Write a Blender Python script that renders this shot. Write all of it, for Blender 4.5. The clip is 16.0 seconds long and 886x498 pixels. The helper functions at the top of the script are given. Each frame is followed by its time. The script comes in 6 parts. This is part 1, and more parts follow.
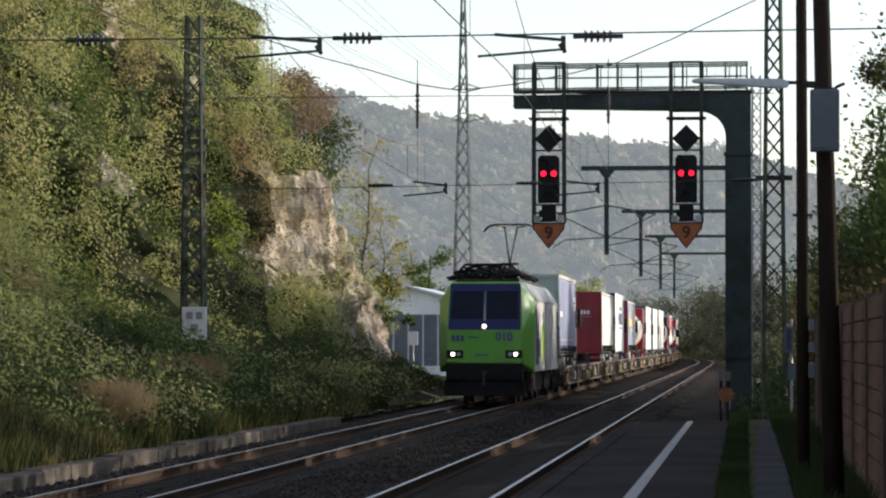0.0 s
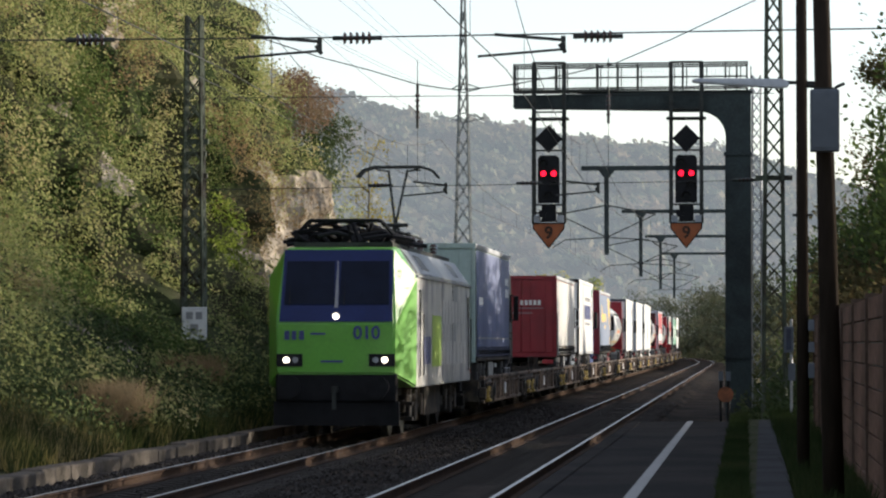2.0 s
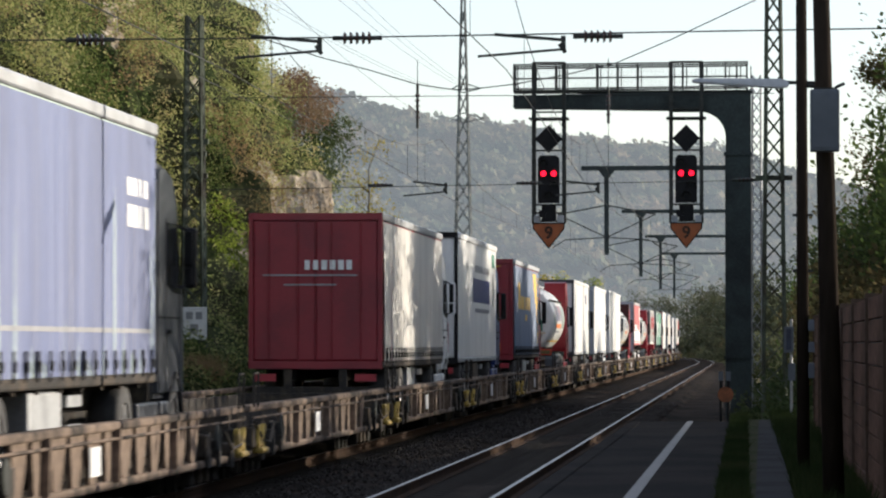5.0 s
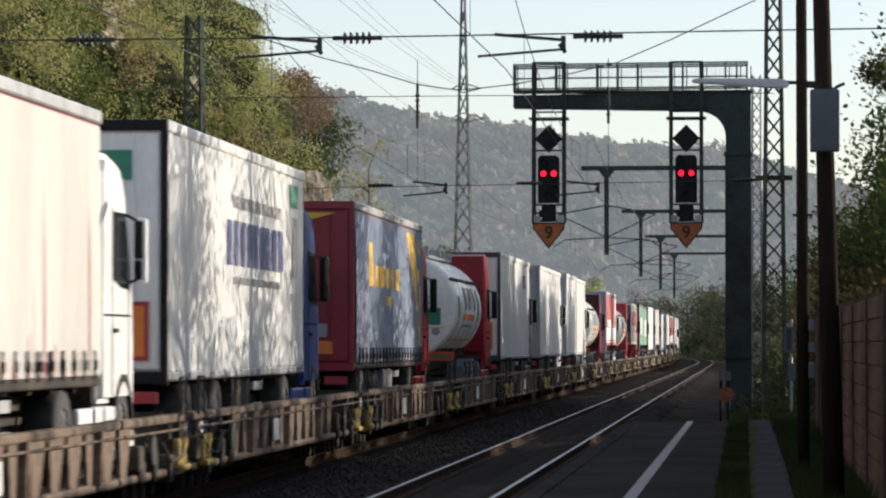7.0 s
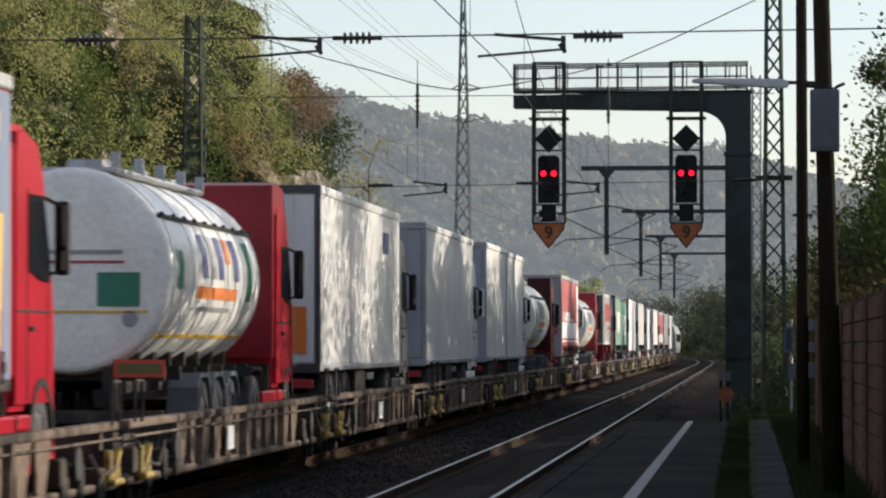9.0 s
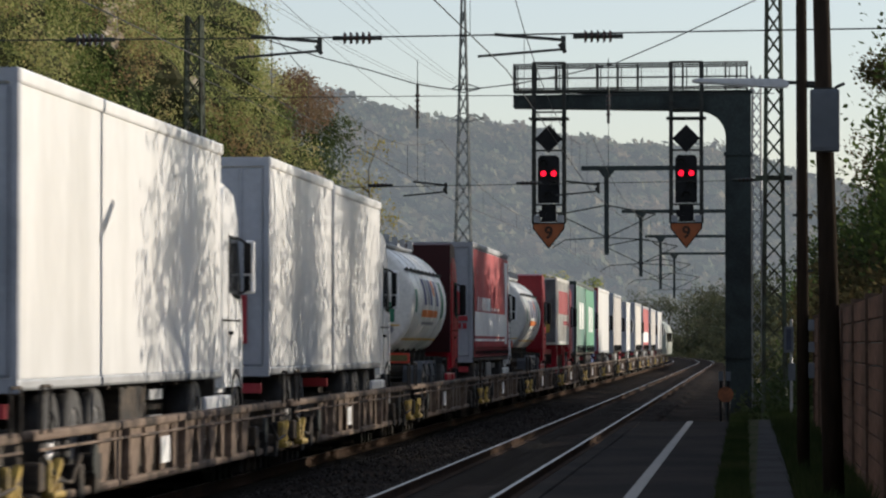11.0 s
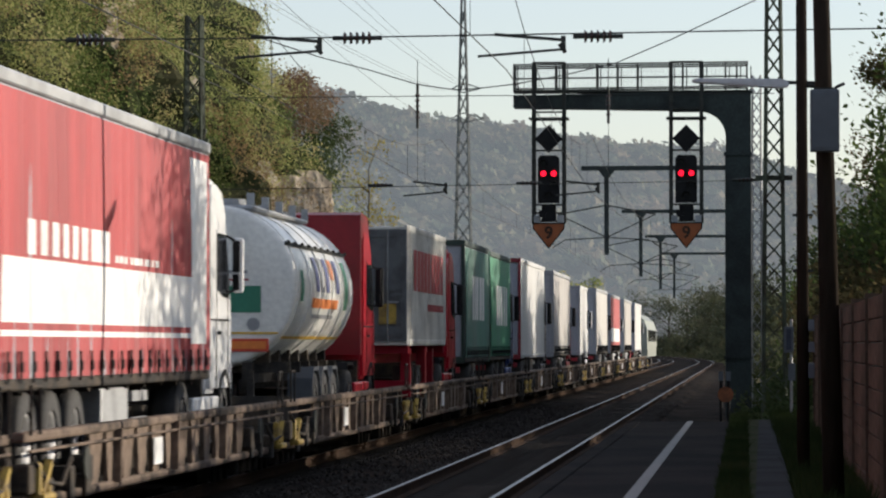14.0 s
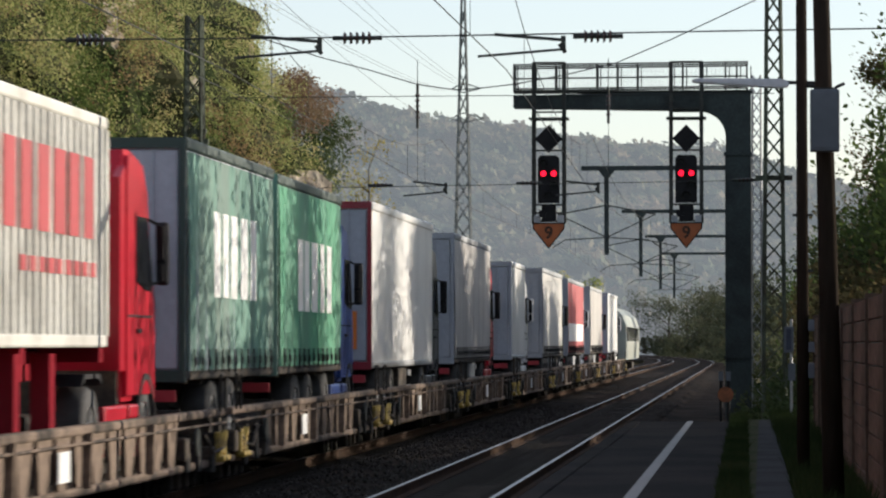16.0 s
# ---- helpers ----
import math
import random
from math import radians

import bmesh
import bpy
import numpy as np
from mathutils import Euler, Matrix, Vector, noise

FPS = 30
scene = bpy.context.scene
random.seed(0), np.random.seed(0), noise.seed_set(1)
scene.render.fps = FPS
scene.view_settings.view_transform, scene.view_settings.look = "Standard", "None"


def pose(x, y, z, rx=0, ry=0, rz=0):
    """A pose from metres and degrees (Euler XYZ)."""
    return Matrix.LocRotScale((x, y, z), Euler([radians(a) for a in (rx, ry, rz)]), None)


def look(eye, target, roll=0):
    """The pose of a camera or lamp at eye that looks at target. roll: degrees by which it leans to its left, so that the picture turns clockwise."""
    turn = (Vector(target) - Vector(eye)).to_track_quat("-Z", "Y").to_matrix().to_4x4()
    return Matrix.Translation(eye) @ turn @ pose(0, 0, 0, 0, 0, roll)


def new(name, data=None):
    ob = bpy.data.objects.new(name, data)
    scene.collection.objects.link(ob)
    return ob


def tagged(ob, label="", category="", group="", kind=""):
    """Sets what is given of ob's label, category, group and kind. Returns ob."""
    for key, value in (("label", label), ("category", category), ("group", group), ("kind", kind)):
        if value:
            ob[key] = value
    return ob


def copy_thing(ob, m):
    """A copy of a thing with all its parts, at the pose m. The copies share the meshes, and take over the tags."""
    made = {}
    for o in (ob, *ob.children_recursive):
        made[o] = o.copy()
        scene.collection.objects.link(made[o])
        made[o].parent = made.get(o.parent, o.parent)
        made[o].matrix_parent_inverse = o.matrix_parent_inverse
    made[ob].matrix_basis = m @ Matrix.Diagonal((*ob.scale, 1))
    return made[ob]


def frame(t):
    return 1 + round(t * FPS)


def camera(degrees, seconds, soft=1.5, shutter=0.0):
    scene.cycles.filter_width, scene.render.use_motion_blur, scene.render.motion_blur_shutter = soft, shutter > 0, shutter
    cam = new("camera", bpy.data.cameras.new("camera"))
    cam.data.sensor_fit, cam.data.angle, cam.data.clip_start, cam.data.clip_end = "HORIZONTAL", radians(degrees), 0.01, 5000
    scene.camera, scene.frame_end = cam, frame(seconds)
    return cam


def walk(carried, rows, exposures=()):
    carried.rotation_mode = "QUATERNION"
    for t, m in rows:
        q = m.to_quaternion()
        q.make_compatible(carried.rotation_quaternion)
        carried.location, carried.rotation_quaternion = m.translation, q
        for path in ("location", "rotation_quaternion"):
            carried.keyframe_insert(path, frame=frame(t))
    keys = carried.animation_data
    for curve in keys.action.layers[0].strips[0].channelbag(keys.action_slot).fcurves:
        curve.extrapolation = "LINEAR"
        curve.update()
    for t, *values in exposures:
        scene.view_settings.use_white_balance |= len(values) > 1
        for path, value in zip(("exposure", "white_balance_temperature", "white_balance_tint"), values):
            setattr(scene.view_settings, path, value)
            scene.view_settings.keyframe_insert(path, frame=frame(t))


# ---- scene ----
# y runs along the line away from the camera, x to the right, z = 0 is the top of the rails
cam = camera(13.755, 16.0, soft=2.2, shutter=0.35)
EYE = pose(0, 0, 1.9, 90 + 1.478, 0, 4.7125)
walk(cam, [(0, EYE), (16, EYE)], 
     [(t, 0.37 + e, 6450, 16) for t, e in ((0, 0.63), (4.2, 0.6), (6.3, 0.39), (9.2, 0.27), (11.3, 0.02), (12.5, 0.0), (14, 0.17), (16, 0.38))])

# low autumn sun from the right, slightly ahead
SUN_DIR = Vector((0.86, 0.5, 0.213)).normalized()
world = bpy.data.worlds.new("world")
scene.world = world
world.use_nodes = True
sky = world.node_tree.nodes.new("ShaderNodeTexSky")
sky.sky_type, sky.sun_disc = "NISHITA", False
sky.sun_elevation = math.asin(SUN_DIR.z)
sky.sun_rotation = math.atan2(SUN_DIR.x, SUN_DIR.y)
sky.air_density, sky.dust_density, sky.ozone_density = 1.0, 0.5, 2.0
back = world.node_tree.nodes["Background"]
back.inputs["Strength"].default_value = 0.15
# a thin even autumn haze pales the sky
haze = world.node_tree.nodes.new("ShaderNodeMix")
haze.data_type, haze.blend_type = "RGBA", "MIX"
haze.inputs[0].default_value = 0.48
haze.inputs[7].default_value = (2.85, 2.95, 3.12, 1)
world.node_tree.links.new(sky.outputs[0], haze.inputs[6])
world.node_tree.links.new(haze.outputs[2], back.inputs[0])
sun = new("sun", bpy.data.lights.new("sun", "SUN"))
sun.data.energy, sun.data.angle, sun.data.color = 3.6, radians(0.53), (1.0, 0.925, 0.75)
sun.matrix_basis = look(SUN_DIR * 100, (0, 0, 0))

XT, XR = -8.1, -3.88          # centre lines of the far and the near track
BEND, RADIUS = 350.0, 2500.0   # the line is straight up to BEND, then curves to the left


def shift(y):
    """How far the line has swung to the left at the distance y."""
    return max(0.0, y - BEND) ** 2 / (2 * RADIUS)


def on_line(x, y, z=0.0):
    slope = max(0.0, y - BEND) / RADIUS
    return pose(x - shift(y), y, z, 0, 0, math.degrees(math.atan(slope)))


# ---------------------------------------------------------------- materials
def surface(name, base, rough=0.7, metal=0.0, vary=0.25, scale=3.0, fine=40.0, bump=0.15, second=None, stretch=None, spec=0.5, coat=0.0, mix=(0.45, 0.62), depth=0.03, detail=3):
    """A material with variation at two scales: base and second mixed by coarse noise, value varied by fine noise, and a bump."""
    m = bpy.data.materials.new(name)
    m.use_nodes = True
    nt = m.node_tree
    n, link = nt.nodes, nt.links.new
    b = n["Principled BSDF"]
    b.inputs["Roughness"].default_value, b.inputs["Metallic"].default_value = rough, metal
    b.inputs["Specular IOR Level"].default_value = spec
    b.inputs["Coat Weight"].default_value = coat
    tc = n.new("ShaderNodeTexCoord")
    mp = n.new("ShaderNodeMapping")
    link(tc.outputs["Object"], mp.inputs[0])
    if stretch:
        mp.inputs["Scale"].default_value = stretch
    big, small = n.new("ShaderNodeTexNoise"), n.new("ShaderNodeTexNoise")
    for node, sc, det in ((big, scale, 5), (small, fine, detail)):
        node.inputs["Scale"].default_value, node.inputs["Detail"].default_value = sc, det
        link(mp.outputs[0], node.inputs["Vector"])
    ramp = n.new("ShaderNodeMapRange")
    ramp.inputs[1].default_value, ramp.inputs[2].default_value = mix
    link(big.outputs[0], ramp.inputs[0])
    col = n.new("ShaderNodeMix")
    col.data_type = "RGBA"
    second = second or tuple(c * (1 - vary) for c in base)
    col.inputs[6].default_value, col.inputs[7].default_value = (*base, 1), (*second, 1)
    link(ramp.outputs[0], col.inputs[0])
    val = n.new("ShaderNodeMapRange")
    val.inputs[1].default_value, val.inputs[2].default_value = 0.25, 0.75
    val.inputs[3].default_value, val.inputs[4].default_value = 1 - vary * 0.6, 1 + vary * 0.6
    link(small.outputs[0], val.inputs[0])
    hsv = n.new("ShaderNodeHueSaturation")
    link(col.outputs[2], hsv.inputs["Color"])
    link(val.outputs[0], hsv.inputs["Value"])
    link(hsv.outputs[0], b.inputs["Base Color"])
    if bump:
        bp = n.new("ShaderNodeBump")
        bp.inputs["Strength"].default_value, bp.inputs["Distance"].default_value = bump, depth
        link(small.outputs[0], bp.inputs["Height"])
        link(bp.outputs[0], b.inputs["Normal"])
    return m


def leafy(name, colours, through_light=0.35, patch=0.35, own=0.26):
    """Leaves: a colour of its own for each leaf from the list, some light passing through."""
    m = bpy.data.materials.new(name)
    m.use_nodes = True
    nt = m.node_tree
    n, link = nt.nodes, nt.links.new
    n.remove(n["Principled BSDF"])
    geo = n.new("ShaderNodeNewGeometry")
    tc = n.new("ShaderNodeTexCoord")
    nz = n.new("ShaderNodeTexNoise")
    nz.inputs["Scale"].default_value, nz.inputs["Detail"].default_value = patch, 3
    link(tc.outputs["Object"], nz.inputs["Vector"])
    add = n.new("ShaderNodeMath")
    add.operation = "MULTIPLY_ADD"
    add.inputs[1].default_value = own
    link(geo.outputs["Random Per Island"], add.inputs[0])
    wide = n.new("ShaderNodeMapRange")
    wide.inputs[1].default_value, wide.inputs[2].default_value = 0.3, 0.7
    wide.inputs[4].default_value = 1 - own
    link(nz.outputs[0], wide.inputs[0])
    link(wide.outputs[0], add.inputs[2])
    ramp = n.new("ShaderNodeValToRGB")
    e = ramp.color_ramp.elements
    for k, c in enumerate(colours):
        el = e[k] if k < 2 else e.new(1.0)
        el.position = k / (len(colours) - 1)
        el.color = (*c, 1)
    link(add.outputs[0], ramp.inputs[0])
    d, t, mx = n.new("ShaderNodeBsdfDiffuse"), n.new("ShaderNodeBsdfTranslucent"), n.new("ShaderNodeMixShader")
    mx.inputs[0].default_value = through_light
    link(ramp.outputs[0], d.inputs[0])
    link(ramp.outputs[0], t.inputs[0])
    link(d.outputs[0], mx.inputs[1])
    link(t.outputs[0], mx.inputs[2])
    link(mx.outputs[0], n["Material Output"].inputs[0])
    return m


def glow(name, colour, strength):
    m = bpy.data.materials.new(name)
    m.use_nodes = True
    b = m.node_tree.nodes["Principled BSDF"]
    b.inputs["Base Color"].default_value = (*colour, 1)
    b.inputs["Emission Color"].default_value, b.inputs["Emission Strength"].default_value = (*colour, 1), strength
    return m


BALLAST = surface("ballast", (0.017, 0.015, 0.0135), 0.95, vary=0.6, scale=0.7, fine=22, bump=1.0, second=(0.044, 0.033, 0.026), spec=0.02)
STONE_BIT = surface("ballast_stone", (0.06, 0.054, 0.05), 0.9, vary=0.5, scale=9, fine=30, bump=0.4, spec=0.02)
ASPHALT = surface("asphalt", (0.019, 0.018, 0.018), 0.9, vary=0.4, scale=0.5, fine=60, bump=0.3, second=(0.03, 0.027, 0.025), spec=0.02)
PAVING = surface("paving", (0.045, 0.046, 0.048), 0.9, vary=0.3, scale=0.8, fine=40, bump=0.3, spec=0.02)
LINE_PAINT = surface("line_paint", (0.27, 0.27, 0.26), 0.8, vary=0.3, scale=1.5, fine=30, bump=0.1, second=(0.25, 0.25, 0.24), spec=0.02)
CONCRETE = surface("concrete", (0.11, 0.095, 0.08), 0.92, vary=0.45, scale=1.1, fine=16, bump=0.6, second=(0.075, 0.066, 0.055), spec=0.02)
SLEEPER = surface("sleeper", (0.06, 0.054, 0.048), 0.9, vary=0.4, scale=2, fine=30, bump=0.4, spec=0.02)
RAIL_RUST = surface("rusty_rail_web", (0.065, 0.043, 0.031), 0.85, vary=0.4, scale=1.2, fine=25, bump=0.3, second=(0.05, 0.036, 0.029), spec=0.02)
RAIL_TOP = surface("polished_rail_head", (0.26, 0.25, 0.24), 0.42, 1.0, vary=0.12, scale=0.7, fine=20, bump=0.02)
SOIL = surface("soil", (0.05, 0.05, 0.028), 0.95, vary=0.5, scale=0.5, fine=12, bump=0.7, second=(0.03, 0.042, 0.016), spec=0.02)
MEADOW = surface("meadow", (0.19, 0.155, 0.075), 0.95, vary=0.4, scale=0.05, fine=1.5, bump=0.5, second=(0.12, 0.11, 0.05), spec=0.02)
ROCK = surface("limestone", (0.4, 0.345, 0.275), 0.95, vary=0.65, scale=1.5, fine=4.0, bump=1.0, depth=0.25, detail=9, second=(0.17, 0.135, 0.1), stretch=(1, 0.6, 0.28), spec=0.02, mix=(0.4, 0.66))
STEEL_GREEN = surface("green_grey_paint", (0.04, 0.052, 0.05), 0.7, 0.0, vary=0.35, scale=1.2, fine=15, bump=0.1, second=(0.028, 0.034, 0.033), spec=0.15)
STEEL_DARK = surface("dark_steel", (0.055, 0.058, 0.052), 0.65, 0.3, vary=0.4, scale=2, fine=20, bump=0.15, spec=0.15)
STEEL_MAST = surface("mast_paint", (0.085, 0.1, 0.072), 0.75, 0.0, vary=0.4, scale=1.5, fine=18, bump=0.15, second=(0.04, 0.037, 0.028), spec=0.15)
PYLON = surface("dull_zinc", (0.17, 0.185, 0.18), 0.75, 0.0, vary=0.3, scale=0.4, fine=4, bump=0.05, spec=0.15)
GALV = surface("galvanised_steel", (0.35, 0.36, 0.37), 0.5, 0.6, vary=0.25, scale=2, fine=20, bump=0.08)
WIRE = surface("weathered_wire", (0.03, 0.032, 0.03), 0.8, 0.0, vary=0.2, bump=0)
CERAMIC = surface("brown_glaze", (0.06, 0.035, 0.028), 0.25, 0, vary=0.2, bump=0.03)
BLACK = surface("matt_black", (0.014, 0.014, 0.015), 0.6, 0, vary=0.3, scale=3, fine=25, bump=0.08, spec=0.15)
RUBBER = surface("tyre_rubber", (0.045, 0.043, 0.041), 0.85, 0, vary=0.3, scale=4, fine=30, bump=0.2)
RIM = surface("wheel_rim", (0.45, 0.45, 0.45), 0.45, 0.6, vary=0.3, scale=5, fine=30, bump=0.05)
CHASSIS = surface("dirty_chassis", (0.04, 0.037, 0.034), 0.8, 0.2, vary=0.5, scale=3, fine=18, bump=0.25, second=(0.085, 0.068, 0.052), spec=0.15)
WAGON = surface("weathered_brown_wagon", (0.17, 0.124, 0.093), 0.85, 0.0, vary=0.6, scale=1.8, fine=8, bump=0.3, second=(0.036, 0.028, 0.022), spec=0.2)
YELLOW = surface("yellow_paint", (0.42, 0.28, 0.045), 0.6, 0, vary=0.4, scale=4, fine=20, bump=0.1, second=(0.2, 0.13, 0.035))
WOOD_POLE = surface("tarred_wood", (0.028, 0.021, 0.016), 0.85, 0, vary=0.45, scale=2, fine=14, bump=0.4, stretch=(1, 1, 0.15), spec=0.02)
WALL_POST = surface("noise_wall_posts", (0.08, 0.055, 0.042), 0.8, 0, vary=0.4, scale=2, fine=15, bump=0.2, spec=0.05)
WALL_WOOD = surface("noise_wall_planks", (0.13, 0.078, 0.056), 0.85, 0, vary=0.4, scale=1.5, fine=12, bump=0.35, stretch=(1, 0.3, 1), spec=0.02)
GLASS_DARK = surface("dark_window", (0.012, 0.014, 0.018), 0.16, 0, vary=0.1, bump=0, spec=0.08)
# blue of the reflected sky is put into the glass colour
LOCO_GLASS = surface("sky_tinged_window", (0.008, 0.012, 0.026), 0.2, 0, vary=0.2, scale=1.5, fine=5, bump=0, spec=0.1)
GREY_BOX = surface("grey_cabinet", (0.11, 0.122, 0.138), 0.6, 0, vary=0.15, scale=1.5, fine=12, bump=0.05, spec=0.15)
SIGN_WHITE = surface("white_sign", (0.75, 0.75, 0.74), 0.5, 0, vary=0.12, scale=3, fine=20, bump=0.03)
SIGN_BLUE = surface("dark_blue_sign", (0.03, 0.035, 0.06), 0.6, 0, vary=0.3, scale=4, fine=20, bump=0.03)
# darker orange for the marker disc: its shade is put into the colour
SHADED_ORANGE = surface("shaded_orange_disc", (0.24, 0.075, 0.025), 0.7, 0, vary=0.4, scale=5, fine=30, bump=0.03)
SIGN_ORANGE = surface("orange_sign", (0.42, 0.11, 0.025), 0.55, 0, vary=0.2, scale=3, fine=20, bump=0.03)
PLASTIC_GREY = surface("lamp_housing", (0.5, 0.52, 0.55), 0.45, 0, vary=0.15, scale=3, fine=20, bump=0.03)
BARK = surface("bark", (0.085, 0.065, 0.048), 0.9, 0, vary=0.5, scale=4, fine=20, bump=0.6, stretch=(1, 1, 0.25))
PLASTER = surface("white_plaster", (0.72, 0.72, 0.7), 0.85, 0, vary=0.12, scale=0.5, fine=6, bump=0.1)
ROOF_SHEET = surface("grey_roof_sheet", (0.5, 0.52, 0.54), 0.6, 0.1, vary=0.15, scale=0.5, fine=6, bump=0.1)
RED_LIGHT = glow("red_signal_light", (1.0, 0.008, 0.03), 1.6)
HEADLIGHT = glow("headlight", (1.0, 0.89, 0.7), 2.2)
LEAF_CLIFF = leafy("cliff_leaves", [(0.09, 0.125, 0.05), (0.18, 0.22, 0.08), (0.31, 0.33, 0.125), (0.42, 0.38, 0.18), (0.32, 0.24, 0.135)], 0.45, 0.5)
LEAF_GREEN = leafy("green_leaves", [(0.045, 0.075, 0.025), (0.075, 0.115, 0.035), (0.11, 0.15, 0.045), (0.16, 0.17, 0.055)], 0.3)
LEAF_AUTUMN = leafy("autumn_leaves", [(0.15, 0.15, 0.065), (0.22, 0.18, 0.085), (0.26, 0.17, 0.095), (0.37, 0.3, 0.15)], 0.4, 0.6)
LEAF_RUST = leafy("rust_leaves", [(0.15, 0.13, 0.075), (0.17, 0.125, 0.078), (0.2, 0.125, 0.082), (0.22, 0.18, 0.1)], 0.4)
LEAF_DARK = leafy("shade_leaves", [(0.03, 0.05, 0.022), (0.05, 0.075, 0.032), (0.075, 0.095, 0.042), (0.12, 0.115, 0.055)], 0.25)
# greyer leaves for the bend: distance haze is put into the colour
LEAF_HAZED = leafy("hazed_leaves", [(0.06, 0.07, 0.045), (0.09, 0.1, 0.06), (0.13, 0.125, 0.08)], 0.3)
LEAF_HEDGE = leafy("hedge_leaves", [(0.05, 0.06, 0.026), (0.08, 0.075, 0.036), (0.115, 0.09, 0.045), (0.17, 0.14, 0.06)], 0.25, 0.8)
LEAF_LIME = leafy("lime_leaves", [(0.14, 0.2, 0.03), (0.22, 0.28, 0.05), (0.3, 0.32, 0.08)], 0.45)
LEAF_GOLD = leafy("golden_leaves", [(0.14, 0.14, 0.035), (0.26, 0.22, 0.05), (0.34, 0.26, 0.07)])
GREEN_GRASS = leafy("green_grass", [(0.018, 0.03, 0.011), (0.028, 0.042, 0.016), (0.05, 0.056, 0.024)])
DRY_GRASS = leafy("dry_grass", [(0.22, 0.15, 0.08), (0.34, 0.24, 0.13), (0.45, 0.33, 0.2)])
GRASS = leafy("grass_blades", [(0.07, 0.09, 0.025), (0.13, 0.13, 0.04), (0.22, 0.18, 0.07), (0.3, 0.24, 0.12)])


# ---------------------------------------------------------------- mesh helpers
def box(bm, x0, x1, y0, y1, z0, z1, bevel=0.0):
    r = bmesh.ops.create_cube(bm, size=1.0, matrix=Matrix.LocRotScale(((x0 + x1) / 2, (y0 + y1) / 2, (z0 + z1) / 2), None, (abs(x1 - x0), abs(y1 - y0), abs(z1 - z0))))
    if bevel:
        edges = list({e for v in r["verts"] for e in v.link_edges})
        bmesh.ops.bevel(bm, geom=edges, offset=bevel, segments=2, affect="EDGES", profile=0.5)
    return bm


def bar(bm, a, b, w, h=None, sides=4):
    """A straight bar from a to b, w wide and h high (a rod with more than four sides)."""
    a, b = Vector(a), Vector(b)
    d = b - a
    q = d.to_track_quat("Z", "Y").to_matrix().to_4x4()
    m = Matrix.Translation((a + b) / 2) @ q
    if sides == 4:
        bmesh.ops.create_cube(bm, size=1.0, matrix=m @ Matrix.Diagonal((w, h or w, d.length, 1)))
    else:
        bmesh.ops.create_cone(bm, cap_ends=True, segments=sides, radius1=w / 2, radius2=(h or w) / 2, depth=d.length, matrix=m)
    return bm


def prism(bm, outline, axis, lo, hi):
    """A closed outline of (u, v) pushed along an axis: 'x': (y, z), 'y': (x, z), 'z': (x, y)."""
    def at(u, v, w):
        return {"x": (w, u, v), "y": (u, w, v), "z": (u, v, w)}[axis]
    a = [bm.verts.new(at(u, v, lo)) for u, v in outline]
    b = [bm.verts.new(at(u, v, hi)) for u, v in outline]
    n = len(outline)
    bm.faces.new(a[::-1]), bm.faces.new(b)
    for i in range(n):
        bm.faces.new((a[i], a[(i + 1) % n], b[(i + 1) % n], b[i]))
    bmesh.ops.recalc_face_normals(bm, faces=bm.faces)
    return bm


def mesh_of(name, bm, material, smooth=False):
    me = bpy.data.meshes.new(name)
    bm.to_mesh(me)
    bm.free()
    for mat in (material if isinstance(material, (list, tuple)) else (material,)):
        me.materials.append(mat)
    if smooth:
        me.polygons.foreach_set("use_smooth", [True] * len(me.polygons))
    return me


def part(name, bm, material, parent=None, label="", smooth=False, at=None):
    """Links a bmesh (or a ready mesh) as one mesh object under a thing or a part."""
    me = bm if isinstance(bm, bpy.types.Mesh) else mesh_of(name, bm, material, smooth)
    ob = new(name, me)
    if parent:
        ob.parent = parent
    if at:
        ob.matrix_basis = at
    return tagged(ob, label)


def thing(name, label, category, group="", at=None):
    ob = new(name)
    ob.empty_display_size = 0.2
    if at:
        ob.matrix_basis = at
    return tagged(ob, label, category, group)


def bulk(name, verts, faces, material):
    me = bpy.data.meshes.new(name)
    me.from_pydata(verts.tolist() if hasattr(verts, "tolist") else verts, [], faces.tolist() if hasattr(faces, "tolist") else faces)
    me.materials.append(material)
    return me


def leaf_mesh(name, centres, size, material, rng, long=1.0):
    """Small four-cornered leaves, bent across the middle, turned at random round the given centres."""
    n = len(centres)
    # leaves turn their faces up and to the light, more or less
    face = rng.normal(size=(n, 3)) * 0.42 + np.array((0.5, 0.1, 0.6))
    face /= np.linalg.norm(face, axis=1)[:, None]
    a = np.cross(face, rng.normal(size=(n, 3)))
    a /= np.linalg.norm(a, axis=1)[:, None] + 1e-9
    b = np.cross(face, a)
    b /= np.linalg.norm(b, axis=1)[:, None] + 1e-9
    s = (size * rng.uniform(0.55, 1.3, n))[:, None]
    a, b = a * s * 0.5 * long, b * s * 0.38
    v = np.stack([centres - a, centres + b * 0.9 - a * 0.15, centres + a, centres - b - a * 0.1], 1).reshape(-1, 3)
    f = np.arange(4 * n).reshape(-1, 4)
    return bulk(name, v, f, material)


def wiggle(p, scale, amount, seed=0):
    """Smooth three-octave noise at a point."""
    q = Vector(p) * scale + Vector((seed * 7.1, seed * 3.3, seed * 1.7))
    return amount * (noise.noise(q) + 0.5 * noise.noise(q * 2.1) + 0.25 * noise.noise(q * 4.3))


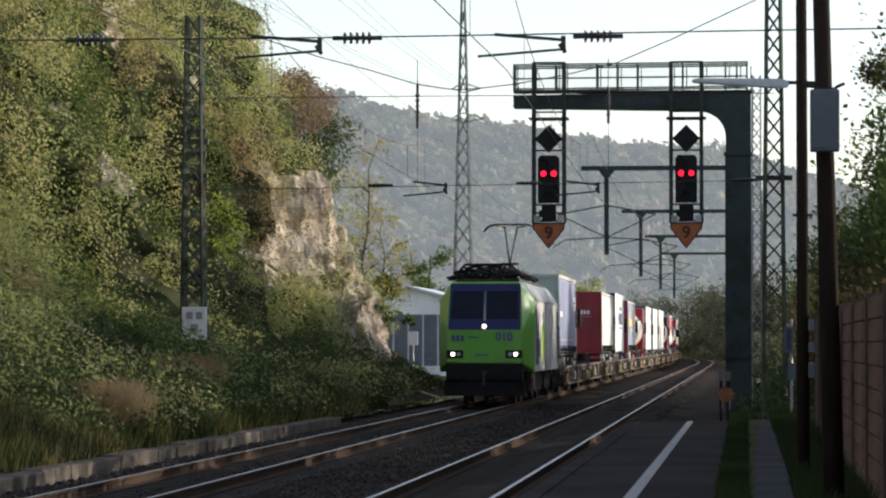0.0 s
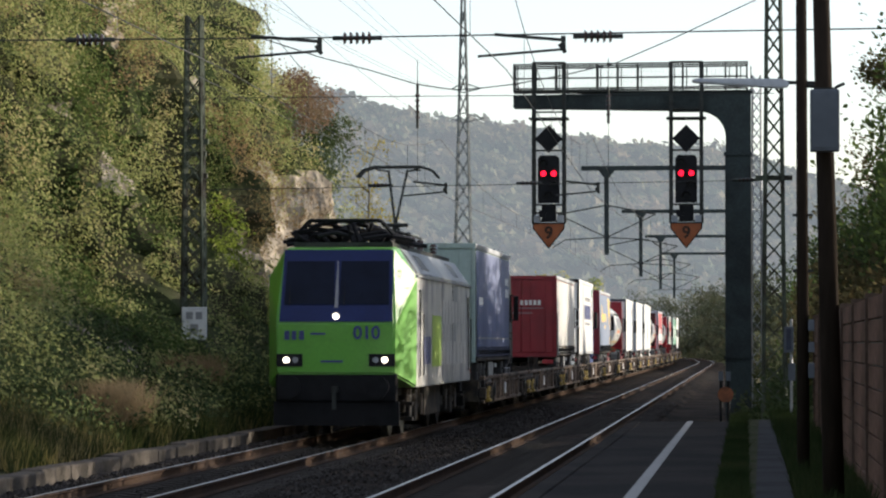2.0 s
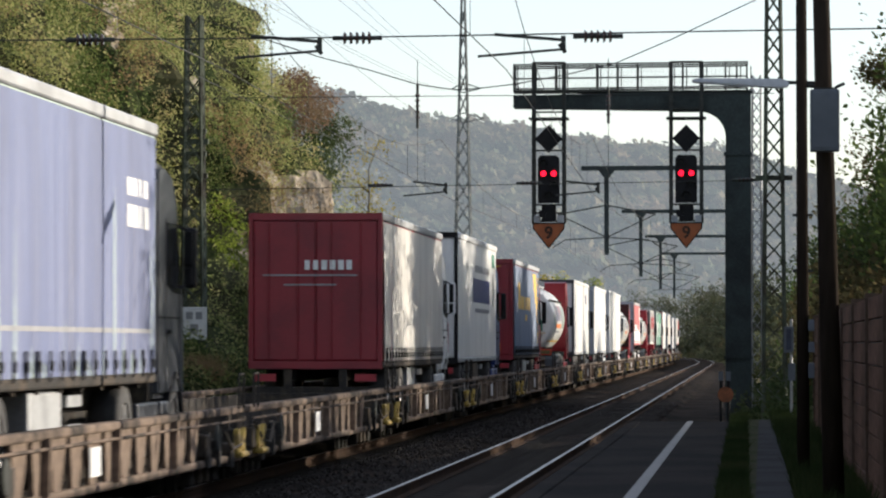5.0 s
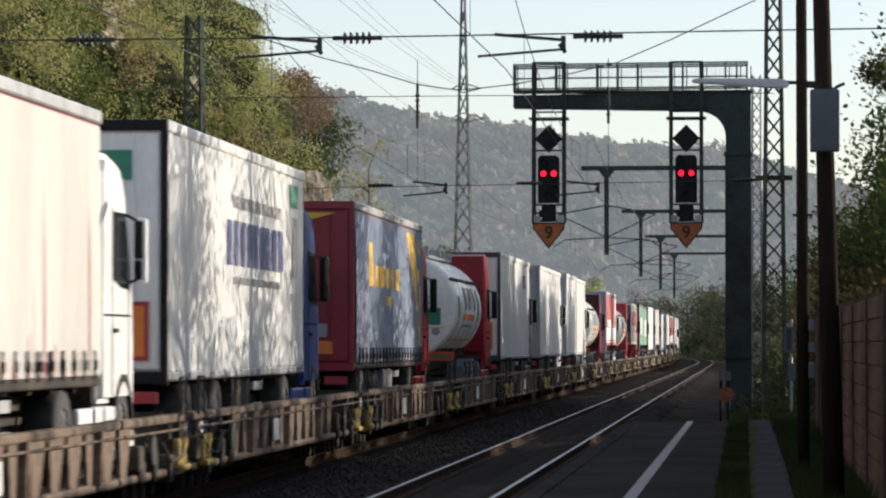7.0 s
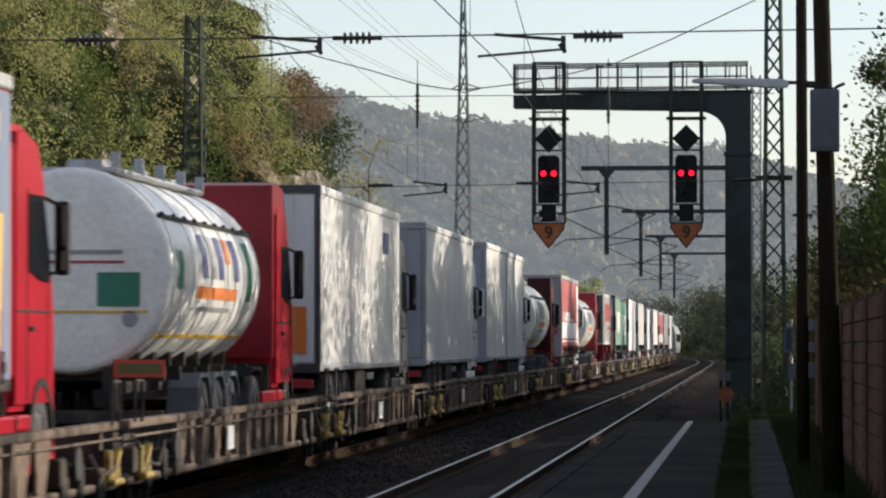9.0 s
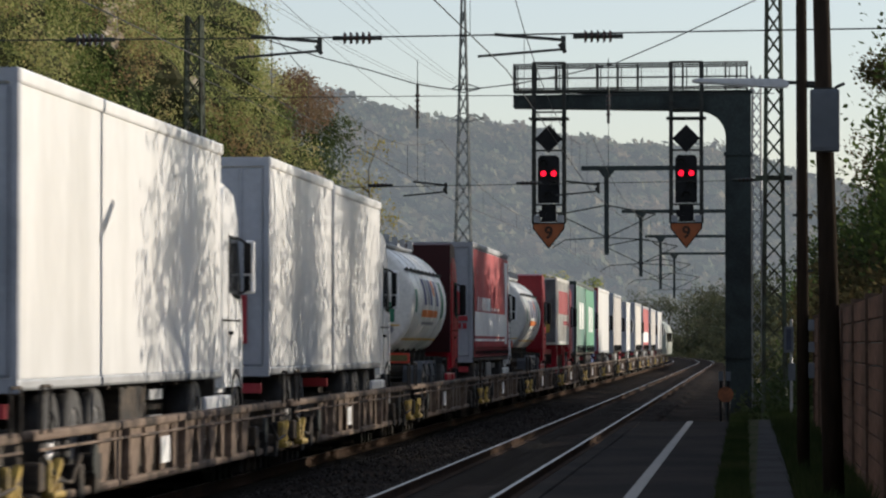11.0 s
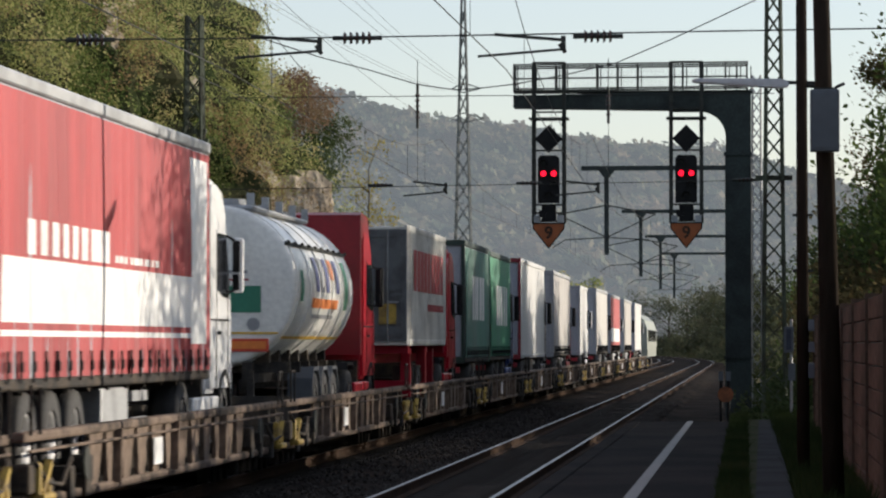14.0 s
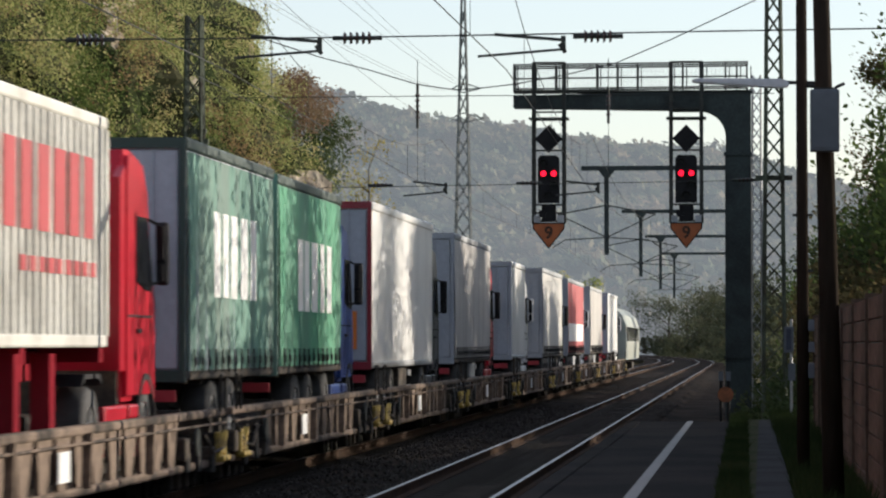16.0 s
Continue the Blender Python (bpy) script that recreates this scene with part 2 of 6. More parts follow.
def tube(bm, pts, r, sides=5):
    """One continuous round wire through the points."""
    pts = [Vector(p) for p in pts]
    rings = []
    for k, p in enumerate(pts):
        d = (pts[min(k + 1, len(pts) - 1)] - pts[max(k - 1, 0)]).normalized()
        u = d.orthogonal().normalized() if k == 0 else (u - d * u.dot(d)).normalized()
        v = d.cross(u)
        rings.append([bm.verts.new(p + (u * math.cos(2 * math.pi * i / sides) + v * math.sin(2 * math.pi * i / sides)) * r) for i in range(sides)])
    for a, b in zip(rings, rings[1:]):
        for i in range(sides):
            bm.faces.new((a[i], a[(i + 1) % sides], b[(i + 1) % sides], b[i]))
    bm.faces.new(rings[0][::-1]), bm.faces.new(rings[-1])
    return bm


# ---------------------------------------------------------------- ground, tracks, platform
def strip(name, xs, ys, height, material, label):
    """A sheet over the grid xs by ys that follows the bend of the line."""
    verts = [(x - shift(y), y, height(x, y)) for y in ys for x in xs]
    w = len(xs)
    faces = [(j * w + i, j * w + i + 1, (j + 1) * w + i + 1, (j + 1) * w + i) for j in range(len(ys) - 1) for i in range(w - 1)]
    ob = new(name, bulk(name, verts, faces, material))
    ob.data.polygons.foreach_set("use_smooth", [True] * len(ob.data.polygons))
    return tagged(ob, label, name.split("_")[-1], kind="structure")


def ground_z(x, y):
    z = -0.75 + wiggle((x, y, 0), 0.12, 0.12)
    if x < -30:
        z += wiggle((x, y, 0), 0.01, 1.0)
    return z


ground = strip("ground", [-2600, -900, -300, -120, -60, -40, -30, -24, -18, -14, -12, -10, -6, -2, 0, 3, 8, 20, 60, 200, 900, 2600],
               [-60, -20, 0, 20, 40, 60, 80, 100, 120, 140, 160, 180, 200, 240, 280, 320, 400, 500, 700, 1000, 1600, 2600, 4500], ground_z, MEADOW,
               "flat ground with dry autumn grass along the line")
ys_line = [15, 25] + list(range(35, 160, 3)) + list(range(160, 640, 12))
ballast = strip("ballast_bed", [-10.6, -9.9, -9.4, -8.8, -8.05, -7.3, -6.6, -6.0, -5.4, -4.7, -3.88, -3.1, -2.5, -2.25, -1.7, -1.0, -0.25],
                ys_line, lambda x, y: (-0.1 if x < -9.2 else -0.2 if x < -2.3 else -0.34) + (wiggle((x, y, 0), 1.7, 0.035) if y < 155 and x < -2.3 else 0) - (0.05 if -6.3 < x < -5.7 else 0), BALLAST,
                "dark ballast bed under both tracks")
tagged(ballast, category="ballast", kind="structure")

def pebbles():
    rng = np.random.default_rng(3)
    v, f = [], []
    for k in range(9000):
        y = rng.uniform(40, 125)
        x = rng.choice([rng.uniform(-9.75, -8.95), rng.uniform(-7.1, -4.8), rng.uniform(-8.6, -7.4), rng.uniform(-3.0, -2.3)], p=[0.35, 0.4, 0.1, 0.15])
        r = rng.uniform(0.025, 0.05)
        c = np.array((x, y, (-0.19 if x > -9.0 else -0.19 + 0.1 * min(1.0, (-9.0 - x) / 0.3)) + r * 0.3))
        o = rng.normal(size=(3, 3))
        q, _ = np.linalg.qr(o)
        pts = np.array([(1, 0, 0), (-1, 0, 0), (0, 1, 0), (0, -1, 0), (0, 0, 0.8), (0, 0, -0.8)]) * r @ q
        b = len(v)
        v.extend((pts + c).tolist())
        f.extend([(b + i, b + j, b + l) for i, j, l in ((0, 2, 4), (2, 1, 4), (1, 3, 4), (3, 0, 4), (2, 0, 5), (1, 2, 5), (3, 1, 5), (0, 3, 5))])
    ob = new("ballast_stones", bulk("ballast_stones", v, f, STONE_BIT))
    tagged(ob, "loose grey and rust-stained ballast stones between the rails", "stones", kind="stuff")


pebbles()


def rail_section():
    """Half profile of a rail, mirrored: (x, z) from the head down to the foot."""
    half = [(0.0, 0.0), (0.030, 0.0), (0.036, -0.008), (0.036, -0.038), (0.010, -0.052), (0.009, -0.128), (0.03, -0.142), (0.07, -0.152), (0.07, -0.162)]
    return half + [(-x, z) for x, z in half[::-1][:-1]]


def track(name, xc):
    tr = tagged(new(name), "ballasted railway track with rust-sided polished rails on concrete sleepers", "track", "running tracks", "structure")
    ys = [15, 60, 120, 200, 300, 340] + list(range(352, 640, 12))
    sec = rail_section()
    n = len(sec)
    for side in (-0.7525, 0.7525):
        verts, faces = [], []
        for y in ys:
            verts += [(xc + side + x - shift(y), y, z) for x, z in sec]
        for j in range(len(ys) - 1):
            for i in range(n):
                faces.append((j * n + i, j * n + (i + 1) % n, (j + 1) * n + (i + 1) % n, (j + 1) * n + i))
        me = bulk("rail", verts, faces, RAIL_RUST)
        me.materials.append(RAIL_TOP)
        for p in me.polygons:
            if p.center.z > -0.004:
                p.material_index = 1
        bm = bmesh.new()
        bm.from_mesh(me)
        bmesh.ops.recalc_face_normals(bm, faces=bm.faces)
        bm.to_mesh(me)
        bm.free()
        part("rail", me, None, tr)
    return tr


track_far, track_near = track("track_1", XT), track("track_2", XR)

PZ = 0.36     # height of the platform
platform = tagged(new("platform"), "worn asphalt station platform with a white safety line", "platform", kind="structure")
bm = bmesh.new()
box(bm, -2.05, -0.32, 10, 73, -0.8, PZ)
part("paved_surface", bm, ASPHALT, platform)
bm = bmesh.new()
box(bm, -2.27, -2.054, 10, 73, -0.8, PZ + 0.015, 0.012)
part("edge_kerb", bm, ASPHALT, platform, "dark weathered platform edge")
bm = bmesh.new()
prism(bm, [(-1.27, 10), (-1.13, 10), (-1.04, 73), (-1.16, 73)], "z", PZ, PZ + 0.005)
part("safety_line", bm, LINE_PAINT, platform, "worn white safety line")
verge = strip("verge_ground", [-0.318, -0.1, 0.0, 0.15, 0.5, 0.9, 1.3, 2.2, 4, 8, 14], [10, 20] + list(range(30, 76, 3)) + list(range(76, 200, 8)),
              lambda x, y: PZ - 0.02 + wiggle((x, y, 0), 0.8, 0.03) - (0.55 if y > 78 else 0), SOIL, "weedy soil verge behind the platform")
bm = bmesh.new()
prism(bm, [(-0.02, 10), (0.4, 10), (0.55, 73), (0.25, 73)], "z", PZ - 0.2, PZ + 0.035)
tagged(part("cable_duct", bm, PAVING), "grey concrete cable trough cover beside the grass", "cable duct", kind="structure")

# low retaining kerb on the far side, in blocks
kerb = tagged(new("retaining_wall"), "low weathered stone kerb wall along the far track", "low wall", kind="structure")
rng = np.random.default_rng(5)
y = 30.0
while y < 87:
    ln = rng.uniform(1.2, 2.6)
    bm = bmesh.new()
    x0 = -9.78 + rng.uniform(-0.03, 0.03)
    box(bm, x0 - 0.35, x0, y, y + ln - 0.03, -0.5, 0.14 + rng.uniform(-0.02, 0.02), 0.03)
    part("stone", bm, CONCRETE, kerb)
    y += ln


# ---------------------------------------------------------------- the cliff and the slope below it
def smooth(a, b, t):
    t = min(1, max(0, (t - a) / (b - a)))
    return t * t * (3 - 2 * t)


PROFILE = [(-10.2, 0.12), (-11.2, 0.5), (-12.4, 1.3), (-13.3, 2.6), (-13.9, 4.2), (-14.5, 6.0), (-15.2, 8.0), (-16.0, 10.0), (-17.2, 12.0), (-19.5, 13.8), (-24, 15.5), (-34, 19), (-60, 24)]


def cliff_point(y, k):
    """A point of the cliff at the distance y, k: a place along the profile, from the foot (0) to the top (12)."""
    i = min(int(k), len(PROFILE) - 2)
    f = k - i
    (x0, z0), (x1, z1) = PROFILE[i], PROFILE[i + 1]
    x, z = x0 + (x1 - x0) * f, z0 + (z1 - z0) * f
    rough = smooth(1.5, 4, k)
    top = 1.0 - 0.12 * smooth(118, 150, y)
    z = z * (1 + (top - 1) * smooth(3, 8, k))
    swell = wiggle((y, z, 0), 0.09, 1.8, 2) * rough + wiggle((y, z * 0.7, x), 0.3, 1.1, 4) * rough + wiggle((y, z * 0.8, x), 1.6, 0.16, 6) * rough
    # the rock breaks along upright joints and level beds into blocks
    yj, zj = y + wiggle((y, z, 3), 0.5, 0.5, 7), z + 0.15 * y + wiggle((y, z, 5), 0.6, 0.3, 8)
    for wide_, high_, deep in ((3.1, 1.7, 0.42), (1.3, 0.8, 0.24), (0.7, 0.42, 0.12)):
        swell += deep * (1 - 0.85 * smooth(6.2, 7.6, k)) * (noise.cell(Vector((yj / wide_, zj / high_, wide_)))) * rough
    # a dark gully beside the lattice mast
    swell += 3.2 * math.exp(-((y - 92 - 0.8 * (z - 4)) / 2.8) ** 2) * smooth(1.8, 3.0, k) * (1 - smooth(5.5, 7.0, k))
    x -= 0.6 * smooth(108, 132, y) * smooth(4, 8, k)
    x -= (wiggle((y, z * 0.3, 0), 0.2, 1.3, 17) + 0.3) * rough
    end = smooth(128, 143, y + wiggle((z, x, y), 0.3, 1.5, 3))
    x -= 14 * end * end + swell * 1.0 + 1.4 * (1 - smooth(100, 125, y)) * rough
    z = z * (1 - 0.55 * smooth(0.55, 1, end))
    return x, y, z


def bareness(y, k):
    """1 where the rock lies bare, 0 where soil and growth cover it."""
    return smooth(110, 117, y + wiggle((y, k, 0), 0.5, 4.0, 5)) * (1 - smooth(5.0, 6.2, k)) * smooth(1.6, 2.4, k)


def cliff_mesh():
    ys = np.arange(48, 172, 0.3)
    ks = np.concatenate([np.arange(0, 10.5, 0.1), [10.7, 11, 11.5, 12]])
    verts = [cliff_point(y, k) for y in ys for k in ks]
    w = len(ks)
    idx = np.arange(len(ys) * w).reshape(len(ys), w)
    faces = np.stack([idx[:-1, :-1], idx[1:, :-1], idx[1:, 1:], idx[:-1, 1:]], -1).reshape(-1, 4)
    me = bulk("cliff", verts, faces, ROCK)
    me.materials.append(SOIL)
    cover = [int(bareness(y, k) < 0.35 and wiggle((y, k * 2, 0), 0.35, 1.0, 9) < 0.5) for y in ys[:-1] for k in ks[:-1]]
    me.polygons.foreach_set("material_index", cover)
    ob = new("cliff", me)
    tagged(ob, "steep brown limestone cliff overgrown with autumn shrubs", "cliff", kind="structure")


cliff_mesh()


def foliage(name, label, centres, size, material, category="shrubs", **kw):
    rng = np.random.default_rng(len(centres))
    ob = new(name, leaf_mesh(name, np.asarray(centres), size, material, rng, **kw))
    return tagged(ob, label, category, kind="stuff")


def clump(rng, centre, radius, count, squash=0.8):
    """Leaf places in a shell round a centre, thinner inside, with a broken outline."""
    d = rng.normal(size=(count, 3))
    d /= np.linalg.norm(d, axis=1)[:, None]
    r = radius * rng.uniform(0.25, 1.0, count) ** 0.45
    lump = 1 + 0.35 * np.sin(d[:, 0] * 5 + centre[1] * 3) * np.cos(d[:, 1] * 4 + centre[2] * 5)
    p = d * (r * lump)[:, None]
    p[:, 2] *= squash
    return p + np.asarray(centre)


def cover_cliff():
    rng = np.random.default_rng(11)
    groups = {"a": [], "b": [], "c": [], "d": []}
    for _ in range(4500):
        y = rng.uniform(56, 153)
        k = rng.uniform(0.6, 11.5) if rng.random() < 0.84 else rng.uniform(0.6, 3.6)
        if k > 2.5 and y < 66 or k > 8 and y < 76:
            continue
        # bare rock towards the far end, and small gaps with a shape of their own elsewhere
        bare = bareness(y, k)
        patch = wiggle((y, k * 2, 0), 0.35, 1.0, 9)
        gully = math.exp(-((y - 93) / 3.0) ** 2) * (1 - smooth(5.0, 6.5, k))
        if rng.random() < bare * 0.74 or (patch > 0.5 and k < 7.5 and y > 74) or rng.random() < gully * 0.85:
            continue
        x, yy, z = cliff_point(y, k)
        big = rng.random() < 0.25
        r = rng.uniform(0.8, 1.4) if big and k > 3.2 else rng.uniform(0.3, 0.7)
        r *= (1.2 if k > 7 else 1.0) * (1 - 0.45 * smooth(106, 122, y)) * (1 - 0.4 * gully)
        tone = wiggle((y, k * 1.6, 0), 0.16, 1.0, 14)
        key = "c" if k < 2.6 and rng.random() < 0.7 else "a"
        if tone > 0.3 and k > 4:
            key = "b"
        if tone < -0.3 and k > 2:
            key = "d"
        groups[key].append(clump(rng, (x + 0.45 * r, yy, z + 0.3 * r), r, int(340 * r * r) + 50))
    names = {"a": ("cliff_shrubs", "yellowing green shrubs growing over the cliff", LEAF_CLIFF), "b": ("autumn_shrubs", "brownish autumn shrubs on the cliff", LEAF_AUTUMN),
             "c": ("slope_shrubs", "dark green brambles at the foot of the cliff", LEAF_DARK), "d": ("green_shrubs", "dense green bushes on the cliff", LEAF_GREEN)}
    for key, (nm, lb, mt) in names.items():
        if groups[key]:
            foliage(nm, lb, np.concatenate(groups[key]), 0.086, mt)


cover_cliff()


# ---------------------------------------------------------------- the train
TRAIN = []     # (thing, its place along the train)
paint_of = {}


def paint(name, base, rough=0.45, second=None, vary=0.14, **kw):
    if name not in paint_of:
        paint_of[name] = surface(name, base, rough, 0, vary=vary, scale=kw.pop("scale", 0.9), fine=kw.pop("fine", 14), bump=kw.pop("bump", 0.06), second=second, **kw)
    return paint_of[name]


CREAM = paint("cream_tarpaulin", (0.52, 0.505, 0.465), 0.55, (0.43, 0.415, 0.385), stretch=(1, 1, 0.2))
WHITE_BOX = paint("white_panel", (0.75, 0.745, 0.725), 0.35, (0.64, 0.635, 0.61), stretch=(1, 1, 0.2))
WHITE_CAB = paint("white_cab_paint", (0.8, 0.8, 0.79), 0.3, (0.7, 0.7, 0.69), spec=0.3)
GREY_TARP = paint("grey_tarpaulin", (0.42, 0.4, 0.37), 0.6, (0.33, 0.31, 0.29), stretch=(1, 1, 0.2))
BLUE_TARP = paint("lavender_blue_tarpaulin", (0.13, 0.16, 0.29), 0.5, (0.095, 0.115, 0.21), stretch=(1, 1, 0.2))
SLATE_TARP = paint("slate_blue_tarpaulin", (0.125, 0.17, 0.26), 0.55, (0.095, 0.135, 0.21), stretch=(1, 1, 0.2))
RED_TARP = paint("red_tarpaulin", (0.42, 0.04, 0.045), 0.55, (0.3, 0.03, 0.035), stretch=(1, 1, 0.2))
GREEN_TARP = paint("green_tarpaulin", (0.035, 0.25, 0.13), 0.55, (0.05, 0.2, 0.13), stretch=(1, 1, 0.2))
DULL_GREEN = paint("dull_green_tarpaulin", (0.07, 0.2, 0.15), 0.6, (0.1, 0.17, 0.14), stretch=(1, 1, 0.2))
DARK_RED = paint("dark_red_panel", (0.27, 0.02, 0.03), 0.45, (0.2, 0.016, 0.025))
PALE_GREEN = paint("pale_green_panel", (0.42, 0.52, 0.47), 0.45, (0.36, 0.45, 0.41))
GREY_PANEL = paint("grey_panel", (0.36, 0.38, 0.42), 0.45, (0.28, 0.3, 0.33))
RED_CAB = paint("red_cab_paint", (0.42, 0.008, 0.025), 0.3, (0.35, 0.006, 0.02), spec=0.3)
# darker copies of the cab red, with shade put into the colour
SHADED_RED = paint("shaded_red_cab_paint", (0.26, 0.008, 0.02), 0.3, (0.2, 0.006, 0.016), spec=0.3)
DEEP_SHADE_RED = paint("deep_shade_red_cab_paint", (0.035, 0.004, 0.006), 0.4, (0.026, 0.003, 0.005), spec=0.2)
BLUE_CAB = paint("blue_cab_paint", (0.03, 0.065, 0.22), 0.3, (0.025, 0.05, 0.18), spec=0.3)
GREY_CAB = paint("dark_grey_cab_paint", (0.06, 0.065, 0.075), 0.35, spec=0.3)
TANK_WHITE = paint("white_tank_shell", (0.8, 0.79, 0.74), 0.32, (0.7, 0.69, 0.65), stretch=(1, 0.25, 1), vary=0.2)
CORRUGATED = paint("beige_container", (0.56, 0.55, 0.5), 0.55, (0.4, 0.39, 0.35), vary=0.25)
INK_WHITE = paint("white_lettering", (0.8, 0.8, 0.78), 0.5)
INK_BLUE = paint("blue_lettering", (0.045, 0.06, 0.19), 0.5)
INK_YELLOW = paint("yellow_lettering", (0.75, 0.45, 0.04), 0.5)
INK_RED = paint("red_lettering", (0.38, 0.03, 0.04), 0.5)
MARKER_RED = paint("marker_red", (0.6, 0.05, 0.02), 0.5)
INK_GREEN = paint("green_placard", (0.02, 0.2, 0.12), 0.5)
INK_ORANGE = paint("orange_panel", (0.75, 0.2, 0.03), 0.5)
INK_GREY = paint("grey_lettering", (0.3, 0.3, 0.31), 0.5)
LOCO_GREEN = paint("lime_green_paint", (0.105, 0.37, 0.024), 0.4, (0.09, 0.32, 0.02), coat=0.25)
LOCO_BLUE = paint("royal_blue_paint", (0.006, 0.017, 0.095), 0.45, (0.005, 0.014, 0.08), coat=0.05, spec=0.25)
LOCO_SIDE = paint("printed_grey_side", (0.48, 0.465, 0.425), 0.5, (0.24, 0.24, 0.24), vary=0.35, mix=(0.46, 0.6), stretch=(1, 1, 0.3), scale=1.6, fine=7)
EMBLEM_LIME = paint("lime_emblem", (0.4, 0.56, 0.1), 0.45, (0.33, 0.48, 0.09))
DARK_RAIL = paint("dark_green_edge", (0.025, 0.05, 0.04), 0.6)
LOCO_ROOF = paint("grey_roof_paint", (0.22, 0.235, 0.24), 0.55, (0.17, 0.18, 0.185))

def text_mesh(body, size, depth, material, bold=0.0):
    cu = bpy.data.curves.new("text", "FONT")
    cu.body, cu.size, cu.extrude, cu.offset, cu.align_x = body, size, depth, bold, "CENTER"
    ob = bpy.data.objects.new("text", cu)
    scene.collection.objects.link(ob)
    bpy.context.view_layer.update()
    me = bpy.data.meshes.new_from_object(ob.evaluated_get(bpy.context.evaluated_depsgraph_get()))
    bpy.data.objects.remove(ob)
    me.materials.clear()
    me.materials.append(material)
    return me


def plate(y0, y1, z0, z1, x, material, parent, name="lettering", face="x"):
    """A thin painted field, on the side (face x) or on an end (face y, then y0, y1 run across)."""
    if face == "x" and parent.name in SHEETS:
        return decal(parent, y0, y1, z0, z1, material, name)
    bm = bmesh.new()
    if face == "x":
        box(bm, x, x + 0.006, y0, y1, z0, z1)
    else:
        box(bm, y0, y1, x - 0.006, x, z0, z1)
    return part(name, bm, material, parent)


SHEETS = {}      # curtain of each lorry: y1, z0, z1, folds


def slack(a, f, y1, folds):
    """How far a side curtain stands out at the length a and the height share f."""
    d = folds * (math.sin(a * 9.5 + 1.3 * math.sin(a * 1.7)) + 0.8 * math.sin(a * 23 + f * 2)) * (1 - 0.7 * f)
    return d + 0.012 * math.sin(math.pi * f) * math.sin(a * 2.2 + y1) + 0.01 * math.sin(math.pi * f)


def decal(parent, y0, y1, z0, z1, material, name="lettering"):
    """A painted field that follows the folds of the curtain."""
    e, lo, hi, folds = SHEETS[parent.name]
    ys = np.linspace(y0, y1, max(3, int((y1 - y0) / 0.06)))
    zs = np.linspace(z0, z1, max(3, int((z1 - z0) / 0.12)))
    verts = [(1.2795 + slack(a, (b - lo) / (hi - lo), e, folds), a, b) for a in ys for b in zs]
    w = len(zs)
    idx = np.arange(len(ys) * w).reshape(len(ys), w)
    faces = np.stack([idx[:-1, :-1], idx[1:, :-1], idx[1:, 1:], idx[:-1, 1:]], -1).reshape(-1, 4)
    me = bulk(name, verts, faces, material)
    me.polygons.foreach_set("use_smooth", [True] * len(me.polygons))
    return part(name, me, None, parent)


def letters(parent, y0, y1, z0, z1, x, material, count, face="x", name="letter_block"):
    """A row of plain letter-sized blocks, for writing that is drawn as shapes."""
    rng = random.Random(int(y0 * 100 + z0 * 1000))
    step = (y1 - y0) / count
    for k in range(count):
        a = y0 + k * step
        b = a + step * rng.uniform(0.6, 0.76)
        if face == "x" and parent.name in SHEETS:
            decal(parent, a, b, z0, z1, material, name)
        else:
            plate(a, b, z0, z1, x, material, parent, name, face)


def wheel_mesh(radius, width, rim):
    """Tyre and rim as two meshes, axle along x."""
    out = []
    for kind in ("tyre", "rim"):
        bm = bmesh.new()
        if kind == "tyre":
            prof = [(-width / 2, rim), (-width / 2, radius * 0.93), (-width * 0.38, radius), (width * 0.38, radius), (width / 2, radius * 0.93), (width / 2, rim)]
        else:
            prof = [(-width * 0.45, 0.02), (-width * 0.45, rim), (width * 0.45, rim), (width * 0.4, rim * 0.86), (width * 0.12, rim * 0.72), (width * 0.16, rim * 0.42), (width * 0.42, rim * 0.36), (width * 0.42, 0.02)]
        seg = 20
        rings = [[bm.verts.new((x, r * math.cos(2 * math.pi * i / seg), r * math.sin(2 * math.pi * i / seg))) for i in range(seg)] for x, r in prof]
        for a, b in zip(rings, rings[1:]):
            for i in range(seg):
                bm.faces.new((a[i], a[(i + 1) % seg], b[(i + 1) % seg], b[i]))
        bmesh.ops.recalc_face_normals(bm, faces=bm.faces)
        out.append(mesh_of(kind, bm, RUBBER if kind == "tyre" else RIM, True))
    return out


TYRE, RIMS = wheel_mesh(0.5, 0.36, 0.29)
DECK = 0.45


def wheels(parent, y, z=DECK + 0.5, sides=(-1.0, 1.0)):
    for x in sides:
        w = part("wheel", TYRE, None, parent, at=pose(x, y, z, 0, 0, 0 if x > 0 else 180))
        part("rim", RIMS, None, w)


def soft_box(bm, x0, x1, y0, y1, z0, z1):
    return box(bm, x0, x1, y0, y1, z0, z1, 0.03)


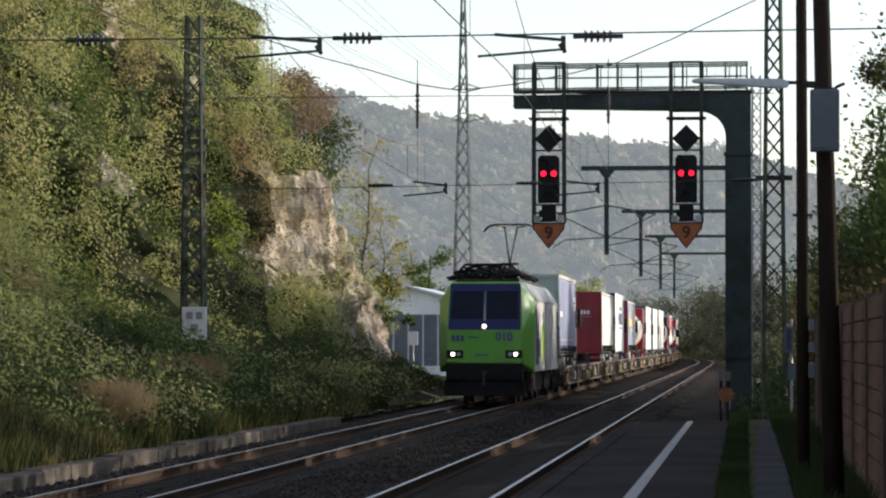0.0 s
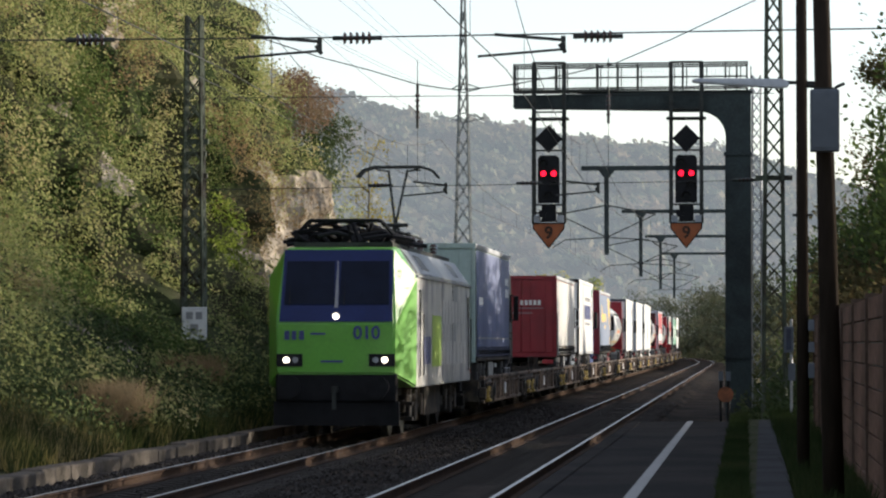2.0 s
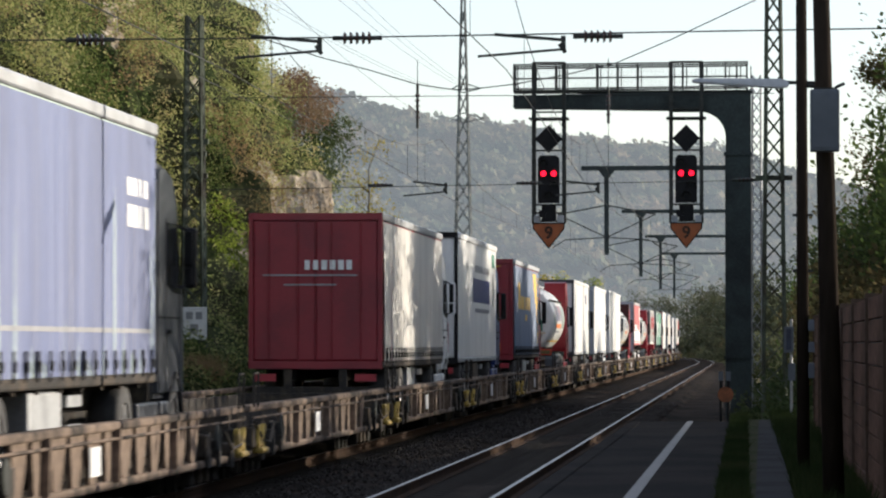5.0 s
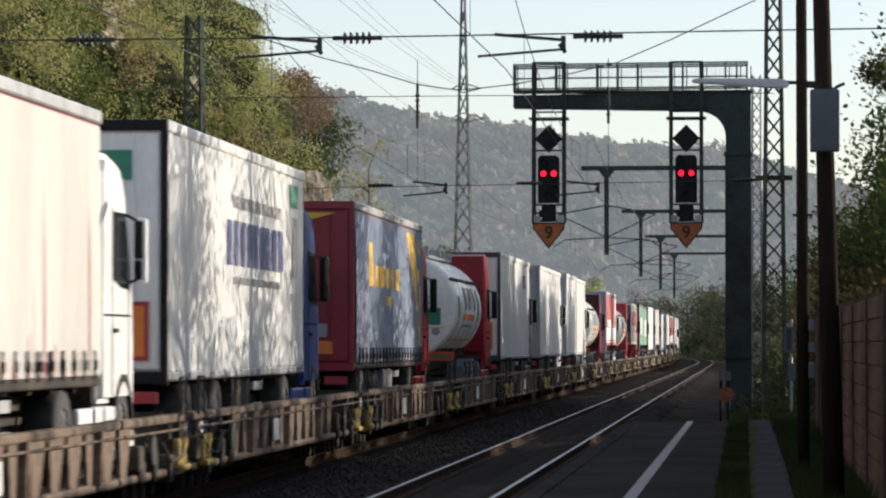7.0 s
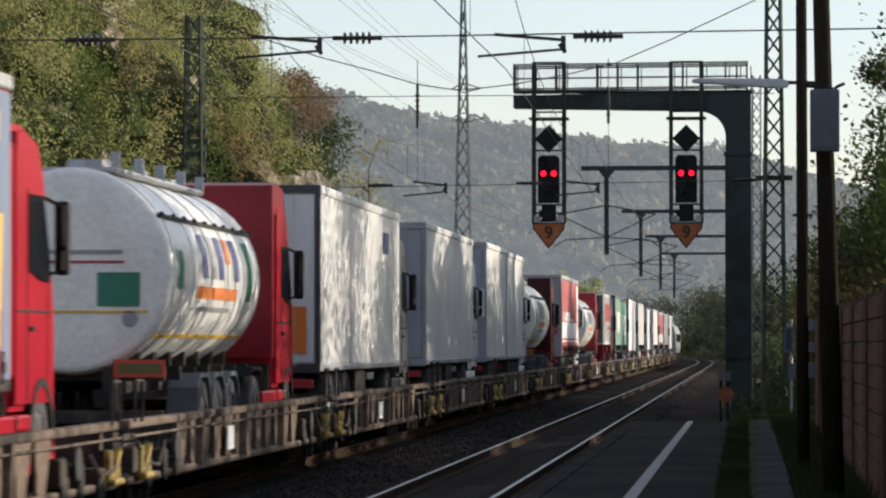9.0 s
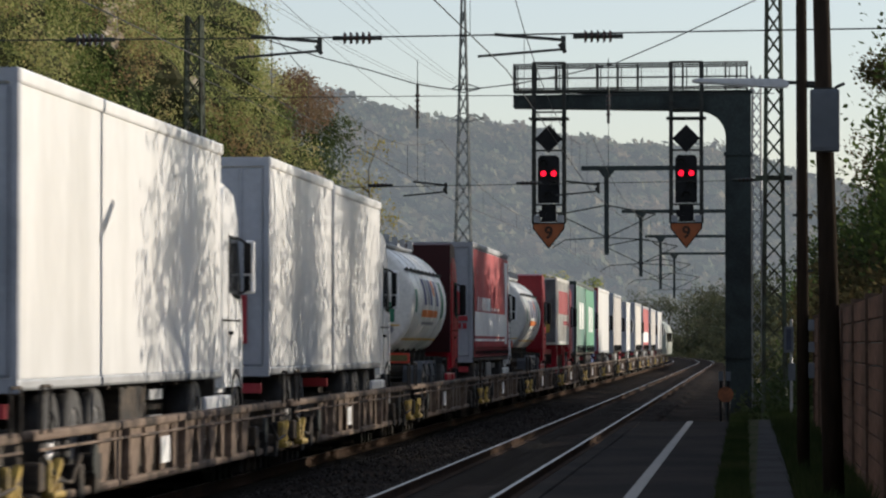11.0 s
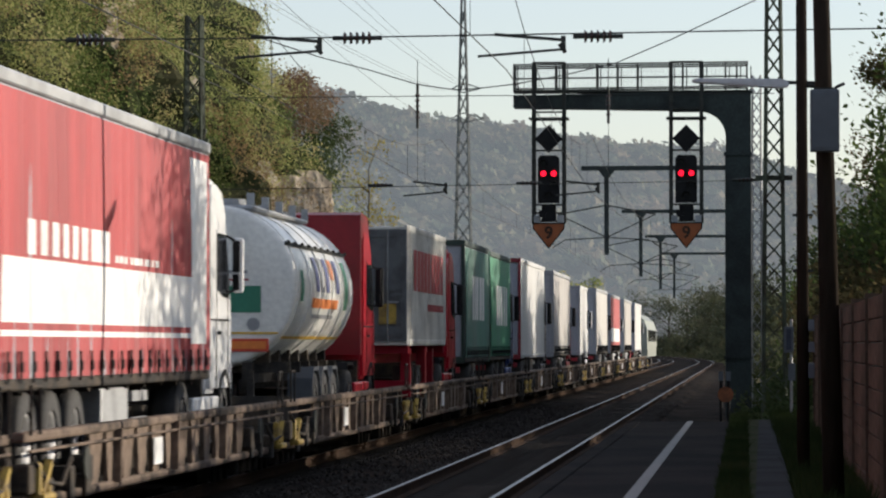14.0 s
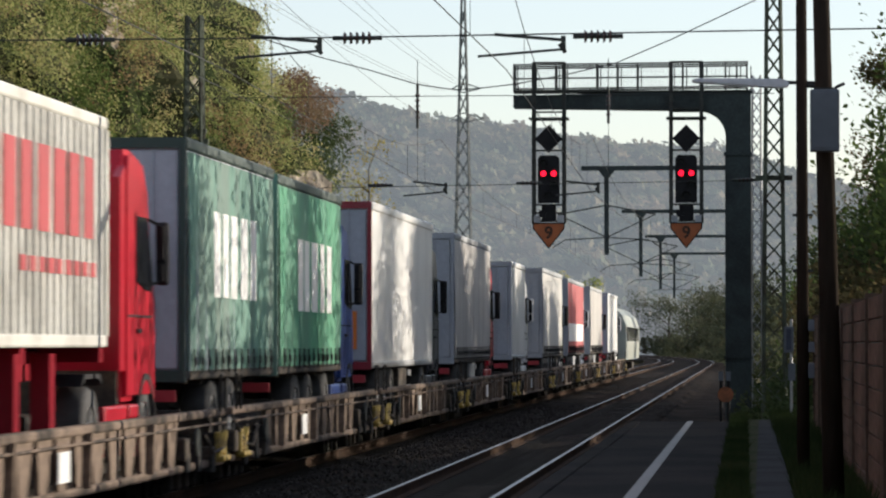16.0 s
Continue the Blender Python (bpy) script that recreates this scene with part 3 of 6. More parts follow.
def cab(parent, y, material, top=3.95, spoiler=True):
    """A high-roofed tractor facing along +y, its back wall at y."""
    bm = bmesh.new()
    outline = [(y, 1.25), (y, top - 0.35), (y + 0.1, top - 0.02), (y + 0.55, top), (y + 1.15, top - 0.1), (y + 1.5, top - 0.42), (y + 1.62, top - 0.8), (y + 2.0, 2.45), (y + 2.08, 2.0), (y + 2.05, 0.8), (y + 1.85, 0.8), (y + 1.8, 1.25)]
    prism(bm, outline, "x", -1.2, 1.2)
    bmesh.ops.bevel(bm, geom=[e for e in bm.edges], offset=0.07, segments=2, affect="EDGES")
    shell = part("cab", bm, material, parent, smooth=False)
    bm = bmesh.new()
    prism(bm, [(y + 0.7, 2.6), (y + 0.7, 3.35), (y + 1.42, 3.35), (y + 1.78, 2.7), (y + 1.72, 2.5), (y + 1.2, 2.52)], "x", 1.195, 1.212)
    part("side_window", bm, GLASS_DARK, shell, "dark side window")
    bm = bmesh.new()
    bar(bm, (0, y + 1.70, top - 0.85), (0, y + 2.04, 2.42), 2.1, 0.03)
    part("windscreen", bm, GLASS_DARK, shell, "dark windscreen")
    bm = bmesh.new()
    prism(bm, [(y + 1.55, 2.7), (y + 1.45, top - 0.62), (y + 1.95, top - 0.75), (y + 2.05, top - 0.85), (y + 1.62, top - 0.82)], "x", -1.1, 1.1)
    part("sun_visor", bm, BLACK, shell, "dark sun visor")
    bm = bmesh.new()
    box(bm, 1.25, 1.35, y + 1.755, y + 1.795, 2.86, 3.28, 0.015)
    box(bm, 1.25, 1.34, y + 1.755, y + 1.795, 2.62, 2.83, 0.015)
    bar(bm, (1.15, y + 1.66, 3.36), (1.28, y + 1.76, 3.28), 0.03)
    bar(bm, (1.15, y + 1.66, 2.56), (1.28, y + 1.76, 2.62), 0.03)
    mirror = part("mirror", bm, BLACK, shell, "black wing mirror")
    bm = bmesh.new()
    box(bm, 1.24, 1.39, y + 1.79, y + 1.92, 2.58, 3.32, 0.04)
    part("mirror_shell", bm, WHITE_CAB if material is WHITE_CAB else BLACK, mirror)
    bm = bmesh.new()
    for y_, z0_, z1_ in ((0.62, 1.3, 3.4), (1.66, 1.5, 2.5)):
        box(bm, 1.199, 1.207, y + y_, y + y_ + 0.02, z0_, z1_)
    box(bm, 1.199, 1.207, y + 0.1, y + 1.8, 2.2, 2.225)
    part("door_seam", bm, BLACK, shell)
    bm = bmesh.new()
    box(bm, 1.2, 1.235, y + 0.72, y + 0.9, 2.02, 2.07, 0.008)
    part("door_handle", bm, BLACK, shell)
    bm = bmesh.new()
    arch = [(y + 1.35 + 0.62 * math.cos(radians(a)), 0.95 + 0.62 * math.sin(radians(a))) for a in range(0, 181, 20)]
    prism(bm, arch + [(y + 1.35 + 0.54 * math.cos(radians(a)), 0.95 + 0.54 * math.sin(radians(a))) for a in range(180, -1, -20)], "x", 0.8, 1.215)
    part("wheel_arch", bm, BLACK, shell)
    bm = bmesh.new()
    for k in range(3):
        soft_box(bm, 0.95, 1.22, y + 0.15, y + 0.75, 0.62 + 0.22 * k, 0.78 + 0.22 * k)
    part("step", bm, material, parent)
    bm = bmesh.new()
    box(bm, -0.45, 0.45, y - 3.6, y + 1.6, 0.85, 1.12)
    box(bm, -1.1, 1.1, y - 0.06, y + 0.02, 1.0, 1.6)
    part("tractor_frame", bm, CHASSIS, parent)
    bm = bmesh.new()
    soft_box(bm, 0.7, 1.18, y - 1.25, y - 0.15, 0.6, 1.12)
    part("fuel_tank", bm, GALV, parent, "metal fuel tank")
    bm = bmesh.new()
    box(bm, 1.12, 1.2, y - 1.35, y + 0.1, 0.66, 1.22, 0.03)
    part("side_skirt", bm, material, parent)
    bm = bmesh.new()
    box(bm, -1.2, 1.2, y + 1.86, y + 2.1, 0.6, 1.0, 0.04)
    part("bumper", bm, material, parent)
    if spoiler:
        bm = bmesh.new()
        prism(bm, [(y - 0.35, 1.6), (y - 0.35, top - 0.35), (y + 0.0, top - 0.2), (y + 0.0, 1.6)], "x", 1.1, 1.19)
        part("side_fairing", bm, material, parent)
    wheels(parent, y + 1.35)
    wheels(parent, y - 2.1)
    for x in (-1, 1):
        bm = bmesh.new()
        prism(bm, [(y - 2.72, 1.45), (y - 2.55, 1.58), (y - 1.65, 1.58), (y - 1.5, 1.45), (y - 1.72, 1.53), (y - 2.5, 1.53)], "x", x - 0.2, x + 0.2)
        part("mudguard", bm, BLACK, parent)
    return shell


def curtain(parent, y0, y1, z0, z1, material, folds=0.012, name="side_curtain", xs=(1.275, -1.275)):
    """Side tarpaulins with shallow upright folds and a slack belly."""
    SHEETS[parent.name] = (y1, z0, z1, folds)
    for x in xs:
        ys = np.linspace(y0, y1, int((y1 - y0) / 0.07))
        zs = np.linspace(z0, z1, 9)
        verts = []
        for a in ys:
            for k, b in enumerate(zs):
                f = k / 8
                verts.append((x + math.copysign(1, x) * slack(a, f, y1, folds), a, b))
        w = len(zs)
        idx = np.arange(len(ys) * w).reshape(len(ys), w)
        faces = np.stack([idx[:-1, :-1], idx[1:, :-1], idx[1:, 1:], idx[:-1, 1:]], -1).reshape(-1, 4)
        me = bulk(name, verts, faces, material)
        me.polygons.foreach_set("use_smooth", [True] * len(me.polygons))
        part(name, me, None, parent)


STRAP = None


def straps(parent, y0, y1, z, material=None):
    global STRAP
    if STRAP is None:
        bm = bmesh.new()
        box(bm, 0, 0.02, -0.025, 0.025, 0, 0.3)
        box(bm, 0, 0.035, -0.04, 0.04, 0.1, 0.2)
        STRAP = mesh_of("buckle", bm, BLACK)
    n = int((y1 - y0) / 0.6)
    for k in range(n):
        part("buckle", STRAP, None, parent, at=pose(1.3, y0 + (k + 0.5) * (y1 - y0) / n, z))


def semi_trailer(name, c, length, top, side, rear, cab_paint, label, tarp=True, bottom=1.55, cab_top=None, rail=None, frame_paint=None, group="lorries on the train"):
    t = thing(name, label, "lorry", group)
    L = length
    bm = bmesh.new()
    soft_box(bm, -1.265, 1.265, 0.02, L, bottom, top - 0.02)
    body = part("trailer_body", bm, rear if tarp else side, t)
    if tarp:
        curtain(t, 0.12, L - 0.05, bottom + 0.02, top - 0.16, side)
        straps(t, 0.2, L - 0.2, bottom - 0.02)
    for x in (1.24, -1.24):
        bm = bmesh.new()
        soft_box(bm, x - 0.045, x + 0.055, 0.0, L, top - 0.14, top + 0.015)
        part("top_rail", bm, rail or (GALV if tarp else side), t)
        bm = bmesh.new()
        soft_box(bm, x - 0.045, x + 0.04, 0.0, L, bottom - 0.1, bottom + 0.02)
        part("side_rail", bm, CHASSIS if tarp else GALV, t)
    # back end: frame, two doors, lock rods, lamps, bumper
    bm = bmesh.new()
    for x in (-1.27, 1.19):
        box(bm, x, x + 0.08, -0.03, 0.06, bottom - 0.05, top)
    box(bm, -1.27, 1.27, -0.035, 0.06, top - 0.12, top + 0.01)
    box(bm, -1.27, 1.27, -0.035, 0.06, bottom - 0.12, bottom + 0.02)
    part("rear_frame", bm, frame_paint or rear, t)
    for x0 in (-1.18, 0.01):
        bm = bmesh.new()
        soft_box(bm, x0, x0 + 1.17, -0.012, 0.03, bottom + 0.03, top - 0.14)
        d = part("rear_door", bm, rear, t)
        bm = bmesh.new()
        for x in (x0 + 0.3, x0 + 0.85):
            bar(bm, (x, -0.03, bottom), (x, -0.03, top - 0.15), 0.035, None, 6)
        part("lock_rod", bm, rear, d)
    for x in (-1.15, 0.75):
        bm = bmesh.new()
        box(bm, x, x + 0.4, -0.02, 0.04, bottom - 0.36, bottom - 0.22)
        part("tail_lamp", bm, INK_RED, t)
    bm = bmesh.new()
    box(bm, -1.2, 1.2, 0.0, 0.1, DECK + 0.5, DECK + 0.64)
    box(bm, -0.6, -0.45, 0.0, 0.1, DECK + 0.64, bottom)
    box(bm, 0.45, 0.6, 0.0, 0.1, DECK + 0.64, bottom)
    part("underrun_bar", bm, CHASSIS, t)
    bm = bmesh.new()
    for x in (-0.5, 0.4):
        box(bm, x, x + 0.1, 0.3, L - 0.5, bottom - 0.35, bottom - 0.02)
    for k in range(int(L / 1.2)):
        box(bm, -1.2, 1.2, 0.5 + 1.2 * k, 0.57 + 1.2 * k, bottom - 0.15, bottom - 0.03)
    part("trailer_frame", bm, CHASSIS, t)
    if L > 10:
        for y in (2.1, 3.4, 4.7):
            wheels(t, y)
            for x in (-1, 1):
                bm = bmesh.new()
                prism(bm, [(y - 0.6, 1.4), (y - 0.4, 1.52), (y + 0.4, 1.52), (y + 0.6, 1.4), (y + 0.4, 1.47), (y - 0.4, 1.47)], "x", x - 0.2, x + 0.2)
                part("mudguard", bm, BLACK, t)
        bm = bmesh.new()
        soft_box(bm, 0.85, 1.18, 6.2, 7.9, 0.85, 1.42)
        part("pallet_box", bm, GALV if tarp else CHASSIS, t)
        bm = bmesh.new()
        for z in (0.95, 1.25):
            box(bm, 1.16, 1.2, 8.1, L - 4.4, z, z + 0.12)
        part("side_guard", bm, GALV, t)
    else:
        for y in (L * 0.35, L * 0.55):
            wheels(t, y)
    if cab_paint:
        cab(t, L + (0.55 if L > 10 else 0.6), cab_paint, cab_top or min(4.05, top - 0.38))
    TRAIN.append((t, c))
    return t


def tanker(c, length, cab_paint, deflector, label, placard=True, high=True, z=2.78, r=1.24, low_marker=False):
    t = thing("tank_lorry", label, "tank lorry", "lorries on the train")
    L = length
    bm = bmesh.new()
    seg = 40
    prof = [(-0.06, 0.02), (-0.06, r * 0.6), (-0.056, r * 0.93), (-0.03, r * 0.985), (0.02, r), (0.12, r), (L * 0.25, r), (L * 0.5, r), (L * 0.75, r), (L - 0.12, r), (L + 0.02, r * 0.95), (L + 0.13, r * 0.7), (L + 0.2, 0.02)]
    rings = [[bm.verts.new((q * math.sin(2 * math.pi * i / seg), y, z + q * math.cos(2 * math.pi * i / seg))) for i in range(seg)] for y, q in prof]
    for a, b in zip(rings, rings[1:]):
        for i in range(seg):
            bm.faces.new((a[i], a[(i + 1) % seg], b[(i + 1) % seg], b[i]))
    bmesh.ops.recalc_face_normals(bm, faces=bm.faces)
    shell = part("tank_shell", bm, TANK_WHITE, t, smooth=True)
    for y in np.linspace(0.15, L - 0.15, 6):
        bm = bmesh.new()
        tube(bm, [((r + 0.004) * math.sin(2 * math.pi * i / seg), y, z + (r + 0.004) * math.cos(2 * math.pi * i / seg)) for i in range(seg + 1)], 0.016)
        part("hoop", bm, TANK_WHITE, shell)
    bm = bmesh.new()
    bar(bm, (r * 0.86, 0.0, z + 0.66), (r * 0.86, L + 0.1, z + 0.66), 0.05)
    for y in np.linspace(0.05, L, 10):
        bar(bm, (r * 0.8, y, z + 0.62), (r * 0.9, y, z + 0.70), 0.05)
    part("hand_rail", bm, STEEL_DARK, t, "dark rail along the tank")
    bm = bmesh.new()
    for y in np.linspace(1.2, L - 1.2, 3):
        bmesh.ops.create_cone(bm, cap_ends=True, segments=16, radius1=0.3, radius2=0.28, depth=0.2, matrix=Matrix.Translation((0, y, z + r + 0.05)))
    soft_box(bm, -0.5, 0.5, 0.4, L - 0.4, z + r - 0.04, z + r + 0.03)
    for y in np.linspace(0.5, L - 0.5, 5):
        bar(bm, (0.45, y, z + r), (0.45, y, z + r + 0.22), 0.12, 0.05)
    part("walkway", bm, GALV, t)
    # painted bands, blocks and placards follow the shell
    def field(y0, y1, a0, a1, material, lift=0.012, name="lettering"):
        bm = bmesh.new()
        n = max(2, int((a1 - a0) / 6))
        lo, hi = [], []
        for k in range(n + 1):
            a = radians(a0 + (a1 - a0) * k / n)
            q = r + lift
            lo.append(bm.verts.new((q * math.cos(a), y0, z + q * math.sin(a))))
            hi.append(bm.verts.new((q * math.cos(a), y1, z + q * math.sin(a))))
        for k in range(n):
            bm.faces.new((lo[k], lo[k + 1], hi[k + 1], hi[k]))
        part(name, bm, material, t)
    f = L / 8.4
    for k, m in enumerate((INK_BLUE, INK_GREY, INK_BLUE, INK_ORANGE, INK_BLUE)):
        field((2.6 + 0.75 * k) * f, (3.1 + 0.75 * k) * f, -2 if k != 3 else 8, 24, m)
    field(2.2 * f, 6.0 * f, -14, -7, INK_ORANGE)
    field(7.0 * f, 7.5 * f, -14, 24, INK_GREEN)
    field(0.5 * f, 0.9 * f, -10, 12, INK_GREEN)
    field(2.6 * f, 5.6 * f, -22, -19, INK_GREY)
    field(0.1, L - 0.1, -40, -37.5, INK_YELLOW, name="stripe")
    if placard:
        e = -0.066
        x0, dz = (0.33, 0.0) if low_marker else (0.17, 0.03)
        plate(x0, x0 + 0.52, z - 0.43 + dz, z - 0.02 + dz, e, INK_GREEN, t, "placard", "y")
        plate(-0.9, x0 + 0.33, z + 0.09, z + 0.12, e, INK_RED, t, "stripe", "y")
        plate(-0.9, x0 + 0.31, z + 0.2, z + 0.25, e, INK_GREY, t, "lettering", "y")
        ys = z - 0.48 if low_marker else z - 0.7
        plate(-0.9, 0.95, ys - 0.03, ys, e, INK_YELLOW, t, "stripe", "y")
        bm = bmesh.new()
        bmesh.ops.create_cone(bm, cap_ends=True, segments=20, radius1=0.1, radius2=0.1, depth=0.012, matrix=pose(x0 + 0.4, e, z - 0.58, 90))
        part("badge", bm, INK_GREY, t)
    if low_marker:
        m0, m1, n0, n1, e = 0.57, 1.18, 1.5, 1.71, -0.22
    else:
        m0, m1, n0, n1, e = 0.17, 0.81, z - 1.0, z - 0.8, -0.062
    bm = bmesh.new()
    box(bm, m0, m1, e - 0.03, e, n0, n1)
    part("marker_panel", bm, MARKER_RED, t)
    bm = bmesh.new()
    box(bm, m0 + 0.04, m1 - 0.04, e - 0.036, e - 0.031, n0 + 0.04, n1 - 0.04)
    part("marker_field", bm, paint("olive_field", (0.12, 0.1, 0.03), 0.5) if low_marker else INK_ORANGE, t)
    bm = bmesh.new()
    for x in (-0.55, 0.4):
        box(bm, x, x + 0.15, -0.1, L + 1.2, 1.3, 1.62)
    for y in np.linspace(0.3, L - 0.3, 7):
        box(bm, -1.1, 1.1, y - 0.06, y + 0.06, 1.45, 1.62)
        box(bm, 0.5, 0.78, y - 0.08, y + 0.08, 1.6, 1.8)
    part("tank_frame", bm, CHASSIS, t)
    bm = bmesh.new()
    box(bm, -1.15, 1.15, -0.25, -0.12, 0.95, 1.1)
    box(bm, -0.6, -0.5, -0.25, -0.12, 1.1, 1.5)
    box(bm, 0.5, 0.6, -0.25, -0.12, 1.1, 1.5)
    part("underrun_bar", bm, CHASSIS, t)
    for y in (2.9, 4.2, 5.5):
        wheels(t, y)
        for x in (-1, 1):
            bm = bmesh.new()
            prism(bm, [(y - 0.62, 1.0), (y - 0.55, 1.35), (y - 0.3, 1.53), (y + 0.3, 1.53), (y + 0.55, 1.35), (y + 0.62, 1.0), (y + 0.5, 1.3), (y + 0.28, 1.47), (y - 0.28, 1.47), (y - 0.5, 1.3)], "x", x - 0.2, x + 0.2)
            part("mudguard", bm, GREY_BOX, t)
    cab(t, L + 2.1, cab_paint, 4.0, spoiler=False)
    if high:
        # back wall in a shaded red, darker than the cab's sunlit side
        bm = bmesh.new()
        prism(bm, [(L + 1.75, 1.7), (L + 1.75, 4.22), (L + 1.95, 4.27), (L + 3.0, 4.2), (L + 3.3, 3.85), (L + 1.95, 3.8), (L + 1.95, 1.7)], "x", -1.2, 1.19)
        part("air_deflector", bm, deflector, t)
    TRAIN.append((t, c))
    return t


# lorries in order along the train
q = semi_trailer("articulated_lorry", 137.3, 13.3, 4.44, BLUE_TARP, PALE_GREEN, GREY_CAB, "lavender-blue curtain-sided lorry with a pale green rear on the wagon")
plate(0.9, 2.6, 2.9, 3.1, 1.322, INK_WHITE, q)
letters(q, 11.2, 12.7, 3.55, 3.75, 1.322, INK_WHITE, 4)
letters(q, 11.2, 12.7, 3.2, 3.45, 1.322, INK_WHITE, 4)
letters(q, 0.55, 1.0, 3.35, 3.6, -0.04, INK_BLUE, 1, "y")
plate(0.75, 1.05, 1.65, 1.95, -0.04, INK_ORANGE, q, "marker_panel", "y")
plate(0.3, 12.9, 2.02, 2.07, 1.322, INK_GREY, q, "seam")

q = semi_trailer("articulated_lorry", 177.1, 13.6, 4.36, CREAM, DARK_RED, WHITE_CAB, "cream curtain-sided lorry with a dark red rear on the wagon")
letters(q, -0.2, 0.75, 3.3, 3.48, -0.04, INK_WHITE, 6, "y")
plate(-1.0, 0.8, 3.18, 3.21, -0.04, INK_GREY, q, "lettering", "y")
plate(-0.6, 0.4, 3.0, 3.03, -0.04, INK_GREY, q, "lettering", "y")

q = semi_trailer("refrigerated_lorry", 195.2, 13.45, 4.55, WHITE_BOX, WHITE_BOX, BLUE_CAB, "white box lorry with blue lettering and a blue cab", tarp=False, frame_paint=BLACK)
part("lettering", text_mesh("INTERNATIONAL TRANSPORT", 0.24, 0.002, INK_GREY, 0.004), None, q, at=pose(1.278, 8.1, 3.72, 90, 0, 90) @ Matrix.Diagonal((1.55, 1, 1, 1)))
letters(q, 5.0, 11.0, 2.95, 3.55, 1.275, INK_BLUE, 9)
letters(q, 5.6, 10.6, 2.7, 2.8, 1.275, INK_GREY, 20)
plate(11.7, 12.6, 3.95, 4.3, 1.275, INK_GREEN, q, "placard")
letters(q, 12.0, 12.6, 2.9, 3.8, 1.275, INK_GREY, 1)
plate(0.0, 0.85, 3.85, 4.2, -0.04, INK_GREEN, q, "placard", "y")
plate(0.55, 1.05, 1.7, 2.4, -0.04, INK_RED, q, "marker_panel", "y")
plate(0.6, 1.0, 1.75, 2.35, -0.047, INK_ORANGE, q, "marker_field", "y")
letters(q, 0.3, 0.8, 3.55, 3.7, -0.04, INK_GREY, 3, "y")

q = semi_trailer("articulated_lorry", 215.9, 13.45, 4.39, SLATE_TARP, DARK_RED, RED_CAB, "slate-blue curtain-sided lorry with yellow markings and a red cab")
letters(q, 2.4, 8.7, 2.95, 3.35, 1.322, INK_YELLOW, 6)
plate(2.4, 2.95, 2.95, 3.75, 1.322, INK_YELLOW, q)
plate(5.7, 6.5, 2.62, 2.8, 1.322, INK_YELLOW, q)
for k in range(22):
    f = k / 22
    z1_ = 4.15 - 2.3 * f
    y0_ = 9.9 + 3.0 * f ** 0.9
    decal(q, y0_, y0_ + max(0.22, 1.7 * (1 - f * 1.55)), z1_ - 2.3 / 22, z1_, INK_YELLOW, "emblem")
for k in range(12):
    z1_ = 3.1 - 0.1 * k
    decal(q, 12.75 - 0.02 * k, 13.1 - 0.004 * k, z1_ - 0.1, z1_, INK_YELLOW, "emblem")
for y_, z_ in ((12.5, 3.75), (12.2, 3.15)):
    decal(q, y_, y_ + 0.35, z_, z_ + 0.3, INK_YELLOW, "emblem")
bm = bmesh.new()
prism(bm, [(-1.1, 4.2), (0.95, 4.2), (-1.1, 3.6)], "y", -0.05, -0.042)
part("emblem", bm, INK_YELLOW, q)
plate(-1.1, 0.9, 1.72, 1.95, -0.04, INK_ORANGE, q, "marker_panel", "y")
plate(-1.1, 0.8, 2.02, 2.25, -0.04, INK_GREY, q, "plate", "y")

tanker(239.2, 7.9, RED_CAB, SHADED_RED, "white tank lorry with a bright red cab on the wagon", low_marker=True)

q = semi_trailer("refrigerated_lorry", 254.2, 13.6, 4.45, WHITE_BOX, WHITE_BOX, GREY_CAB, "white box lorry with an orange rear panel on the wagon", tarp=False, frame_paint=GREY_CAB)
letters(q, 10.3, 11.4, 3.6, 4.0, 1.275, INK_BLUE, 2)
plate(0.55, 1.05, 1.75, 2.5, -0.04, INK_ORANGE, q, "marker_panel", "y")
q = semi_trailer("box_lorry", 273.8, 13.4, 4.5, WHITE_BOX, GREY_PANEL, WHITE_CAB, "plain white box lorry with a white cab on the wagon", tarp=False)
q = semi_trailer("box_lorry", 292.0, 8.0, 4.58, WHITE_BOX, GREY_PANEL, None, "white box drawbar trailer on the wagon", tarp=False)
plate(0.6, 0.95, 1.9, 2.6, -0.04, INK_RED, q, "marker_panel", "y")
q = semi_trailer("box_lorry", 300.3, 7.75, 4.54, WHITE_BOX, GREY_PANEL, WHITE_CAB, "white rigid box lorry drawing a trailer on the wagon", tarp=False)

tanker(315.2, 8.3, RED_CAB, DEEP_SHADE_RED, "white tank lorry with a red cab, back wall coloured as in deep shade", low_marker=True)

q = semi_trailer("articulated_lorry", 331.3, 13.5, 4.45, RED_TARP, GREY_PANEL, WHITE_CAB, "red and white curtain-sided lorry with a white cab")
plate(0.25, 11.8, 2.1, 2.72, 1.322, INK_WHITE, q, "white_band")
plate(11.8, 13.3, 1.9, 4.2, 1.322, INK_WHITE, q, "white_band")
plate(0.25, 13.3, 1.97, 2.03, 1.322, INK_WHITE, q, "stripe")
letters(q, 1.6, 6.2, 2.76, 3.1, 1.322, INK_WHITE, 8)
letters(q, 6.4, 9.4, 2.78, 2.86, 1.322, INK_WHITE, 9)
letters(q, 0.5, 1.15, 2.28, 2.42, -0.04, INK_RED, 5, "y")
bm = bmesh.new()
rings = [[bm.verts.new((0.6 + rad * math.sin(radians(a)), -0.046, 2.92 + rad * math.cos(radians(a)))) for a in range(0, 360, 12)] for rad in (0.24, 0.43)]
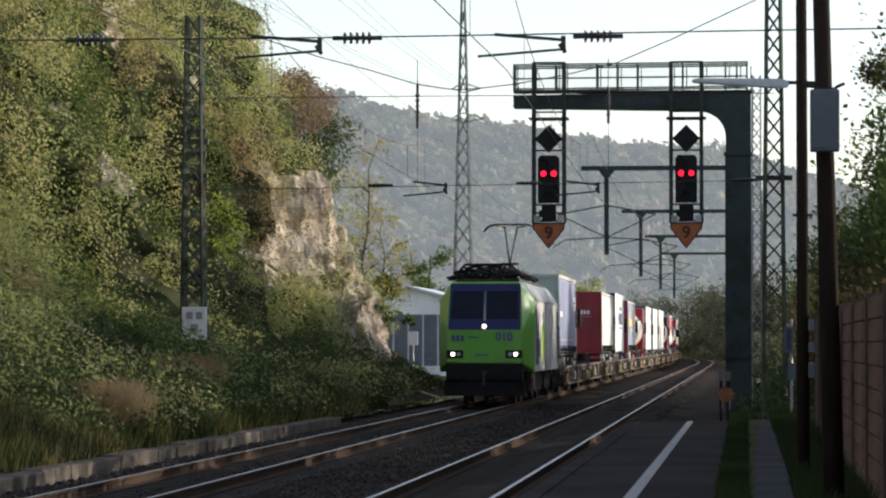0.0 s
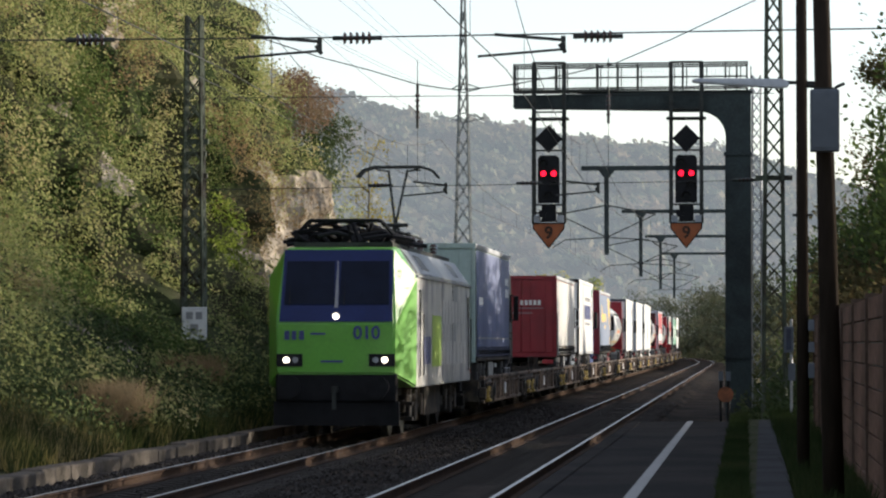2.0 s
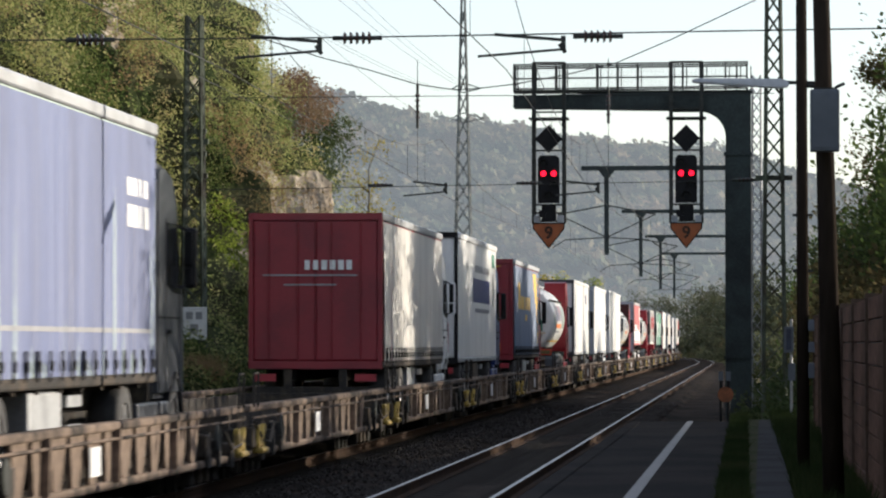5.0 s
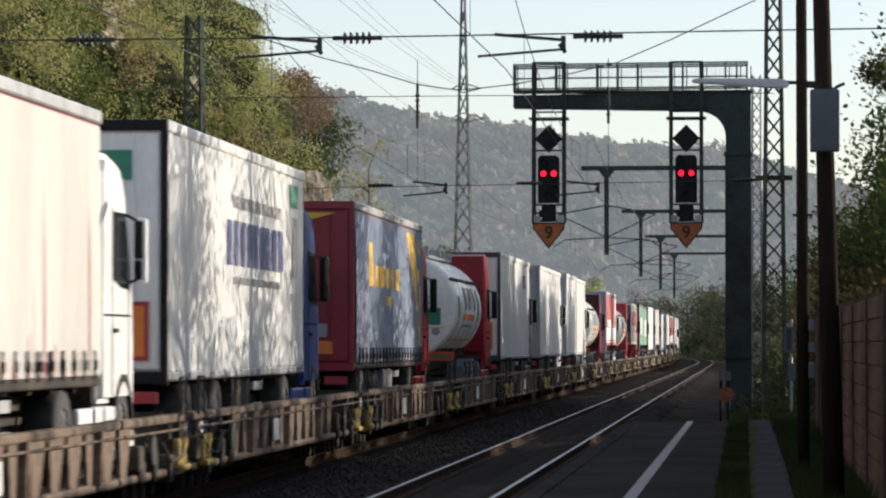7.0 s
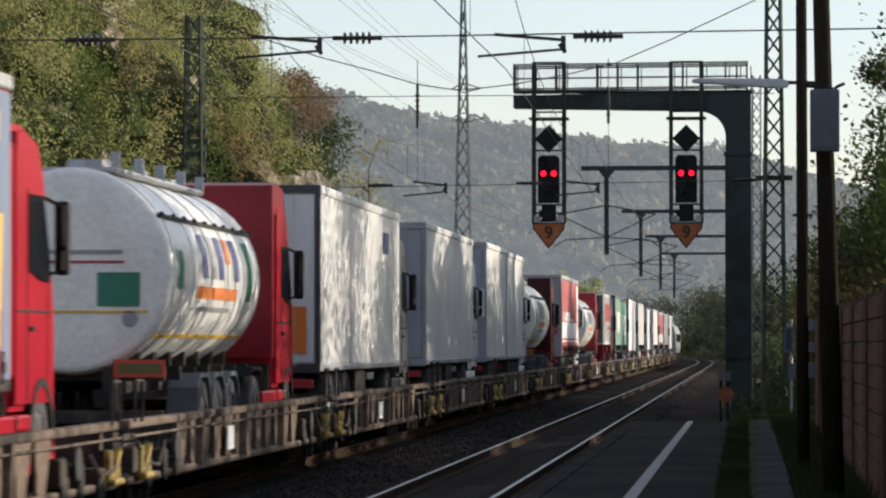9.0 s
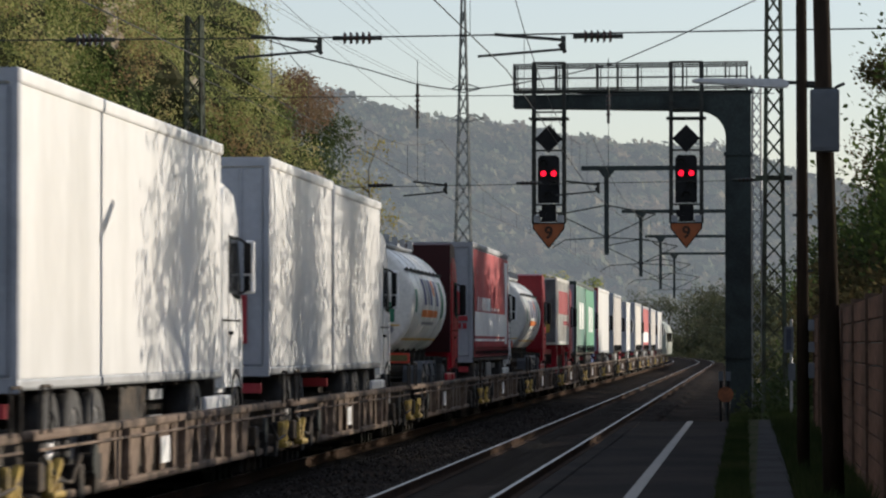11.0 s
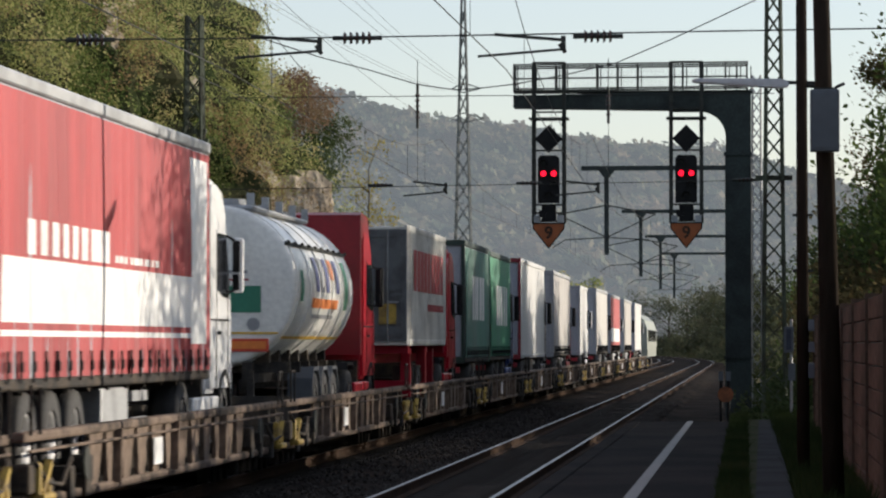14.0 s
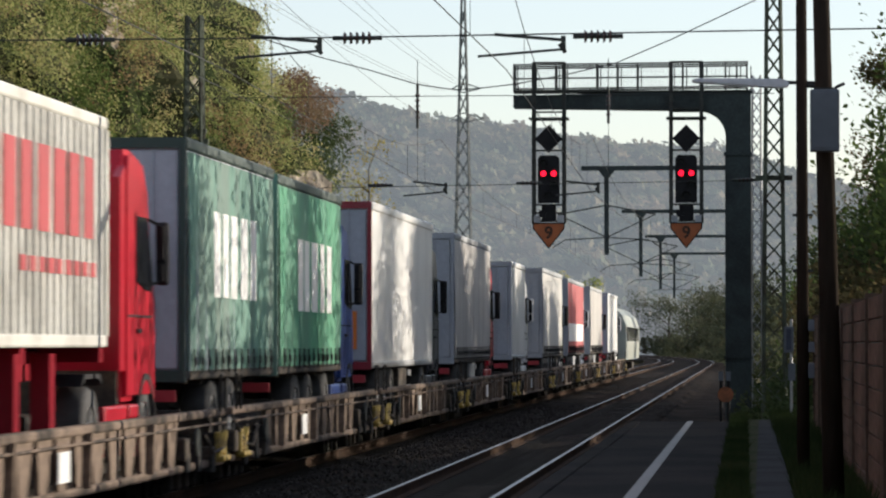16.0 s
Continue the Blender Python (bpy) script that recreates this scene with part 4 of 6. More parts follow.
for k in range(30):
    bm.faces.new((rings[0][k], rings[0][(k + 1) % 30], rings[1][(k + 1) % 30], rings[1][k]))
part("emblem", bm, INK_RED, q, "dark red ring emblem")
plate(0.62, 1.14, 2.48, 2.6, -0.046, INK_RED, q, "emblem", "y")

tanker(354.2, 8.0, RED_CAB, SHADED_RED, "white tank lorry with a red cab on the wagon")

# lorry with a corrugated container on a red frame
q = thing("container_lorry", "beige corrugated container with red lettering on a red lorry", "lorry", "lorries on the train")
bm = bmesh.new()
soft_box(bm, -1.17, 1.17, 0.02, 9.1, 1.86, 4.3)
part("container", bm, CORRUGATED, q)
for x in (1.22, -1.22):
    ys = [0.12]
    while ys[-1] < 8.95:
        ys.append(ys[-1] + (0.15 if len(ys) % 2 else 0.03))
    bm = bmesh.new()
    lo = [bm.verts.new((x + (0.03 if (k // 2) % 2 else -0.02) * (1 if x > 0 else -1), y, 1.98)) for k, y in enumerate(ys)]
    hi = [bm.verts.new((v.co.x, v.co.y, 4.2)) for v in lo]
    for k in range(len(ys) - 1):
        bm.faces.new((lo[k], lo[k + 1], hi[k + 1], hi[k]))
    part("corrugated_side", bm, CORRUGATED, q)
for x in (-1.22, 1.14):
    for y in (0.0, 9.02):
        bm = bmesh.new()
        soft_box(bm, x, x + 0.08, y, y + 0.1, 1.86, 4.34)
        part("corner_post", bm, CORRUGATED, q)
for x in (-1.22, 1.16):
    for z in (1.86, 4.2):
        bm = bmesh.new()
        soft_box(bm, x, x + 0.09, 0.1, 9.02, z, z + 0.14)
        part("edge_rail", bm, CORRUGATED, q)
letters(q, 0.9, 8.4, 3.0, 3.85, 1.256, INK_RED, 9)
letters(q, 4.2, 8.4, 2.6, 2.75, 1.256, INK_RED, 9)
bm = bmesh.new()
box(bm, -1.18, 1.18, -0.015, 0.0, 1.95, 4.24)
DOOR_GREY = paint("dirty_grey_door", (0.12, 0.13, 0.135), 0.6, (0.07, 0.075, 0.08), scale=2.0)
end_door = part("end_door", bm, DOOR_GREY, q, "dirty grey container doors")
for x0 in (-1.1, 0.04):
    bm = bmesh.new()
    for z0_, z1_ in ((2.05, 2.9), (2.98, 4.14)):
        for a, b, c, d in ((x0, x0 + 1.06, z0_, z0_ + 0.05), (x0, x0 + 1.06, z1_ - 0.05, z1_), (x0, x0 + 0.05, z0_, z1_), (x0 + 1.01, x0 + 1.06, z0_, z1_)):
            box(bm, a, b, -0.04, -0.013, c, d)
    part("door_frame", bm, DOOR_GREY, end_door)
    for x in (x0 + 0.3, x0 + 0.76):
        bm = bmesh.new()
        bar(bm, (x, -0.06, 1.9), (x, -0.06, 4.22), 0.035, None, 8)
        bar(bm, (x, -0.07, 2.75), (x + 0.22, -0.07, 2.75), 0.03)
        part("lock_rod", bm, GALV, end_door)
plate(0.15, 0.42, 2.75, 2.95, -0.045, INK_BLUE, q, "sticker", "y")
plate(0.62, 0.98, 2.3, 2.72, -0.045, YELLOW, q, "sticker", "y")
# the frame's red has the shade under the container put into it
bm = bmesh.new()
for x in (-0.5, 0.4):
    box(bm, x, x + 0.12, -0.2, 9.9, 1.5, 1.82)
for y in (0.2, 4.5, 8.8):
    box(bm, -1.2, 1.2, y, y + 0.2, 1.7, 1.86)
box(bm, -1.2, 1.2, -0.3, -0.18, 0.95, 1.15)
for y in (0.6, 4.2, 6.0):
    box(bm, 1.0, 1.2, y, y + 0.25, 0.8, 1.8)
part("lorry_frame", bm, SHADED_RED, q, "red lorry frame")
for y in (1.4, 2.7):
    wheels(q, y)
    for x in (-1, 1):
        bm = bmesh.new()
        prism(bm, [(y - 0.62, 1.1), (y - 0.4, 1.45), (y + 0.4, 1.45), (y + 0.62, 1.1), (y + 0.35, 1.4), (y - 0.35, 1.4)], "x", x - 0.2, x + 0.2)
        part("mudguard", bm, CHASSIS, q)
cab(q, 10.5, RED_CAB, 4.1)
TRAIN.append((q, 372.95))

q = semi_trailer("articulated_lorry", 387.3, 8.3, 4.42, DULL_GREEN, GREY_PANEL, None, "dull green curtain-sided trailer with white lettering", rail=DARK_RAIL, frame_paint=DARK_RAIL)
letters(q, 2.2, 6.6, 2.5, 3.6, 1.322, INK_WHITE, 5)
q = semi_trailer("articulated_lorry", 396.1, 8.4, 4.38, GREEN_TARP, DULL_GREEN, BLUE_CAB, "bright green curtain-sided lorry with white lettering", rail=DARK_RAIL)
letters(q, 2.2, 7.2, 2.4, 3.5, 1.322, INK_WHITE, 5)
q = semi_trailer("refrigerated_lorry", 409.6, 13.1, 4.5, WHITE_BOX, GREY_PANEL, GREY_CAB, "white box lorry with a dark red rear frame on the wagon", tarp=False, frame_paint=DARK_RED)
plate(0.5, 1.0, 1.8, 2.5, -0.04, INK_ORANGE, q, "marker_panel", "y")
q = semi_trailer("articulated_lorry", 428.6, 12.0, 4.5, GREY_TARP, GREY_PANEL, RED_CAB, "grey curtain-sided lorry with a red cab")
q = semi_trailer("box_lorry", 449.7, 6.6, 4.3, WHITE_BOX, GREY_PANEL, WHITE_CAB, "short white box lorry on the wagon", tarp=False)
q = semi_trailer("articulated_lorry", 466.0, 13.1, 4.45, CREAM, GREY_PANEL, GREY_CAB, "cream curtain-sided lorry with a dark cab")
q = semi_trailer("articulated_lorry", 483.6, 13.6, 4.42, RED_TARP, GREY_PANEL, WHITE_CAB, "red and white curtain-sided lorry far down the train")
plate(0.25, 13.3, 2.0, 2.7, 1.322, INK_WHITE, q, "white_band")
q = semi_trailer("articulated_lorry", 503.8, 13.3, 4.42, GREY_TARP, GREY_PANEL, RED_CAB, "grey curtain-sided lorry with a bright red cab")
q = semi_trailer("box_lorry", 524.5, 13.4, 4.42, WHITE_BOX, GREY_PANEL, WHITE_CAB, "white box lorry near the end of the train", tarp=False)


# low-floor wagons
def wagon():
    w = thing("low_floor_wagon", "rust-brown low-floor lorry-carrying wagon with ribbed sides", "rail wagon", "wagons of the train")
    L = 19.0
    bm = bmesh.new()
    box(bm, -1.3, 1.3, 0.3, L - 0.3, DECK - 0.12, DECK)
    part("deck", bm, CHASSIS, w)
    for x in (1.42, -1.42):
        for z0, z1, d in ((0.98, 1.08, 0.09), (0.36, 0.46, 0.06)):
            bm = bmesh.new()
            soft_box(bm, x - d, x + d * 0.6, 0.1, L - 0.1, z0, z1)
            part("side_beam", bm, WAGON, w)
        # dark sheet set back behind the brackets, standing in for shade in the gaps
        bm = bmesh.new()
        box(bm, x - 0.5 if x > 0 else x + 0.46, x - 0.46 if x > 0 else x + 0.5, 2.6, L - 2.6, 0.44, 1.0)
        part("gap_shade_sheet", bm, CHASSIS, w)
        bm = bmesh.new()
        bar(bm, (x + 0.07, 0.2, 0.9), (x + 0.07, L - 0.2, 0.9), 0.035, None, 6)
        part("brake_pipe", bm, WAGON, w)
    bm = bmesh.new()
    prism(bm, [(-0.43, 1.0), (0.4, 1.0), (0.07, 0.44), (-0.29, 0.44)], "x", 0.0, 0.05)
    rib = mesh_of("bracket_plate", bm, WAGON)
    bm = bmesh.new()
    prism(bm, [(-0.05, 1.0), (0.05, 1.0), (-0.05, 0.44), (-0.13, 0.44)], "x", 0.0, 0.12)
    fin = mesh_of("stiffener", bm, WAGON)
    for k in range(12):
        y = 4.1 + k * (L - 8.2) / 11
        for x in (1.38, -1.43):
            part("bracket_plate", rib, None, w, at=pose(x, y, 0))
        if k % 4 == 1:
            part("stiffener", fin, None, w, at=pose(1.4, y + 0.1, 0))
    # brake gear and hoses near the ends
    for e, s_ in ((0.0, 1), (L, -1)):
        for y, z0_, z1_, d_ in ((1.25, 0.3, 0.62, 0.3), (2.4, 0.34, 0.7, 0.22), (3.3, 0.36, 0.6, 0.3)):
            bm = bmesh.new()
            box(bm, 1.28, 1.5, e + s_ * y - d_ / 2, e + s_ * y + d_ / 2, z0_, z1_, 0.02)
            part("brake_box", bm, CHASSIS, w)
        bm = bmesh.new()
        tube(bm, [(1.5, e + s_ * 0.3, 0.85), (1.55, e + s_ * 0.8, 0.6), (1.54, e + s_ * 1.6, 0.55), (1.52, e + s_ * 2.2, 0.8)], 0.022)
        part("hose", bm, CHASSIS, w)
        bm = bmesh.new()
        bmesh.ops.create_cone(bm, cap_ends=True, segments=18, radius1=0.17, radius2=0.17, depth=0.03, matrix=pose(1.54, e + s_ * 2.9, 0.72, 0, 90))
        part("hand_wheel", bm, STEEL_DARK, w)
        bm = bmesh.new()
        bar(bm, (1.5, e + s_ * 0.25, 1.05), (1.5, e + s_ * 0.25, 1.5), 0.035, None, 6)
        bar(bm, (1.5, e + s_ * 0.25, 1.5), (1.5, e + s_ * 0.7, 1.5), 0.035, None, 6)
        bar(bm, (1.5, e + s_ * 0.7, 1.5), (1.5, e + s_ * 0.7, 1.05), 0.035, None, 6)
        part("grab_rail", bm, CHASSIS, w)
    for y in (1.9, L - 1.9):
        bm = bmesh.new()
        for x in (-1.05, 1.0):
            box(bm, x, x + 0.08, y - 1.25, y + 1.25, 0.22, 0.38)
        box(bm, -1.0, 1.0, y - 0.15, y + 0.15, 0.2, 0.34)
        for yy in (y - 0.95, y - 0.3, y + 0.35, y + 1.0):
            soft_box(bm, 1.06, 1.22, yy - 0.13, yy + 0.13, 0.12, 0.4)
            bar(bm, (1.14, yy - 0.22, 0.42), (1.14, yy - 0.22, 0.75), 0.09, None, 8)
        bog = part("bogie_frame", bm, CHASSIS, w)
        for yy in (y - 0.9, y - 0.3, y + 0.3, y + 0.9):
            bm = bmesh.new()
            for x in (-0.75, 0.75):
                bmesh.ops.create_cone(bm, cap_ends=True, segments=20, radius1=0.19, radius2=0.19, depth=0.13, matrix=pose(x, yy, 0.19, 0, 90))
            bar(bm, (-0.75, yy, 0.19), (0.75, yy, 0.19), 0.1, None, 8)
            part("wheelset", bm, STEEL_DARK, bog)
    for y in (0.75, L - 0.75):
        bm = bmesh.new()
        soft_box(bm, 1.45, 1.6, y - 0.28, y + 0.28, 0.42, 0.5)
        soft_box(bm, 1.47, 1.55, y - 0.28, y - 0.2, 0.42, 0.8)
        bar(bm, (1.53, y - 0.2, 0.5), (1.53, y + 0.24, 0.78), 0.07)
        soft_box(bm, 1.47, 1.55, y + 0.2, y + 0.28, 0.42, 0.62)
        part("step", bm, YELLOW, w, "worn yellow step bracket")
    bm = bmesh.new()
    box(bm, 1.5, 1.515, 7.3, 7.9, 0.55, 0.85)
    part("data_plate", bm, SIGN_WHITE, w, "white data plate")
    for y, e in ((-0.2, 0.05), (L, L - 0.3)):
        bm = bmesh.new()
        bar(bm, (0, y, 0.6), (0, y + 0.22, 0.6), 0.3, None, 8)
        part("coupler", bm, CHASSIS, w)
        bm = bmesh.new()
        box(bm, -1.3, 1.3, e, e + 0.25, 0.42, 0.98)
        part("headstock", bm, CHASSIS, w)
    for y in (0.35, 3.4, L - 3.4, L - 0.35):
        bm = bmesh.new()
        soft_box(bm, 1.3, 1.5, y - 0.16, y + 0.16, 0.5, 0.78)
        part("valve_box", bm, CHASSIS, w)
    return w


first = wagon()
TRAIN.append((first, 137.7))
for k in range(1, 21):
    TRAIN.append((copy_thing(first, pose(0, 0, 0)), 137.7 + 19.4 * k))


# the locomotive: local y = 0 at its nose
def ring_at(y, hw, z_low, z_side, z_top, hw_top):
    return [(-hw, y, z_low), (hw, y, z_low), (hw, y, z_side), (hw_top, y, z_top), (-hw_top, y, z_top), (-hw, y, z_side)]


def locomotive():
    t = thing("locomotive", "lime green and blue electric locomotive with a grey printed side", "locomotive")
    L = 17.0
    # cabs: lower green face, blue upper face leaning back, cheeks turned to the side
    for flip in (False, True):
        def w(x, y, z):
            return (-x, L - y, z) if flip else (x, y, z)
        bm = bmesh.new()
        a = [bm.verts.new(w(*p)) for p in ((-1.16, 0.0, 1.3), (1.16, 0.0, 1.3), (1.18, 0.02, 2.32), (-1.18, 0.02, 2.32))]
        b = [bm.verts.new(w(*p)) for p in ((-1.49, 1.3, 1.02), (1.49, 1.3, 1.02), (1.49, 1.3, 3.25), (-1.49, 1.3, 3.25))]
        c = [bm.verts.new(w(*p)) for p in ((-1.08, 0.62, 3.8), (1.08, 0.62, 3.8), (1.1, 1.5, 3.86), (-1.1, 1.5, 3.86))]
        bm.faces.new(a)
        bm.faces.new((a[1], b[1], b[2], a[2]))
        bm.faces.new((a[3], b[3], b[0], a[0]))
        bm.faces.new((a[2], b[2], c[1]))
        bm.faces.new((b[2], c[2], c[1]))
        bm.faces.new((a[3], c[0], b[3]))
        bm.faces.new((b[3], c[0], c[3]))
        bm.faces.new((c[0], c[1], c[2], c[3]))
        bm.faces.new((a[0], b[0], b[1], a[1]))
        bm.faces.new((a[3], a[2], c[1], c[0]))
        bmesh.ops.recalc_face_normals(bm, faces=bm.faces)
        bmesh.ops.bevel(bm, geom=[e for e in bm.edges], offset=0.035, segments=2, affect="EDGES")
        shell = part("cab", bm, LOCO_GREEN, t, "lime green cab")
        def face_pt(x, z, lift):
            f = (z - 2.32) / (3.8 - 2.32)
            return w(x, 0.02 + 0.6 * f - lift, z)
        def panel(x0, x1, z0, z1, lift, thick=0.012):
            bm = bmesh.new()
            p = [bm.verts.new(face_pt(x, z, lift)) for x, z in ((x0, z0), (x1, z0), (x1 - 0.03 * (z1 - z0), z1), (x0 + 0.03 * (z1 - z0), z1))]
            r = [bm.verts.new(face_pt(x, z, lift - thick)) for x, z in ((x0, z0), (x1, z0), (x1 - 0.03 * (z1 - z0), z1), (x0 + 0.03 * (z1 - z0), z1))]
            bm.faces.new(p), bm.faces.new(r[::-1])
            for i in range(4):
                bm.faces.new((p[i], r[i], r[(i + 1) % 4], p[(i + 1) % 4]))
            bmesh.ops.recalc_face_normals(bm, faces=bm.faces)
            return bm
        part("blue_front", panel(-1.13, 1.13, 2.34, 3.78, 0.02), LOCO_BLUE, shell, "royal blue upper front")
        for x0, x1 in ((-1.05, -0.04), (0.04, 1.05)):
            part("windscreen", panel(x0, x1, 2.68, 3.55, 0.034), LOCO_GLASS, shell, "dark windscreen")
            bm = panel(x0 + 0.1, x0 + 0.13, 2.66, 3.2, 0.05)
            part("wiper", bm, BLACK, shell)
        part("pillar", panel(-0.035, 0.035, 2.62, 3.55, 0.04), INK_GREY, shell)
        for x in (-0.92, 0.92):
            bm = bmesh.new()
            box(bm, *sorted((w(x - 0.26, 0, 0)[0], w(x + 0.26, 0, 0)[0])), *sorted((w(0, -0.012, 0)[1], w(0, 0.05, 0)[1])), 1.45, 1.7)
            part("lamp_housing", bm, BLACK, shell)
        for x in (-0.8, 0.8):
            bm = bmesh.new()
            bmesh.ops.create_cone(bm, cap_ends=True, segments=16, radius1=0.06, radius2=0.06, depth=0.03, matrix=Matrix.Translation(w(x, -0.012, 1.58)) @ pose(0, 0, 0, 90))
            part("tail_light", bm, GALV, shell)
        lamps = [(x, 1.58, -0.02) for x in (-0.98, 0.98)] + [(0.0, 2.44, -0.01)]
        for x, z, y in lamps:
            bm = bmesh.new()
            bmesh.ops.create_cone(bm, cap_ends=True, segments=20, radius1=0.062, radius2=0.062, depth=0.05, matrix=Matrix.Translation(w(x, y + (0.05 if z > 2 else 0), z)) @ pose(0, 0, 0, 90))
            part("headlight", bm, GLASS_DARK if flip else HEADLIGHT, shell, "" if flip else "lit round headlight")
            bm = bmesh.new()
            bmesh.ops.create_cone(bm, cap_ends=True, segments=20, radius1=0.09, radius2=0.09, depth=0.02, matrix=Matrix.Translation(w(x, y + 0.02 + (0.05 if z > 2 else 0), z)) @ pose(0, 0, 0, 90))
            part("headlight_ring", bm, GALV, shell)
        bm = bmesh.new()
        box(bm, -1.2, 1.2, *sorted((w(0, 0.05, 0)[1], w(0, 0.5, 0)[1])), 0.75, 1.3, 0.03)
        box(bm, -1.25, 1.25, *sorted((w(0, 0.1, 0)[1], w(0, 0.3, 0)[1])), 0.28, 0.75)
        part("buffer_beam", bm, BLACK, t, "black buffer beam and snow plough")
        for x in (-0.875, 0.875):
            bm = bmesh.new()
            bar(bm, w(x, -0.45, 1.05), w(x, 0.1, 1.05), 0.2, None, 12)
            bar(bm, w(x, -0.5, 1.05), w(x, -0.44, 1.05), 0.46, None, 20)
            part("buffer", bm, BLACK, t)
        bm = bmesh.new()
        bar(bm, w(0, -0.25, 1.0), w(0, 0.1, 1.0), 0.12)
        bar(bm, w(0, -0.25, 1.0), w(0, -0.25, 0.6), 0.08)
        part("coupling", bm, STEEL_DARK, t)
        if not flip:
            # the fleet number
            cu = bpy.data.curves.new("fleet_number", "FONT")
            cu.body, cu.size, cu.extrude, cu.offset = "010", 0.36, 0.004, 0.008
            cu.align_x = "CENTER"
            ob = bpy.data.objects.new("fleet_number_curve", cu)
            scene.collection.objects.link(ob)
            bpy.context.view_layer.update()
            me = bpy.data.meshes.new_from_object(ob.evaluated_get(bpy.context.evaluated_depsgraph_get()))
            bpy.data.objects.remove(ob)
            me.materials.clear()
            me.materials.append(INK_BLUE)
            part("fleet_number", me, None, shell, "blue number 010", at=pose(0.62, -0.012, 2.0, 90, 0, 0))
            letters(shell, -1.02, -0.58, 1.98, 2.16, -0.004, INK_BLUE, 3, "y")
            plate(-0.5, -0.2, 2.08, 2.12, -0.004, INK_BLUE, shell, "lettering", "y")
            plate(-0.3, 0.15, 1.53, 1.57, -0.004, INK_BLUE, shell, "lettering", "y")
    # body between the cabs
    bm = bmesh.new()
    prism(bm, [(-1.49, 1.02), (1.49, 1.02), (1.49, 3.28), (1.1, 3.84), (-1.1, 3.84), (-1.49, 3.28)], "y", 1.32, L - 1.32)
    bmesh.ops.bevel(bm, geom=[e for e in bm.edges], offset=0.02, segments=1, affect="EDGES")
    part("body_side", bm, LOCO_SIDE, t, "grey printed body side")
    for s in (1, -1):
        bm = bmesh.new()
        p = [bm.verts.new((s * (x + dx), y, z + dz)) for y in (1.7, L - 1.7) for x, z, dx, dz in ((1.475, 3.32, 0.012, 0.008), (1.13, 3.815, 0.012, 0.008))]
        bm.faces.new((p[0], p[1], p[3], p[2]))
        part("roof_slope", bm, LOCO_ROOF, t, "grey sloping roof panel")
        for y in (4.2, 12.4):
            bm = bmesh.new()
            for k in range(5):
                f = 0.25 + 0.13 * k
                bar(bm, (s * (1.49 - 0.35 * f), y - 0.75, 3.33 + 0.5 * f), (s * (1.49 - 0.35 * f), y + 0.75, 3.33 + 0.5 * f), 0.03)
            part("vent_grille", bm, LOCO_ROOF, t)
        bm = bmesh.new()
        box(bm, *sorted((s * 1.485, s * 1.525)), 1.3, L - 1.3, 3.24, 3.29)
        part("gutter", bm, LOCO_ROOF, t)
    for y in (1.75, L - 2.35):
        bm = bmesh.new()
        box(bm, 1.488, 1.5, y, y + 0.6, 1.2, 3.1, 0.005)
        d = part("side_door", bm, LOCO_SIDE, t)
        bm = bmesh.new()
        box(bm, 1.498, 1.51, y + 0.1, y + 0.5, 2.45, 3.0)
        part("door_window", bm, GLASS_DARK, d, "narrow dark window")
        bm = bmesh.new()
        for yy in (y - 0.08, y + 0.68):
            bar(bm, (1.54, yy, 1.25), (1.54, yy, 2.5), 0.03, None, 6)
        part("hand_rail", bm, STEEL_DARK, t)
    # shapes on the side
    plate(5.0, 7.3, 1.42, 2.5, 1.492, EMBLEM_LIME, t, "emblem")
    letters(t, 2.9, 4.8, 1.48, 2.05, 1.492, INK_BLUE, 3)
    letters(t, 7.6, 14.6, 2.35, 2.85, 1.492, CREAM, 8)
    letters(t, 7.6, 14.6, 1.45, 1.95, 1.492, CREAM, 7)
    for y in (7.6, 10.4):
        bm = bmesh.new()
        box(bm, 1.488, 1.494, y, y + 0.02, 1.05, 3.22)
        part("panel_joint", bm, BLACK, t)
    # roof: insulators, bars, lowered and raised pantograph
    bm = bmesh.new()
    box(bm, -1.0, 1.0, 1.4, L - 1.4, 3.83, 3.95)
    part("roof_deck", bm, STEEL_DARK, t)
    for y in (5.6, 8.0, 9.0, 11.0, 14.6):
        for x in (-0.7, 0.0, 0.7):
            bm = bmesh.new()
            for k in range(4):
                bmesh.ops.create_cone(bm, cap_ends=True, segments=12, radius1=0.1, radius2=0.06, depth=0.07, matrix=Matrix.Translation((x, y, 3.99 + 0.08 * k)))
            part("insulator", bm, CERAMIC, t)
    bm = bmesh.new()
    for x in (-0.7, 0.0, 0.7):
        bar(bm, (x, 5.0, 4.3), (x, 11.2, 4.3), 0.06, None, 8)
    for y in (5.6, 8.0):
        bar(bm, (-0.75, y, 4.32), (0.75, y, 4.32), 0.06)
    part("bus_bar", bm, STEEL_DARK, t)
    # folded pantograph: a low heap of rods and boxes
    rng = random.Random(4)
    bm = bmesh.new()
    for x in (-0.4, 0.4):
        bar(bm, (x, 1.6, 4.38), (x * 0.6, 5.2, 4.2), 0.08, None, 8)
    for y in (1.6, 2.0):
        bar(bm, (-0.72, y, 4.4), (0.72, y, 4.4), 0.07, None, 8)
        bar(bm, (0.72, y, 4.4), (1.0, y, 4.1), 0.06, None, 8)
        bar(bm, (-0.72, y, 4.4), (-1.0, y, 4.1), 0.06, None, 8)
    part("folded_pantograph", bm, BLACK, t, "folded pantograph")
